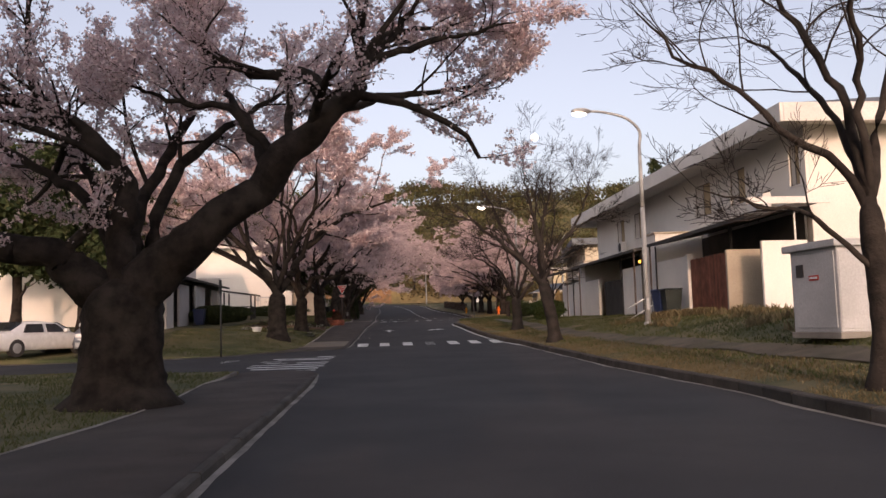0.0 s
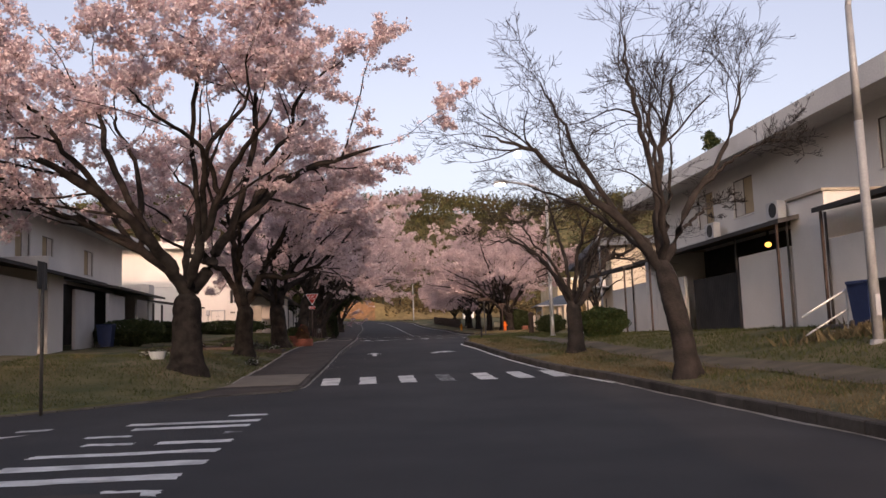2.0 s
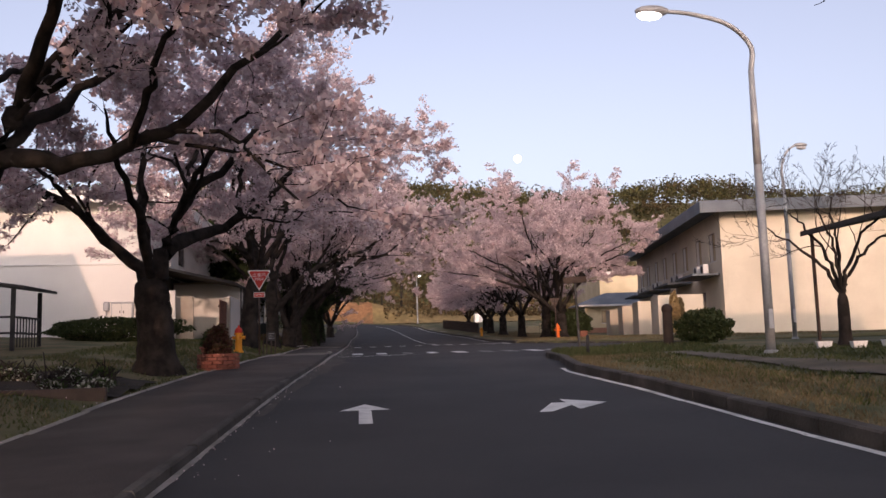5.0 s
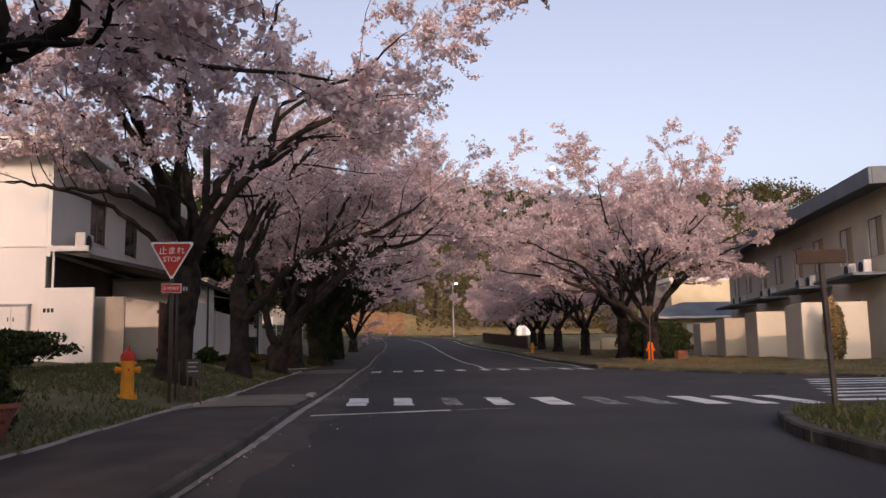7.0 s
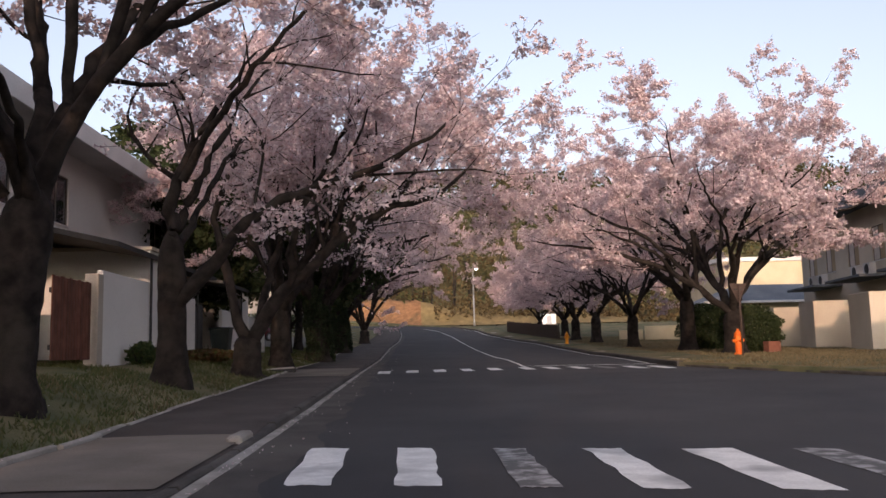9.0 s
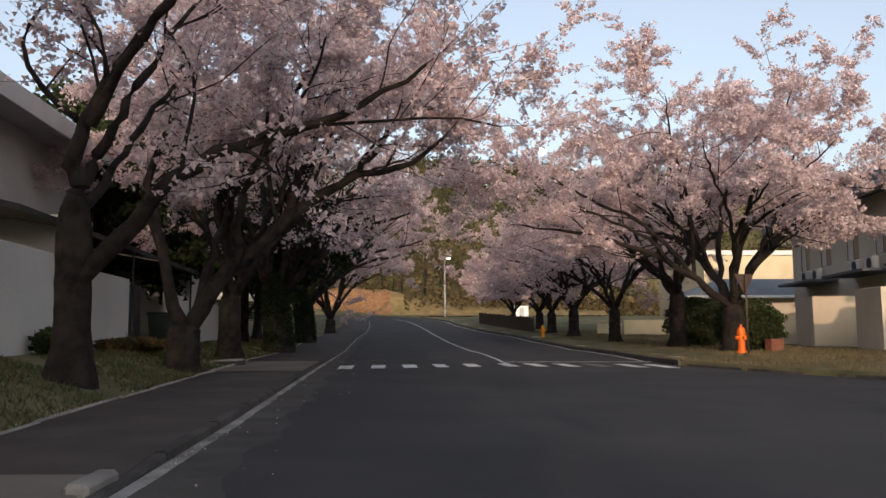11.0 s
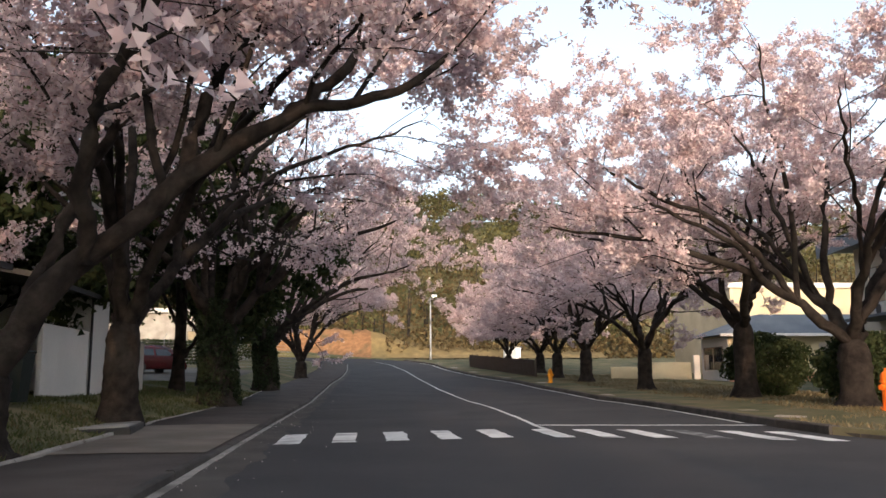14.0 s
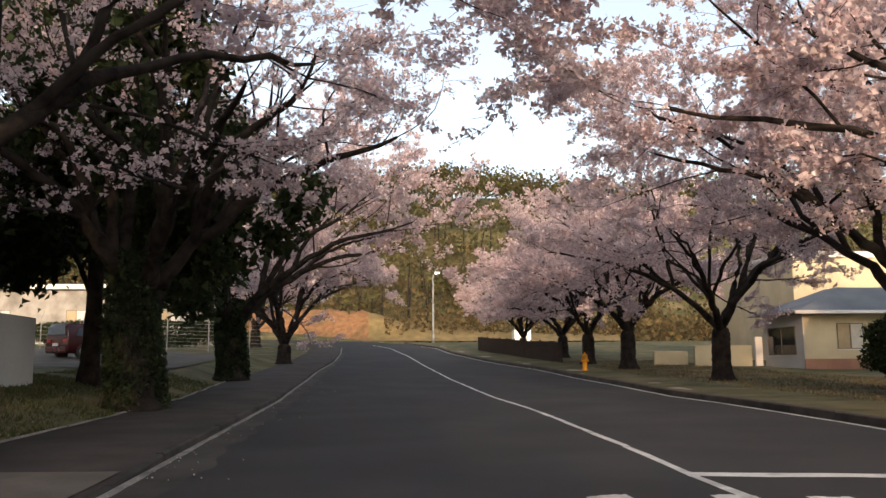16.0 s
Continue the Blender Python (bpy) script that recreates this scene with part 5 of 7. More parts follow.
# house D, past the junction; turned a little against the road
MD = pose(20.4, 81.6, 0, 0, 0, -9.0)
# cream tint puts the low sun's warmth into this house's stucco
SUN_STUCCO = mat("sun_tinted_stucco", (0.55, 0.48, 0.38), (0.64, 0.57, 0.46), 2.0, 40, 0.9, 0.25, stain=(0.45, 0.39, 0.31))
hD = thing("terraced_house", "two-storey terraced house with slate-blue eaves and lit yard walls", "house", MD)
zb = 2.2
WD = (1.2, 4.4, 8.0, 11.2, 14.6, 17.8, 21.2, 24.2)
VD = (0.6, 7.2, 13.8, 20.4)
skin("wall", hD, "x", 0, 27, 1.0, 8.9, 0, -1, [(v, v + 1.5, 6.2, 7.8) for v in WD] + [(v + 3.4, v + 4.6, 3.2, 4.6) for v in VD], SUN_STUCCO)
wall_box("wall", hD, .12, 10.2, 0, 27, 1.0, 8.9, SUN_STUCCO, "pale stucco walls")
rD = part("roof", box(B(), -1.2, 11.4, -1.1, 28, 8.85, 8.98), SLATE, hD)
part("fascia", box(B(), -1.32, -1.2, -1.2, 28.1, 8.6, 9.25, .01), SLATE, rD, "slate-blue metal fascia")
part("fascia", box(B(), -1.2, 11.4, -1.22, -1.1, 8.6, 9.25, .01), SLATE, rD)
for v in WD:
    window(hD, "x", v, v + 1.5, 6.2, 7.8, 0, -1, blind=True)
for i, v in enumerate(VD):
    part("canopy", box(B(), -1.5, 0, v, v + 4.6, 5.35, 5.47, .01), SLATE, hD, "thin grey porch canopy")
    wall_box("yard_wall", hD, -3.4, -.9, v + .4, v + .55, 1.4, 4.35, SUN_STUCCO)
    wall_box("yard_wall", hD, -3.4, -3.25, v + .55, v + 2.6, 1.4, 4.35, SUN_STUCCO)
    aircon(hD, -.45, v + 1.6, 5.48), aircon(hD, -.45, v + 3.2, 5.48)
    window(hD, "x", v + 3.4, v + 4.6, 3.2, 4.6, 0, -1, blind=False)

# house F, low and pale behind the right-hand cherries, and its yard walls
hF = thing("pale_house", "low pale yellow house with a grey hipped roof", "house")
YELLOW = mat("pale_yellow_render", (0.50, 0.42, 0.28), (0.60, 0.51, 0.35), 1.5, 35, 0.9, 0.25, stain=(0.42, 0.35, 0.24))
wall_box("wall", hF, 22.4, 34, 117.6, 121.4, 2.0, 5.4, YELLOW)
# grey sheet that colours this side as it lies in shade
part("side_render", box(B(), 22.36, 22.4, 117.62, 121.4, 2.0, 5.3), STUCCO_G, hF)
part("plinth", box(B(), 22.34, 34, 117.54, 117.6, 2.0, 3.25), mat("brick_red_render", (.28, .14, .10), (.36, .19, .13), 1, 30), hF)
wall_box("upper_wall", hF, 26.2, 38, 125.4, 136, 2.0, 9.0, YELLOW)
part("parapet", box(B(), 26.0, 38.2, 125.2, 136.2, 9.0, 9.35, .02), FASCIA, hF)
bm = B()
vs = [bm.verts.new(p) for p in ((21.7, 116.9, 5.4), (34.6, 116.9, 5.4), (34.6, 122.1, 5.4), (21.7, 122.1, 5.4), (25.0, 119, 6.7), (31, 119, 6.7), (31, 120.2, 6.7), (25.0, 120.2, 6.7))]
for q in ((0, 1, 5, 4), (1, 2, 6, 5), (2, 3, 7, 6), (3, 0, 4, 7), (4, 5, 6, 7), (0, 1, 2, 3)):
    bm.faces.new([vs[i] for i in q])
part("roof", bm, SLATE, hF)
part("fascia", box(B(), 21.62, 34.7, 116.82, 116.92, 5.3, 5.46, .01), FASCIA, hF)
window(hF, "x", 118.3, 121.0, 3.45, 4.8, 22.36, -1, blind=False, recess=0)
window(hF, "y", 24.0, 25.3, 3.7, 4.9, 117.6, -1, recess=0)
for a, b, y, z in ((18.7, 21.7, 121.5, 3.98), (21.87, 22.25, 121.45, 4.4), (17.2, 19.0, 123.2, 3.74)):
    gw = thing("garden_wall", "pale rendered garden wall" if b - a > .5 else "white painted wall pier", "wall", kind="structure")
    part("wall_panel", box(B(), a, b, y, y + .15, 2.3, z, .015), YELLOW if b - a > .5 else STUCCO, gw)


# ---------------------------------------------------------------- street lamps
def street_lamp(x, y, top, reach, label, lit=True, r=.085, big=1.0):
    z0 = h(x, y) - .1
    e = thing("street_lamp", label, "street lamp", pose(x, y, z0), group="street lamps")
    H = top - z0
    bm = B()
    cyl(bm, (0, 0, 0), (0, 0, H * .55), r * 1.15, r), cyl(bm, (0, 0, H * .55), (0, 0, H - 1.25), r, r * .7)
    part("pole", bm, METAL, e, smooth=True)
    part("base_plate", cyl(B(), (0, 0, 0), (0, 0, .16), r * 2.1, r * 1.6, 12), METAL, e)
    pts = resample([(0, 0, H - 1.25), (-.03 * reach / abs(reach), 0, H - .7), (reach * .2, 0, H - .22), (reach * .55, 0, H), (reach * .8, 0, H + .05)], 14)
    v, f = tubes(pts[None], np.linspace(r * .7, r * .5, 14)[None], 10)
    np_part("arm", v, f, METAL, e, smooth=True)
    s = 1 if reach > 0 else -1
    bm = B()
    bmesh.ops.create_uvsphere(bm, u_segments=16, v_segments=8, radius=1, matrix=Matrix.Translation((reach * .92, 0, H + .05)) @ Matrix.Diagonal((.38 * big, .17 * big, .12 * big, 1)))
    head = part("lamp_head", bm, METAL, e, smooth=True)
    bm = B()
    bmesh.ops.create_uvsphere(bm, u_segments=16, v_segments=8, radius=1, matrix=Matrix.Translation((reach * .95, 0, H - .04)) @ Matrix.Diagonal((.27 * big, .14 * big, .10 * big, 1)))
    part("lens", bm, glow("lamp_glow", (1.0, .93, .80), 7.0) if lit else GREYPAINT, head, "glowing warm-white lens" if lit else "unlit grey lens", smooth=True)
    part("door", box(B(), -.05, .05, -r * 1.22, -r * .9, .6, 1.0, .005), GREYPAINT, e)
    return e


street_lamp(9.7, 30.0, 8.85, -2.3, "tall grey curved-arm street lamp, lit, on the lawn bank")
street_lamp(9.0, 54.0, 8.75, -2.3, "tall grey curved-arm street lamp, lit, near the junction")
street_lamp(9.9, 172.5, 13.3, .5, "slim far street lamp at the bend", r=.11)
street_lamp(13.7, 61.8, 7.7, .7, "slim dark street lamp, unlit, in the side street", lit=False, r=.06, big=.6)
# ---------------------------------------------------------------- footpath in the right-hand verge
rows = []
for y in rows_y(4, 57, 0.5, ()):
    xs = 7.5 + 0.15 * math.sin(y * .13) + .06 * math.sin(y * 1.1), 8.3 + 0.15 * math.sin(y * .11 + 1) + .07 * math.sin(y * .9)
    rows.append([(x, y, h(x, y) + 0.03) for x in np.linspace(*xs, 4)])
sheet("footpath", rows, mat("trodden_soil", (0.085, 0.073, 0.055), (0.15, 0.125, 0.09), 0.7, 30, 0.95, 0.5, stain=(0.055, 0.055, 0.03)), "narrow worn path through the verge", "path")
# paler concrete crossings of the left footway
for y0, y1, o in ((65.1, 68.4, 0.0), (82.6, 88.8, 0.0), (35.6, 38.5, 0.0)):
    rows = []
    for y in np.linspace(y0, y1, 8):
        rows.append([(lr(y) - KW + (lo_(y) - lr(y) + KW) * f, y, gz(y) + 0.075 * float(flush(y)) + 0.018 + .012 * (1 - abs(2 * f - 1))) for f in np.linspace(0.02, .98, 5)])
    sheet("driveway", rows, mat("dusty_concrete", (0.15, 0.128, 0.105), (0.21, 0.182, 0.152), 0.9, 40, 0.95, 0.3, stain=(0.105, 0.09, 0.075)), "dusty concrete crossing of the footway", "driveway")
kb = thing("kerb_end", "short pale concrete kerb end block", "kerb", kind="structure")
part("block", box(B(), -.60, -.44, 67.7, 68.35, 1.5, 1.77, .03), CONCRETE, kb)


# ---------------------------------------------------------------- grass tufts, fallen petals
def tufts(seed, n, x0, x1, y0, y1, side, mat_, size, label, thr, sgn):
    rng = np.random.default_rng(seed)
    y = rng.uniform(y0, y1, n * 3)
    d = rng.uniform(x0, x1, n * 3)
    x = np.where(side < 0, lo_(y) - d, rr(y) + d)
    nz = np.sin(x * 1.2 + 1.9 * np.sin(y * .41) + .7 * np.sin(y * 1.3)) * np.sin(y * .53 + 1.7 * np.sin(x * .8 + .3 * y)) + .35 * np.sin(y * 1.9 + x * 2.3) + rng.normal(size=len(x)) * .25
    ok = (sgn * nz > thr) & ((lo_(y) > -30) if side < 0 else (rr(y) < 30))
    if side > 0:
        ok &= (np.abs(x - 7.9) > .34) | (y > 57)
        ok &= ~((y > 87) & (x < rr(y) + 2.0))
    x, y = x[ok][:n], y[ok][:n]
    m = len(x)
    z = land(x, y)
    a = rng.uniform(0, 2 * np.pi, m)
    s = size * rng.uniform(.5, 1.5, m)
    w = np.stack([np.cos(a), np.sin(a), 0 * a], 1) * (s * .22)[:, None]
    c = np.stack([x, y, z - .02], 1)
    tip = c + np.stack([rng.normal(size=m) * .5 * s, rng.normal(size=m) * .5 * s, s], 1)
    v = np.stack([c - w, c + w, tip], 1).reshape(-1, 3)
    tagged(np_part("grass", v, np.arange(3 * m).reshape(m, 3), mat_), label, "grass", kind="stuff")


STRAW = leafy("straw_grass", (0.15, 0.118, 0.064), (0.20, 0.158, 0.09), (0.11, 0.09, 0.045), 0.25)
tufts(91, 40000, .15, 2.2, 4, 57, 1, STRAW, .06, "dry straw-coloured grass tufts beside the kerb", -.55, 1)
tufts(92, 54000, .9, 10, 4, 57, 1, BLADES, .075, "short green grass tufts of the verge", -.35, -1)
tufts(98, 9000, 3.6, 6.6, 12, 34, 1, STRAW, .2, "heaps of long dry grass on the bank", .35, 1)
tufts(99, 6000, .15, 4.5, 57, 62, 1, BLADES, .09, "short green grass on the street corner", -2, 1)
tufts(100, 20000, 2.1, 9, 92, 130, 1, STRAW, .08, "dry grass under the far cherry trees", -.8, 1)
tufts(93, 48000, .05, 6, 4, 60, -1, BLADES, .06, "short green grass tufts of the lawn", -.5, 1)
tufts(94, 46000, .05, 5, 60, 112, -1, BLADES, .075, "rough green grass tufts under the cherry trees", -.6, 1)
tufts(95, 9000, .1, 5, 36, 112, -1, STRAW, .08, "dry grass among the lawn under the cherry trees", .35, 1)
tufts(96, 26000, .1, 9, 70, 92, 1, STRAW, .07, "dry grass of the verge before the lit yard walls", -.6, 1)
rng = np.random.default_rng(97)
n = 1600
y = rng.uniform(36, 120, n)
off = np.abs(rng.normal(size=n)) * rng.choice([.06, .1, .2, 1.2], n)
x = np.where(rng.random(n) < .6, lr(y) + .05 + off * .5, lo_(y) + .1 - off)
z = np.where(x > lr(y) - KW, gz(y) + .012, np.where(x > lo_(y), gz(y) + .1, land(x, y) + .03))
v, f = flakes(rng, np.stack([x, y, z], 1), .011, .85)
tagged(np_part("fallen_petals", v, f, BLOSSOM), "fallen pale petals along kerb and footway edge", "petals", kind="stuff")

# ---------------------------------------------------------------- shrubs, ivy


def shrub(name, x, y, rx, ry, hh, label, leaf=None, n=9000, size=.06, seed=1, group=""):
    rng = np.random.default_rng(seed)
    e = thing(name, label, "shrub", pose(x, y, h(x, y)), group=group)
    P = np.zeros((26, 5, 3))
    d = rng.normal(size=(26, 3))
    d[:, 2] = np.abs(d[:, 2]) + .5
    d /= np.linalg.norm(d, axis=1, keepdims=True)
    for j in range(5):
        P[:, j] = d * np.array([rx, ry, hh]) * .2 * j + rng.normal(size=(26, 3)) * .03 * j
    P[:, 0, 2] = -.05
    v, f = tubes(P, np.linspace(.025, .008, 5)[None] * np.ones((26, 1)), 4)
    tagged(np_part("stem_mass", v, f, BARK_G, e), kind="stuff")
    u = rng.normal(size=(n, 3))
    u /= np.linalg.norm(u, axis=1, keepdims=True)
    lump = 1 + .13 * np.sin(u[:, 0] * 5 + seed) * np.sin(u[:, 1] * 6 + 2) + .08 * np.sin(u[:, 2] * 9 + seed)
    C = u * (lump * rng.uniform(.72, 1.03, n))[:, None] * np.array([rx, ry, hh * .5])
    C[:, 2] += hh * .5
    v, f = flakes(rng, C, size)
    np_part("foliage", v, f, leaf or SHRUB, e)
    return e


shrub("shrub", 9.6, 47.8, .95, .9, 1.2, "rounded green shrub at the end of the verge", seed=3)
shrub("shrub", 15.6, 99.4, 1.45, 1.2, 2.2, "large clipped dark green shrub under the cherry trees", seed=4, n=14000, leaf=EVERGREEN)
shrub("shrub", 14.4, 91.6, 1.3, 1.2, 1.8, "dark clipped shrub behind a hydrant", seed=5, n=11000, leaf=EVERGREEN)
shrub("shrub", 10.6, 61.2, .8, .7, .95, "low dark shrub by the side street", seed=6, n=5000, leaf=EVERGREEN)
shrub("shrub", -10.4, 55.0, 1.6, .8, 1.2, "dark hedge in front of the terrace", seed=7, n=9000, leaf=EVERGREEN)
shrub("shrub", -10.2, 58.8, 1.5, .8, 1.1, "dark hedge in front of the terrace", seed=8, n=9000, leaf=EVERGREEN)
shrub("shrub", -8.2, 69.0, 2.4, .5, .9, "low hedge before a sunlit gable", seed=9, n=9000, leaf=EVERGREEN)
shrub("shrub", -4.6, 83.5, .9, .8, .34, "low reddish shrub at a tree's foot", seed=10, n=3000, leaf=leafy("reddish_leaves", (.06, .05, .02), (.12, .06, .03), (.05, .07, .02), .25))
shrub("shrub", -5.0, 79.3, .35, .3, .5, "small potted-looking plant by a yard wall", seed=12, n=900)
shrub("shrub", 17.5, 81.5, .28, .3, 2.3, "bundle of tall dry reeds beside a lit yard wall", seed=13, n=3500, leaf=leafy("dry_reeds", (.30, .21, .10), (.38, .27, .13), (.22, .15, .07), .25))
shrub("shrub", 18.0, 82.0, .25, .3, 2.1, "bundle of tall dry reeds beside a lit yard wall", seed=14, n=3000, leaf=STRAW)
SOIL = mat("dark_bed_soil", (.022, .017, .013), (.045, .035, .026), .4, 40, .97, .6)
sheet("flower_bed", [[(x, y, h(x, y) + .05 + .03 * math.sin(x * 7 + y * 5)) for x in np.linspace(-7.6, -3.05 - .04 * (y - 50), 14)] for y in np.linspace(50.0, 53.4, 12)], SOIL, "dark soil of a flower bed", "flower bed")
be = thing("bed_edging", "low weathered timber edging of a flower bed", "edging", kind="structure")
for x0, x1 in ((-7.6, -6.1), (-6.08, -4.6), (-4.58, -3.1)):
    zb = h((x0 + x1) / 2, 49.9)
    part("board", box(B(), x0, x1, 49.88, 49.98, zb - .1, zb + .13, .012), BROWNPOST, be)
PALE_FLOWERS = leafy("pale_flowers", (.62, .62, .58), (.05, .07, .03), (.035, .055, .02), .25)
rnd = random.Random(77)
for i in range(22):
    x, y = rnd.uniform(-7.3, -3.4), rnd.uniform(50.2, 53.0)
    k = rnd.uniform(.6, 1.15)
    shrub("garden_plant", x, y, .2 * k, .2 * k, .26 * k, "small white-flowered plant in a dark flower bed" if i % 2 else "small dark green plant in a flower bed", seed=200 + i, n=260, size=.032, leaf=PALE_FLOWERS if i % 2 else SHRUB, group="garden bed plants")
for i, (x, y) in enumerate(((-5.4, 43.0), (-6.4, 41.6), (-3.4, 42.8), (-4.9, 40.4), (-5.6, 39.9), (-6.6, 44.8))):
    shrub("garden_plant", x, y, .2, .2, .22, "low clump of white flowers on the lawn", seed=240 + i, n=300, size=.032, leaf=PALE_FLOWERS, group="lawn flowers")
# ivy on the thick trunks
for i, (x, y, r, hh) in enumerate(((-3.0, 99.0, .50, 3.4), (-3.2, 114.5, .5, 3.2))):
    rng = np.random.default_rng(130 + i)
    n = 9000
    a, zz = rng.uniform(0, 2 * np.pi, n), rng.uniform(0, 1, n) ** .9 * hh
    rad = r * (1 + .25 * np.exp(-zz * 2)) + rng.uniform(-.04, .10, n) + .1 * np.sin(a * 3 + zz * 2)
    e = thing("ivy", "dark ivy wrapped round an old cherry trunk", "ivy", pose(x, y, h(x, y)), group="ivy on the trunks")
    v, f = flakes(rng, np.stack([np.cos(a) * rad, np.sin(a) * rad, zz], 1), .06)
    np_part("leaf_mass", v, f, IVY, e)
    for j in range(5):
        t = np.linspace(0, 1, 9)
        b = j * 1.26 + .5 * np.sin(t * 4 + j)
        rr_ = r * (1.05 + .4 * np.exp(-t * 6))
        v, f = tubes(np.stack([np.cos(b) * rr_, np.sin(b) * rr_, -.1 + t * hh * .9], 1)[None], np.linspace(.03, .012, 9)[None], 5)
        np_part("vine", v, f, BARK_G, e, smooth=True)


# ---------------------------------------------------------------- street furniture
HYD_Y = mat("yellow_enamel", (0.62, 0.24, 0.012), (0.72, 0.31, 0.02), 0.4, 30, 0.5, 0.1, stain=(0.45, 0.17, 0.01))
HYD_O = mat("orange_enamel", (0.72, 0.13, 0.012), (0.80, 0.19, 0.02), 0.4, 30, 0.5, 0.1)
RED = mat("red_enamel", (0.42, 0.028, 0.02), (0.52, 0.045, 0.03), 0.4, 30, 0.5, 0.1)
WHITE = mat("white_enamel", (0.70, 0.70, 0.69), (0.80, 0.80, 0.78), 0.4, 30, 0.45, 0.05)


def hydrant(x, y, hh, body, cap, label):
    e = thing("fire_hydrant", label, "fire hydrant", pose(x, y, h(x, y) - .03, 0, 0, 20), group="fire hydrants")
    k = hh / .85
    bm = B()
    cyl(bm, (0, 0, 0), (0, 0, .07 * k), .15 * k, .15 * k, 14), cyl(bm, (0, 0, .07 * k), (0, 0, .58 * k), .105 * k, .10 * k, 14), cyl(bm, (0, 0, .56 * k), (0, 0, .61 * k), .135 * k, .135 * k, 14)
    part("barrel", bm, body, e, smooth=False)
    bm = B()
    bmesh.ops.create_uvsphere(bm, u_segments=14, v_segments=8, radius=.118 * k, matrix=Matrix.Translation((0, 0, .66 * k)) @ Matrix.Diagonal((1, 1, 1.05, 1)))
    cyl(bm, (0, 0, .74 * k), (0, 0, .84 * k), .035 * k, .03 * k, 6)
    part("bonnet", bm, cap, e, smooth=True)
    for dx, dy, r in ((.17, 0, .055), (-.17, 0, .055), (0, -.18, .07)):
        bm = B()
        cyl(bm, (0, 0, .47 * k), (dx * k, dy * k, .47 * k), r * .8 * k, r * .8 * k, 10), cyl(bm, (dx * .85 * k, dy * .85 * k, .47 * k), (dx * 1.12 * k, dy * 1.12 * k, .47 * k), r * k, r * k, 10)
        n = part("nozzle", bm, body, e)
        part("nozzle_cap", cyl(B(), (dx * 1.12 * k, dy * 1.12 * k, .47 * k), (dx * 1.25 * k, dy * 1.25 * k, .47 * k), .02 * k, .02 * k, 5), cap, n)
    for i in range(6):
        a = i * math.pi / 3
        part("bolt", cyl(B(), (.128 * k * math.cos(a), .128 * k * math.sin(a), .06 * k), (.128 * k * math.cos(a), .128 * k * math.sin(a), .095 * k), .015 * k, .015 * k, 6), body, e)
    return e


hydrant(-3.36, 65.4, .91, HYD_Y, RED, "yellow fire hydrant with a red cap beside the footway")
hydrant(12.55, 87.9, .92, HYD_O, HYD_O, "bright orange fire hydrant at a shrub")
hydrant(12.45, 119.4, .9, HYD_Y, HYD_Y, "yellow fire hydrant among the far cherries")


def lettering(text, size, mtx, material, parent, name="lettering"):
    cu = bpy.data.curves.new(name, "FONT")
    cu.body, cu.size, cu.extrude, cu.align_x, cu.align_y = text, size, 0.001, "CENTER", "CENTER"
    tmp = bpy.data.objects.new(name, cu)
    scene.collection.objects.link(tmp)
    me = bpy.data.meshes.new_from_object(tmp.evaluated_get(bpy.context.evaluated_depsgraph_get()))
    bpy.data.objects.remove(tmp)
    me.materials.clear()
    me.materials.append(material)
    ob = new(name, me)
    ob.parent = parent
    ob.matrix_local = mtx
    return ob


# stop sign: an inverted triangle that faces the oncoming lane
z0 = h(-2.72, 65.6) - .05
st = thing("stop_sign", "red inverted-triangle stop sign with white border on a post", "road sign", pose(-2.72, 65.6, z0, 0, 0, 3) @ Matrix.Scale(1.045, 4))
H = (4.51 - z0) / 1.045
part("post", cyl(B(), (0, .05, 0), (0, .05, H - .05), .032, .032, 10), BROWNPOST, st, smooth=True)


def tri_plate(s, y0, y1, top):
    bm = B()
    cx = [(-s / 2, top), (s / 2, top), (0, top - s * .88)]
    a = [bm.verts.new((x, y0, z)) for x, z in cx]
    b = [bm.verts.new((x, y1, z)) for x, z in cx]
    bm.faces.new(a), bm.faces.new(b[::-1])
    for i in range(3):
        bm.faces.new((a[i], a[(i + 1) % 3], b[(i + 1) % 3], b[i]))
    bmesh.ops.bevel(bm, geom=[e for e in bm.edges if abs(e.verts[0].co.y - e.verts[1].co.y) > 1e-5], offset=.03, segments=3, affect="EDGES")
    return bm


plate = part("sign_plate", tri_plate(.74, -.004, .004, H), WHITE, st, "white-edged plate")
part("red_field", tri_plate(.655, -.009, -.006, H - .028), RED, plate)
lettering("止まれ", .145, pose(0, -.012, H - .155, 90), WHITE, plate)
lettering("STOP", .12, pose(0, -.012, H - .295, 90), WHITE, plate)
pl = part("all_way_plate", box(B(), -.165, .165, -.004, .004, H - .86, H - .70, .003), WHITE, st, "small red plate with white lettering")
part("red_field", box(B(), -.153, .153, -.008, -.005, H - .849, H - .711, .003), RED, pl)
lettering("3-WAY", .082, pose(0, -.011, H - .782, 90), WHITE, pl)
tr = part("tree_guard", cyl(B(), (.35, .3, 0), (.35, .3, .75), .015, .015, 6), BROWNPOST, st)
for dx, dy in ((.48, .15), (.2, .5), (.1, .25)):
    part("guard_stake", cyl(B(), (dx, dy, -.05), (dx + .01, dy, .72), .015, .015, 6), BROWNPOST, tr)

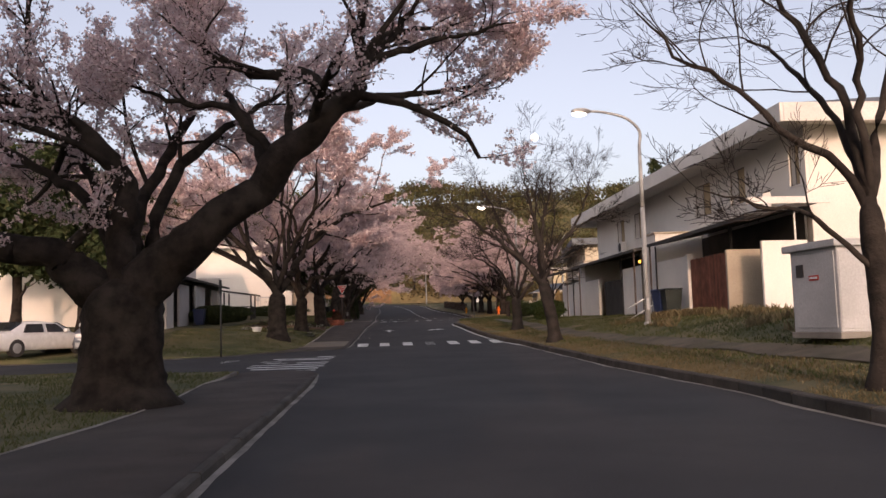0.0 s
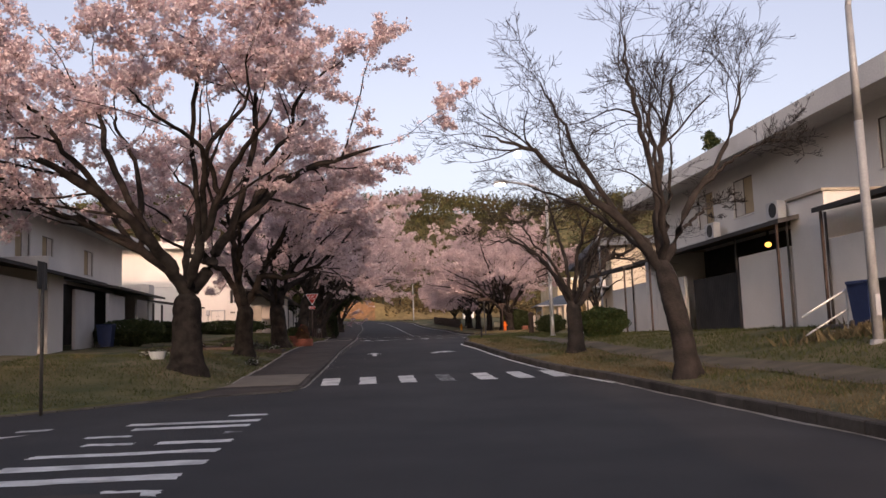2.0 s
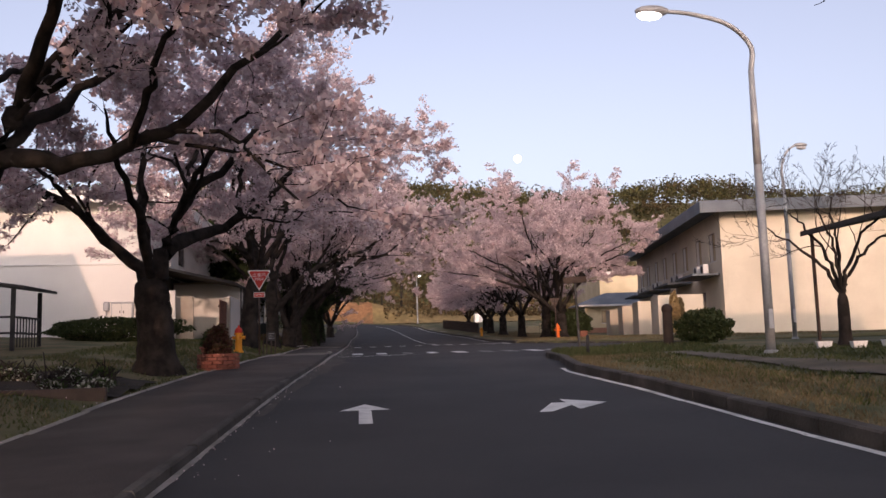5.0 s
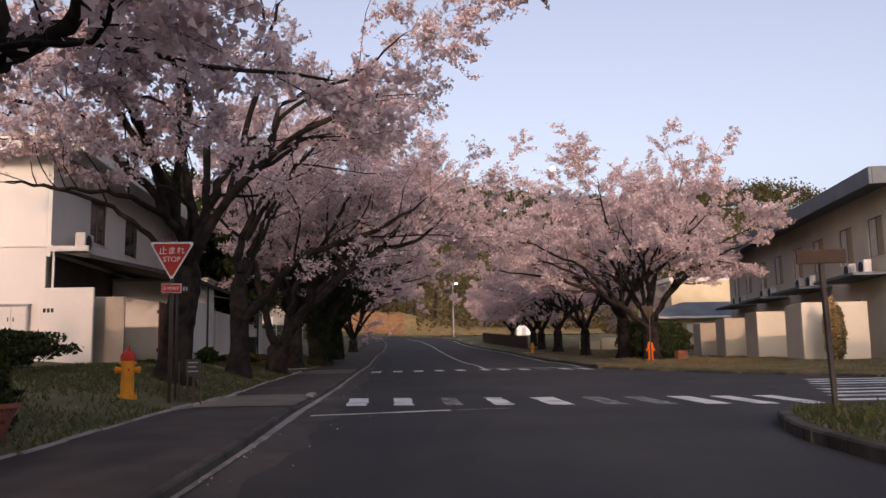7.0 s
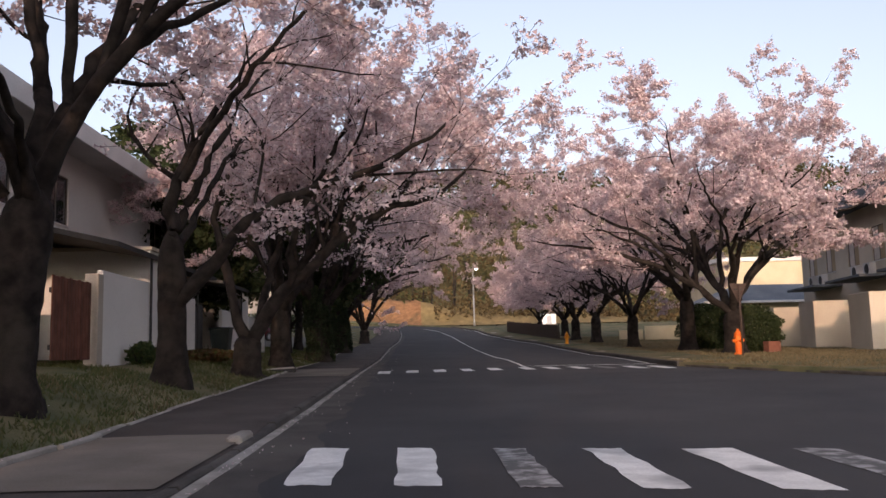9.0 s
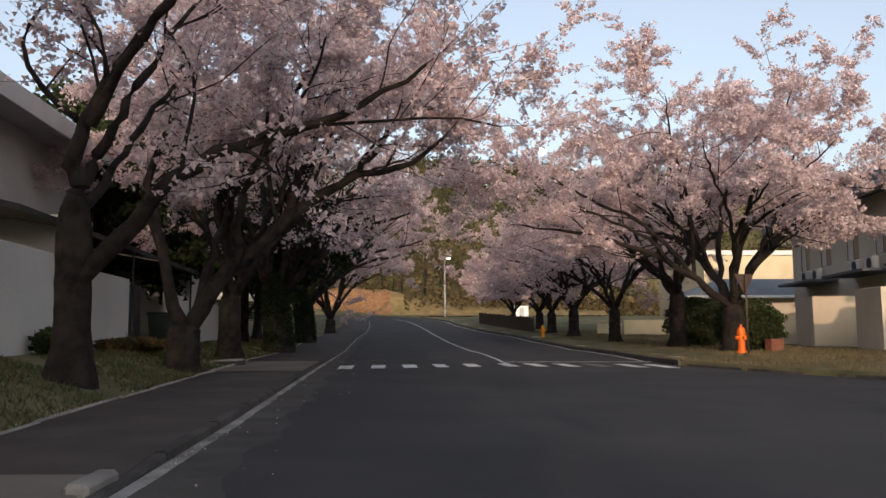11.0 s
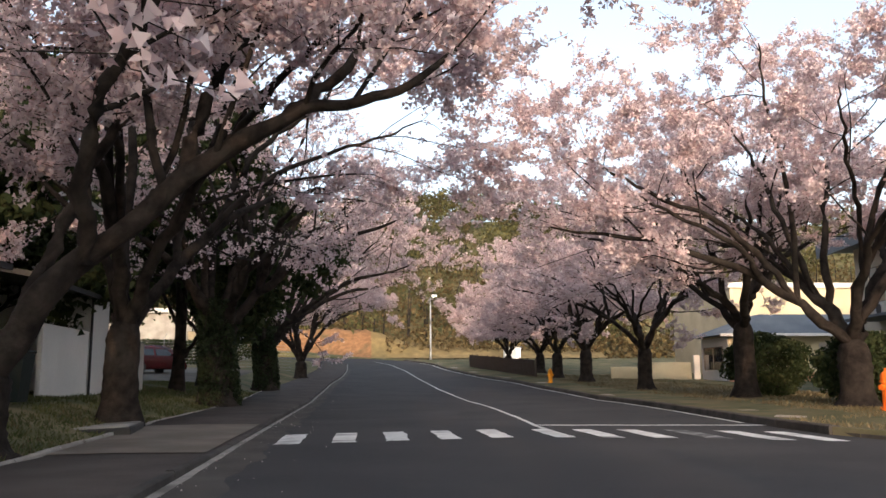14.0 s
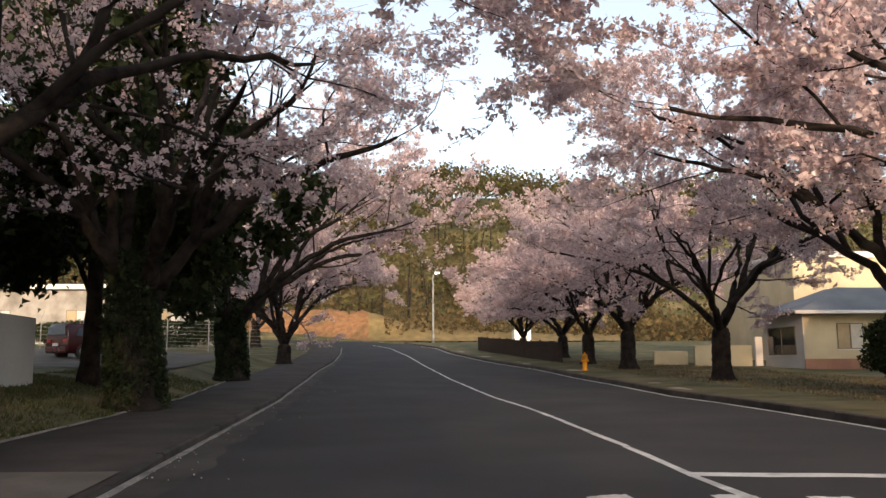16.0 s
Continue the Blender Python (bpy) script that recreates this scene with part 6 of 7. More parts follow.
# brown street-name board on a post
z0 = h(7.1, 62.05) - .05
e = thing("street_sign", "brown wooden street-name board on a dark square post", "road sign", pose(7.0, 61.75, z0, 0, -1.5))
BROWN = mat("brown_board", (.030, .018, .013), (.050, .030, .021), .3, 30, .7, .2)
part("post", box(B(), -.032, .032, -.032, .032, 0, 2.05, .005), DARK, e)
part("board", box(B(), -.36, .34, -.05, -.02, 1.97, 2.16, .008), BROWN, e)
part("bracket", cyl(B(), (0, 0, 2.05), (0, 0, 2.16), .02, .02, 6), METAL, e)

# small dark street-name plate and a low notice beside the stop sign
e = thing("street_name_sign", "small dark street-name plate with pale bars on a thin post", "road sign", pose(-2.78, 66.25, h(-2.78, 66.25) - .05, 0, 0, 4))
zt = 3.74 - h(-2.78, 66.25) + .05
part("post", cyl(B(), (0, .03, 0), (0, .03, zt), .02, .02, 8), DARK, e, smooth=True)
pl = part("plate", box(B(), -.22, .22, -.006, .006, zt - .075, zt + .075, .004), BROWN, e)
for i in range(8):
    part("letter_bar", box(B(), -.19 + i * .049, -.158 + i * .049, -.009, -.007, zt - .035, zt + .035), STUCCO_G, pl)
e = thing("notice_board", "low dark notice plate with pale lines on a stake", "sign", pose(-2.35, 65.75, h(-2.35, 65.75) - .05, 0, 0, 4))
zt = 2.32 - h(-2.35, 65.75) + .05
part("stake", box(B(), -.015, .015, 0, .03, 0, zt + .1), BROWNPOST, e)
pl = part("plate", box(B(), -.12, .12, -.012, -.002, zt - .15, zt + .15, .004), DARK, e)
for i in range(3):
    part("text_bar", box(B(), -.085, .085 - .03 * (i % 2), -.015, -.013, zt + .08 - i * .075, zt + .095 - i * .075), GREYPAINT, pl)

# dark post by the first side street
e = thing("sign_post", "tall dark painted post with a narrow plate seen edge-on", "road sign", pose(-5.6, 30.9, h(-5.6, 31.3) - .05))
part("post", cyl(B(), (0, 0, 0), (0, 0, 2.75), .032, .03, 10), DARK, e, smooth=True)
part("plate", box(B(), -.02, .0, -.22, .22, 2.25, 2.75, .005), DARK, e)

# grey cabinet in the verge
e = thing("utility_cabinet", "tall grey steel utility cabinet with a sloped lid on the verge", "cabinet", pose(9.35, 15.95, h(9.35, 15.95) - .12, 0, 0, 4))
part("plinth", box(B(), -.92, .92, -.82, .82, 0, .12, .01), CONCRETE, e)
part("body", box(B(), -.88, .88, -.78, .78, .12, 1.72, .012), GREYPAINT, e)
bm = B()
box(bm, -1.0, 1.0, -.9, .9, 1.72, 1.86, .015)
lid = part("lid", bm, GREYPAINT, e, "slightly overhanging pale lid")
for i, a in enumerate((-.86, .01)):
    d = part("door", box(B(), a, a + .85, -.8, -.782, .18, 1.66, .006), GREYPAINT, e)
    part("handle", cyl(B(), (a + (.78 if i == 0 else .07), -.82, .85), (a + (.78 if i == 0 else .07), -.82, 1.0), .012, .012, 6), DARK, d)
d = part("side_panel", box(B(), -.9, -.882, -.7, .7, .2, 1.64, .006), GREYPAINT, e)
part("vent", box(B(), -.915, -.902, .3, .55, 1.2, 1.45), DARK, d)
part("label_plate", box(B(), -.912, -.902, -.2, .12, 1.12, 1.22), RED, d, "small red-lettered notice")
part("label_bar", box(B(), -.916, -.913, -.17, .09, 1.15, 1.19), WHITE, d)

# bollard on the street corner, and the back of a stop sign that faces the other way
e = thing("bollard", "short dark steel bollard on the grass corner", "bollard", pose(6.2, 57.9, h(6.2, 57.9) - .03))
part("post", cyl(B(), (0, 0, 0), (0, 0, .5), .045, .04, 10), DARK, e, smooth=True)
part("cap", cyl(B(), (0, 0, .5), (0, 0, .54), .05, .02, 10), DARK, e)
zb_ = h(12.1, 86.5) - .05
e = thing("stop_sign", "dark back of an inverted-triangle road sign on a post", "road sign", pose(12.1, 86.5, zb_, 0, 0, 200))
part("post", cyl(B(), (0, .05, 0), (0, .05, 4.5 - zb_), .032, .032, 10), BROWNPOST, e, smooth=True)
plate = part("sign_plate", tri_plate(.74, -.004, .004, 4.52 - zb_), BROWNPOST, e)
part("red_field", tri_plate(.655, -.009, -.006, 4.49 - zb_), RED, plate)
part("bracket", box(B(), -.16, .16, .006, .03, 4.3 - zb_, 4.34 - zb_), DARK, plate)

# planter box at the cherry's foot and a kettle barbecue by a yard wall
e = thing("planter_box", "small brick-red planter box at a tree's foot", "planter", pose(14.75, 90.3, h(14.75, 90.3) - .02, 0, 0, 12))
part("box_wall", box(B(), -.26, .26, -.18, .18, 0, .42, .02), REDWOOD, e)
part("soil", box(B(), -.22, .22, -.14, .14, .42, .43), BARK, e)
e = thing("kettle_barbecue", "round black kettle barbecue beside a yard wall", "barbecue", pose(22.5, 105.5, h(22.5, 105.5) - .02))
bm = B()
bmesh.ops.create_uvsphere(bm, u_segments=16, v_segments=10, radius=.32, matrix=Matrix.Translation((0, 0, .68)) @ Matrix.Diagonal((1, 1, .85, 1)))
part("kettle", bm, DARK, e, smooth=True)
for k in range(3):
    a = k * 2.094
    part("leg", cyl(B(), (.34 * math.cos(a), .34 * math.sin(a), 0), (.2 * math.cos(a), .2 * math.sin(a), .5), .014, .014, 6), METAL, e)
part("lid_handle", cyl(B(), (-.08, 0, .97), (.08, 0, .97), .016, .016, 6), DARK, e)

# small white hut far behind the slatted fence
e = thing("garden_hut", "small white hut glimpsed between far trunks", "hut", pose(21.0, 179.5, h(21, 179.5) - .1))
part("wall", box(B(), -1.0, 1.0, -.8, .8, 0, 1.75, .02), WHITE, e)
part("roof", box(B(), -1.15, 1.15, -.95, .95, 1.75, 1.87, .02), SLATE, e)
part("door", box(B(), -.3, .35, -.83, -.805, .05, 1.5, .01), GREYPAINT, e)

# lifted concrete slab of a drain beside the footway
e = thing("drain_slab", "cracked grey concrete drain slab with a dark rim", "drain cover", pose(-3.05, 87.2, float(gz(87.2)) + .10, 0, -2.5, 8))
part("rim", box(B(), -.75, .55, -1.1, 1.1, -.12, .045, .02), DARK, e)
part("slab", box(B(), -.7, .5, -1.04, -.02, 0, .075, .015), CONCRETE, e)
part("slab", box(B(), -.7, .5, .0, 1.04, 0, .068, .015), CONCRETE, e)

# steps with two white rails up to house A
e = thing("garden_steps", "concrete garden steps with a white pipe handrail", "steps")
for i in range(4):
    part("step", box(B(), 9.9 + i * .36, 9.9 + (i + 1) * .36 + .03, 32.95, 34.2, .7, 1.05 + i * .14, .012), CONCRETE, e)
r = part("handrail", cyl(B(), (9.78, 32.85, 1.65), (10.9, 32.85, 2.25), .024, .024, 8), WHITE, e, smooth=True)
part("lower_rail", cyl(B(), (9.8, 32.85, 1.21), (10.9, 32.85, 1.82), .02, .02, 8), WHITE, r, smooth=True)
part("rail_post", cyl(B(), (10.85, 32.85, .9), (10.85, 32.85, 2.22), .022, .022, 8), WHITE, r)


def wheelie_bin(x, y, material, label, rot=0):
    e = thing("wheeled_bin", label, "bin", pose(x, y, h(x, y), 0, 0, rot), group="wheeled bins")
    bm = B()
    vs = [[bm.verts.new((sx * a, sy * b, z)) for sx, sy in ((-1, -1), (1, -1), (1, 1), (-1, 1))] for a, b, z in ((.24, .25, .06), (.30, .33, .98))]
    for i in range(4):
        bm.faces.new((vs[0][i], vs[0][(i + 1) % 4], vs[1][(i + 1) % 4], vs[1][i]))
    bm.faces.new(vs[0][::-1]), bm.faces.new(vs[1])
    part("body", bm, material, e)
    part("lid", box(B(), -.32, .32, -.36, .36, .985, 1.04, .02), material, e)
    for s in (-1, 1):
        part("wheel", cyl(B(), (s * .22, .27, .1), (s * .28, .27, .1), .1, .1, 14), DARK, e)
    part("handle", cyl(B(), (-.25, .38, .98), (.25, .38, .98), .018, .018, 6), material, e)
    return e


BLUEP = mat("navy_plastic", (.012, .024, .075), (.018, .034, .10), .4, 30, .5, .05)
GREENP = mat("dark_green_plastic", (.006, .012, .012), (.010, .018, .017), .4, 30, .5, .05)
wheelie_bin(11.2, 31.7, GREENP, "dark green wheeled bin against a white yard wall", 90)
wheelie_bin(11.1, 32.37, BLUEP, "navy blue wheeled bin beside garden steps", 100)
wheelie_bin(-11.0, 53.5, BLUEP, "navy blue wheeled bin beside a hedge", 90)
wheelie_bin(-5.1, 88.0, GREENP, "dark green wheeled bin in a shaded yard entry", 90)

# white flower troughs round the small tree
for i, (x, y) in enumerate(((10.5, 54.6), (11.1, 54.3), (11.75, 54.2), (12.4, 54.4), (13.0, 54.8))):
    e = thing("flower_trough", "white weathered flower trough on the grass", "planter", pose(x, y, h(x, y) - .01, 0, 0, 8 * i - 15), group="white troughs")
    bm = B()
    vs = [[bm.verts.new((sx * a, sy * b, z)) for sx, sy in ((-1, -1), (1, -1), (1, 1), (-1, 1))] for a, b, z in ((.12, .07, 0), (.155, .095, .17))]
    for k in range(4):
        bm.faces.new((vs[0][k], vs[0][(k + 1) % 4], vs[1][(k + 1) % 4], vs[1][k]))
    bm.faces.new(vs[0][::-1]), bm.faces.new(vs[1])
    part("trough", bm, WHITE, e)
    part("soil", box(B(), -.135, .135, -.075, .075, .172, .18), BARK, e)
e = thing("basket_planter", "small white basket planter at a tree's foot", "planter", pose(-5.5, 39.2, h(-5.5, 39.2)))
part("bowl", cyl(B(), (0, 0, 0), (0, 0, .22), .17, .24, 14), WHITE, e)
part("soil", cyl(B(), (0, 0, .2), (0, 0, .225), .22, .22, 14), BARK, e)

# brick-edged planter with a leafy plant by the left footway
BRICK = mat("red_brick", (.16, .055, .04), (.24, .09, .065), .3, 35, .9, .4, each=.25)
pl = thing("brick_planter", "round brick planter with a bronze-leaved plant", "planter", pose(-2.75, 57.6, h(-2.75, 57.6) - .04))
part("planter_core", cyl(B(), (0, 0, 0), (0, 0, .36), .40, .40, 16), BARK, pl)
bme = bpy.data.meshes.new("brick")
bm = box(B(), -.1, .1, -.05, .05, 0, .075, .008)
bm.to_mesh(bme)
bm.free()
bme.materials.append(BRICK)
for lv in range(5):
    for i in range(13):
        a = (i + .5 * (lv % 2)) * 2 * math.pi / 13
        o = new("brick", bme)
        o.parent = pl
        o.matrix_local = pose(.43 * math.cos(a), .43 * math.sin(a), lv * .083, 0, 0, math.degrees(a) + 90)
shrub("potted_plant", -2.75, 57.6, .3, .3, 1.0, "bronze-leaved bushy plant growing in a brick planter", seed=31, n=1800, size=.05, leaf=leafy("bronze_leaves", (.05, .025, .02), (.09, .04, .03), (.06, .05, .02), .2))
pot = thing("flower_pot", "wide terracotta pot on the lawn", "planter", pose(-3.3, 60.2, h(-3.3, 60.2)))
part("bowl", cyl(B(), (0, 0, 0), (0, 0, .34), .22, .33, 18), BRICK, pot)
part("rim", cyl(B(), (0, 0, .34), (0, 0, .39), .36, .36, 18), BRICK, pot)
shrub("potted_plant", -3.3, 60.2, .3, .3, .85, "dark leafy plant in a terracotta pot", seed=32, n=1500, size=.05, leaf=EVERGREEN)

# meter box, cable and number bars on house E's gable
mb = thing("meter_box", "pale double-door meter box with a grey frame on a sunlit gable", "meter box", pose(-9.85, 75.88, 3.36))
part("case", box(B(), -.46, .46, -.10, .12, 0, .80, .01), GREYPAINT, mb)
part("hood", box(B(), -.50, .50, -.16, .12, .803, .84, .01), GREYPAINT, mb)
for a in (-.42, .01):
    d = part("door", box(B(), a, a + .41, -.118, -.102, .05, .75, .004), STUCCO, mb, "pale painted door")
    part("latch", box(B(), a + (.33 if a < 0 else .05), a + (.36 if a < 0 else .08), -.128, -.1185, .33, .45), DARK, d)
part("round_meter", box(B(), -.82, -.56, -.08, .12, .45, .86, .05), GREYPAINT, mb)
part("conduit", box(B(), -.71, -.67, -.01, .04, -.05, .447), METAL, mb)
part("conduit", box(B(), -.665, -.462, -.01, .03, -.05, -.01), METAL, mb)
for xx in (-.25, -.1, .1):
    part("conduit", cyl(B(), (xx, .03, 0), (xx, .03, -.8), .02, .02, 6), METAL, mb)
nb = thing("number_bars", "dark bars of a house number on a yard wall", "sign", pose(-8.82, 75.84, 4.0))
for i in range(3):
    part("bar", box(B(), -.16 + i * .11, -.09 + i * .11, -.006, .012, -.06, .06), DARK, nb)

# brown carved stump-like post in the right verge
e = thing("wooden_post", "short thick brown wooden post with a rounded top", "post", pose(9.4, 60.9, h(9.4, 60.9)))
part("shaft", cyl(B(), (0, 0, -.05), (0, 0, .95), .15, .13, 12), BROWN, e)
bm = B()
bmesh.ops.create_uvsphere(bm, u_segments=14, v_segments=8, radius=.16, matrix=Matrix.Translation((0, 0, 1.02)))
part("cap", bm, BROWN, e, smooth=True)

# porch lamp under house A's canopy
e = thing("porch_lamp", "small lit amber porch lamp under a dark canopy", "lamp", pose(12.6, 39.7, 4.0))
part("bracket", box(B(), -.03, .03, -.03, .03, .08, .42), DARK, e)
bm = B()
bmesh.ops.create_uvsphere(bm, u_segments=12, v_segments=8, radius=.10, matrix=Matrix.Diagonal((1, 1, .8, 1)))
part("globe", bm, glow("amber_glow", (1.0, .50, .08), 1.7), e, "glowing amber globe", smooth=True)

# timber pergola with railing beside house B's end
pg = thing("pergola", "small dark timber pergola with a railing and lean-to roof", "pergola", pose(-10.0, 63.0, h(-10, 63.0) - .05))
for xx in (-1.0, .9):
    for yy in (-1.0, 1.0):
        part("post", box(B(), xx - .05, xx + .05, yy - .05, yy + .05, 0, 2.0 - .25 * (xx > 0)), DARK, pg)
bm = B()
vs = [bm.verts.new(p) for p in ((-1.3, -1.3, 2.12), (1.3, -1.3, 1.72), (1.3, 1.3, 1.72), (-1.3, 1.3, 2.12), (-1.3, -1.3, 2.2), (1.3, -1.3, 1.8), (1.3, 1.3, 1.8), (-1.3, 1.3, 2.2))]
for q in ((0, 1, 2, 3), (4, 5, 6, 7), (0, 1, 5, 4), (1, 2, 6, 5), (2, 3, 7, 6), (3, 0, 4, 7)):
    bm.faces.new([vs[i] for i in q])
part("roof", bm, DARK, pg)
for z in (.5, .95):
    part("rail", box(B(), .87, .93, -1, 1, z - .03, z + .03), DARK, pg)
    part("rail", box(B(), -1, .9, -1.03, -.97, z - .03, z + .03), DARK, pg)
for i in range(9):
    part("baluster", box(B(), .885, .915, -.9 + i * .22, -.87 + i * .22, .1, .95), DARK, pg)

# slatted fence at the far bend
fe = thing("slat_fence", "dark brown slatted fence along the far footway", "fence")
slat = bpy.data.meshes.new("slat")
bm = box(B(), -.015, .015, -.09, .09, 0, 1.15, .004)
bm.to_mesh(slat)
bm.free()
slat.materials.append(BROWN)
for i in range(105):
    y = 128 + i * .22
    x = 13.3 - (y - 128) * .065
    o = new("slat", slat)
    o.parent = fe
    o.matrix_local = pose(x, y, h(x, y) - .03)
for y in np.arange(128, 151, 2.2):
    x = 13.36 - (y - 128) * .065
    part("post", box(B(), x, x + .09, y - .045, y + .045, h(x, y) - .1, h(x, y) + 1.2), BROWNPOST, fe)

# wire fence with bent-top posts and the lit block behind the left-hand trees
wf = thing("wire_fence", "galvanised wire fence with cranked posts", "fence")
for i, x in enumerate(np.arange(-26, -3.4, 2.6)):
    zz = h(x, 136)
    p = part("post", cyl(B(), (x, 136, zz - .1), (x, 136, zz + 2.0), .03, .03, 8), METAL, wf)
    part("crank", cyl(B(), (x, 136, zz + 2.0), (x + .22, 135.8, zz + 2.35), .025, .025, 6), METAL, p)
for k in range(9):
    z1, z2 = h(-26, 136) + .2 + k * .23, h(-3.6, 136) + .2 + k * .23
    part("wire", cyl(B(), (-26, 136, z1), (-3.6, 136, z2), .008, .008, 4), METAL, wf)
lb = thing("far_house", "weathered grey house block behind the wire fence", "house")
wall_box("wall", lb, -38, -10.2, 152, 162, 3, 9.5, CONCRETE)
shrub("hedge", -13.5, 138.2, 7.5, .7, 1.9, "dark clipped hedge behind the wire fence", seed=41, n=12000, size=.1, leaf=EVERGREEN)
part("roof", box(B(), -38.6, -9.6, 151.4, 162.6, 9.5, 9.9, .02), FASCIA, lb)
for xx in (-34, -28, -22, -14.5):
    window(lb, "y", xx, xx + 1.6, 6.4, 7.8, 152, -1, recess=0)
lp = []
for y in np.linspace(112, 133, 12):
    lp.append([(x, y, h(x, y) + .05) for x in np.linspace(-30, -5.5, 10)])
sheet("parking_ground", lp, mat("dusty_asphalt", (.075, .068, .058), (.12, .108, .09), 1.2, 40, .95, .3, stain=(.06, .058, .045)), "grey dusty parking ground behind the trees", "ground")


# ---------------------------------------------------------------- parked cars
def car(x, y, rot, paint, label, L=4.4, W=1.7, Hh=1.45, van=False, z=None):
    e = thing("parked_car", label, "car", pose(x, y, (h(x, y) if z is None else z) + .01, 0, 0, rot), group="parked cars")
    # side outline: (along, low edge, roof) stations, swept across the width with a tumblehome
    if van:
        st = [(-.5, .62, .95), (-.49, .95, 1.0), (-.46, 1.55 / 1.45 * .98, .88), (-.30, 1.06, .86), (.05, 1.08, .86), (.22, 1.0, .88), (.36, .66, .96), (.47, .55, .94), (.5, .42, .9)]
    else:
        st = [(-.5, .55, .88), (-.47, .66, .95), (-.36, .70, .97), (-.20, .97, .80), (-.02, 1.0, .80), (.12, .94, .82), (.26, .66, .97), (.42, .60, .95), (.5, .45, .86)]
    sec = []
    bm = B()
    for u, t, w in st:
        zt = t * Hh
        zm = min(zt - .02, .62 * Hh)
        hw = W / 2
        r = [(-hw * .93, .22), (-hw, .40), (-hw * (1.0 if zm < zt - .1 else w), zm), (-hw * w * .9, zt - .03), (0, zt), (hw * w * .9, zt - .03), (hw * (1.0 if zm < zt - .1 else w), zm), (hw, .40), (hw * .93, .22)]
        sec.append([bm.verts.new((u * L, a, b)) for a, b in r])
    for a, b in zip(sec, sec[1:]):
        for i in range(8):
            bm.faces.new((a[i], a[i + 1], b[i + 1], b[i]))
        bm.faces.new((a[8], a[0], b[0], b[8]))
    bm.faces.new(sec[0][::-1]), bm.faces.new(sec[-1])
    bmesh.ops.subdivide_edges(bm, edges=bm.edges[:], cuts=1, use_grid_fill=True, smooth=.12)
    body = part("body", bm, paint, e, smooth=True)
    hw = W / 2
    u0, u1 = (-.40, .24) if van else (-.25, .18)
    for s in (-1, 1):
        for a, b in ((u0, (u0 + u1) / 2 - .02), ((u0 + u1) / 2 + .02, u1)):
            bm = B()
            q = [(a * L, .66), (b * L, .66), (b * L - (.10 * L if b == u1 else 0), .90), (a * L + (.05 * L if a == u0 else 0), .90)]
            f1 = [bm.verts.new((p, s * (hw * (1.005 if k == .66 else .87)), k * Hh)) for p, k in q]
            f2 = [bm.verts.new((p, s * (hw * (.96 if k == .66 else .82)), k * Hh)) for p, k in q]
            bm.faces.new(f1), bm.faces.new(f2[::-1])
            for i in range(4):
                bm.faces.new((f1[i], f1[(i + 1) % 4], f2[(i + 1) % 4], f2[i]))
            part("side_window", bm, GLASS, body)
        for u in (-.31, .32):
            wv = part("wheel", cyl(B(), (u * L, s * (hw - .19), .31), (u * L, s * (hw + .005), .31), .31, .31, 22), DARK, e)
            part("rim", cyl(B(), (u * L, s * (hw + .0), .31), (u * L, s * (hw + .015), .31), .19, .17, 14), METAL, wv)
        part("mirror", box(B(), (u1 - .02) * L - .07, (u1 - .02) * L + .07, *sorted((s * hw * .96, s * (hw + .16))), .66 * Hh, .66 * Hh + .13, .02), paint, body)
        part("headlight", box(B(), .445 * L, .503 * L, *sorted((s * hw * .5, s * hw * .9)), .40 * Hh, .49 * Hh, .02), WHITE, body)
        part("tail_light", box(B(), -.505 * L, -.47 * L, *sorted((s * hw * .55, s * hw * .90)), .47 * Hh, .57 * Hh, .02), RED, body)
    for u, v, k0, k1 in (((.352, .232, .69, .96) if van else (.252, .132, .69, .915)), ((-.503, -.49, .68, .94) if van else (-.352, -.215, .725, .95))):
        bm = B()
        q = [(u * L, -hw * .82, k0 * Hh), (u * L, hw * .82, k0 * Hh), (v * L, hw * .66, k1 * Hh), (v * L, -hw * .66, k1 * Hh)]
        o = .03 if u > 0 else -.03
        f1 = [bm.verts.new((a + o, b, c + .03)) for a, b, c in q]
        f2 = [bm.verts.new((a - o, b, c - .02)) for a, b, c in q]
        bm.faces.new(f1), bm.faces.new(f2[::-1])
        for i in range(4):
            bm.faces.new((f1[i], f1[(i + 1) % 4], f2[(i + 1) % 4], f2[i]))
        part("windscreen" if u > 0 else "rear_window", bm, GLASS, body)
    part("grille", box(B(), .5 * L, .508 * L, -hw * .45, hw * .45, .36 * Hh, .42 * Hh, .01), DARK, body)
    part("front_bumper", box(B(), .475 * L, .51 * L, -hw * .9, hw * .9, .24, .46, .03), paint, body)
    part("rear_bumper", box(B(), -.515 * L, -.475 * L, -hw * .9, hw * .9, .26, .52, .03), paint, body)
    part("plate_bar", box(B(), -.52 * L, -.516 * L, -.2, .2, .55, .68), STUCCO_G, body)
    return e


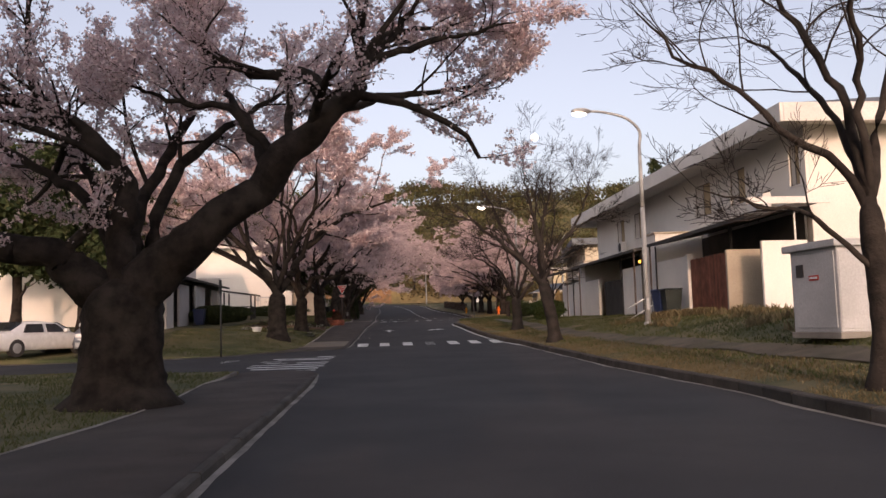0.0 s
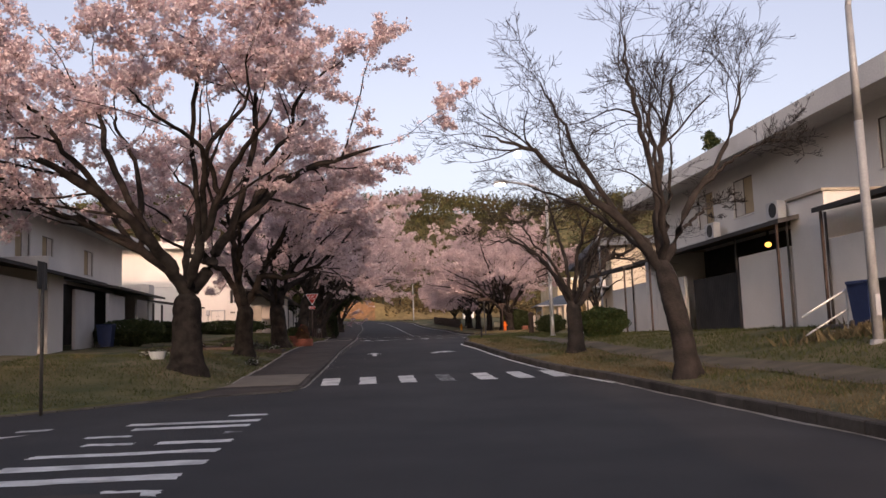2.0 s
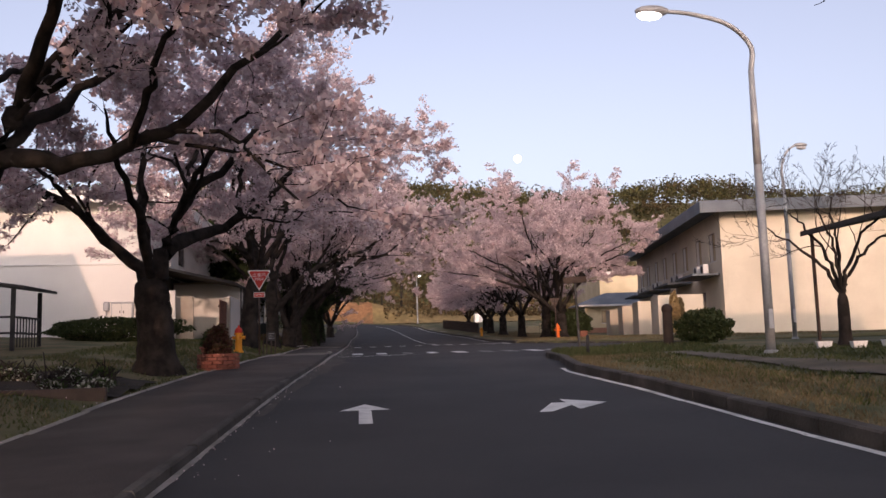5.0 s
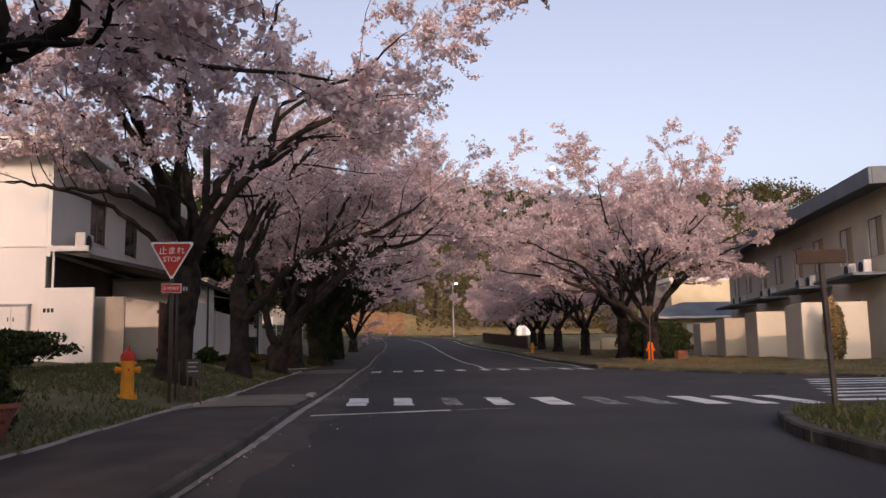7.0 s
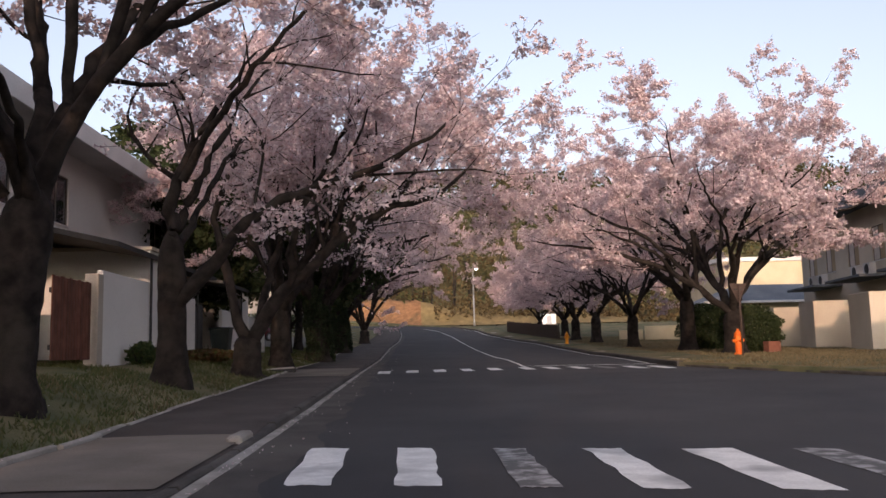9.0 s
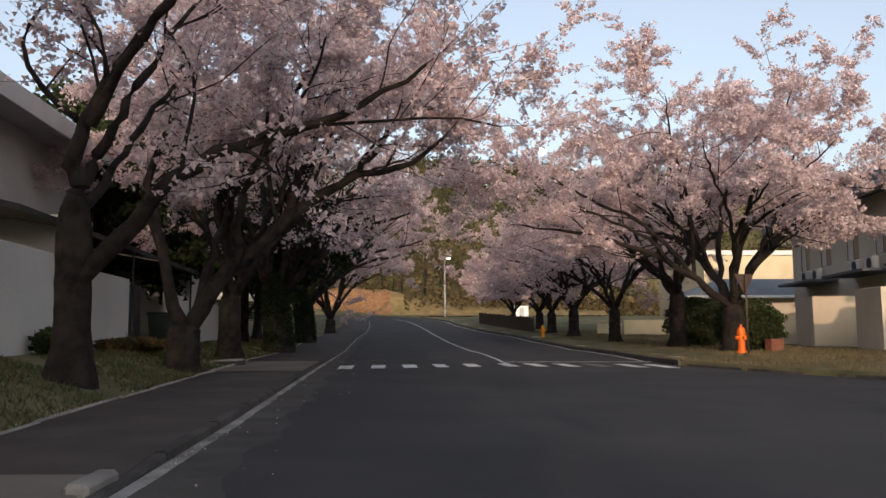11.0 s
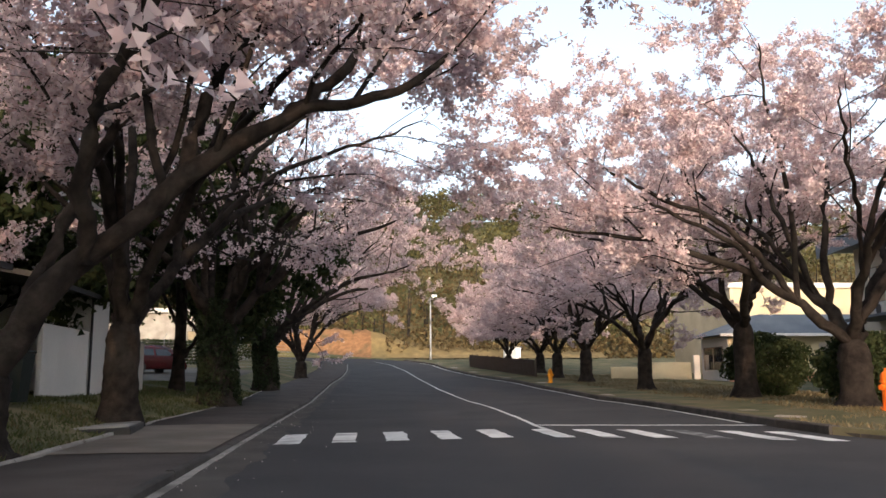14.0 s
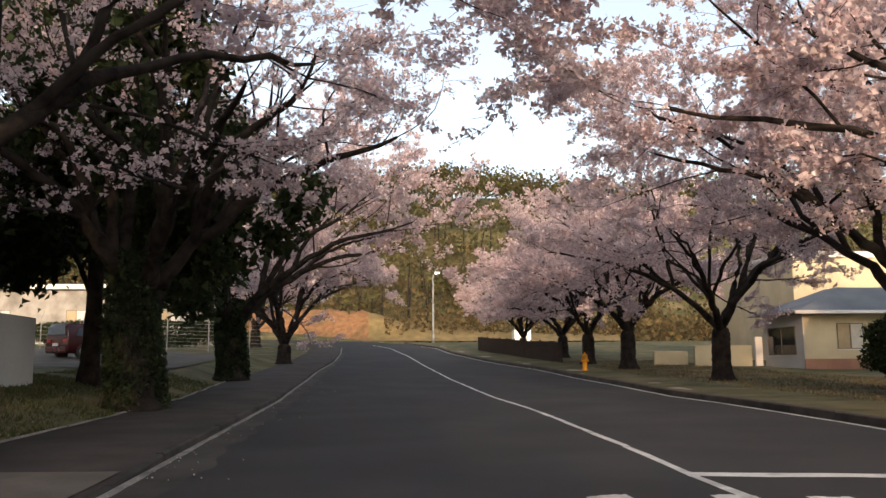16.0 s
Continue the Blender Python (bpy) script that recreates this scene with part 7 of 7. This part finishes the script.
WHITECAR = mat("white_car_paint", (.72, .72, .72), (.78, .78, .78), 2, 5, .25, 0, spec=.5)
SILVER = mat("silver_car_paint", (.17, .175, .19), (.20, .205, .22), 2, 5, .3, 0, metal=.4, spec=.5)
REDCAR = mat("red_car_paint", (.055, .006, .007), (.075, .009, .010), 2, 5, .25, 0, spec=.5)
car(-12.7, 32.4, 62, WHITECAR, "white sports saloon parked by the side street", 4.4, 1.75, 1.28)
car(-9.85, 32.9, -90, SILVER, "silver people carrier parked beside the side street", 4.3, 1.7, 1.52, van=True)
car(-10.5, 121.5, 52, REDCAR, "dark red hatchback parked behind the trees", 4.0, 1.68, 1.5, van=True)
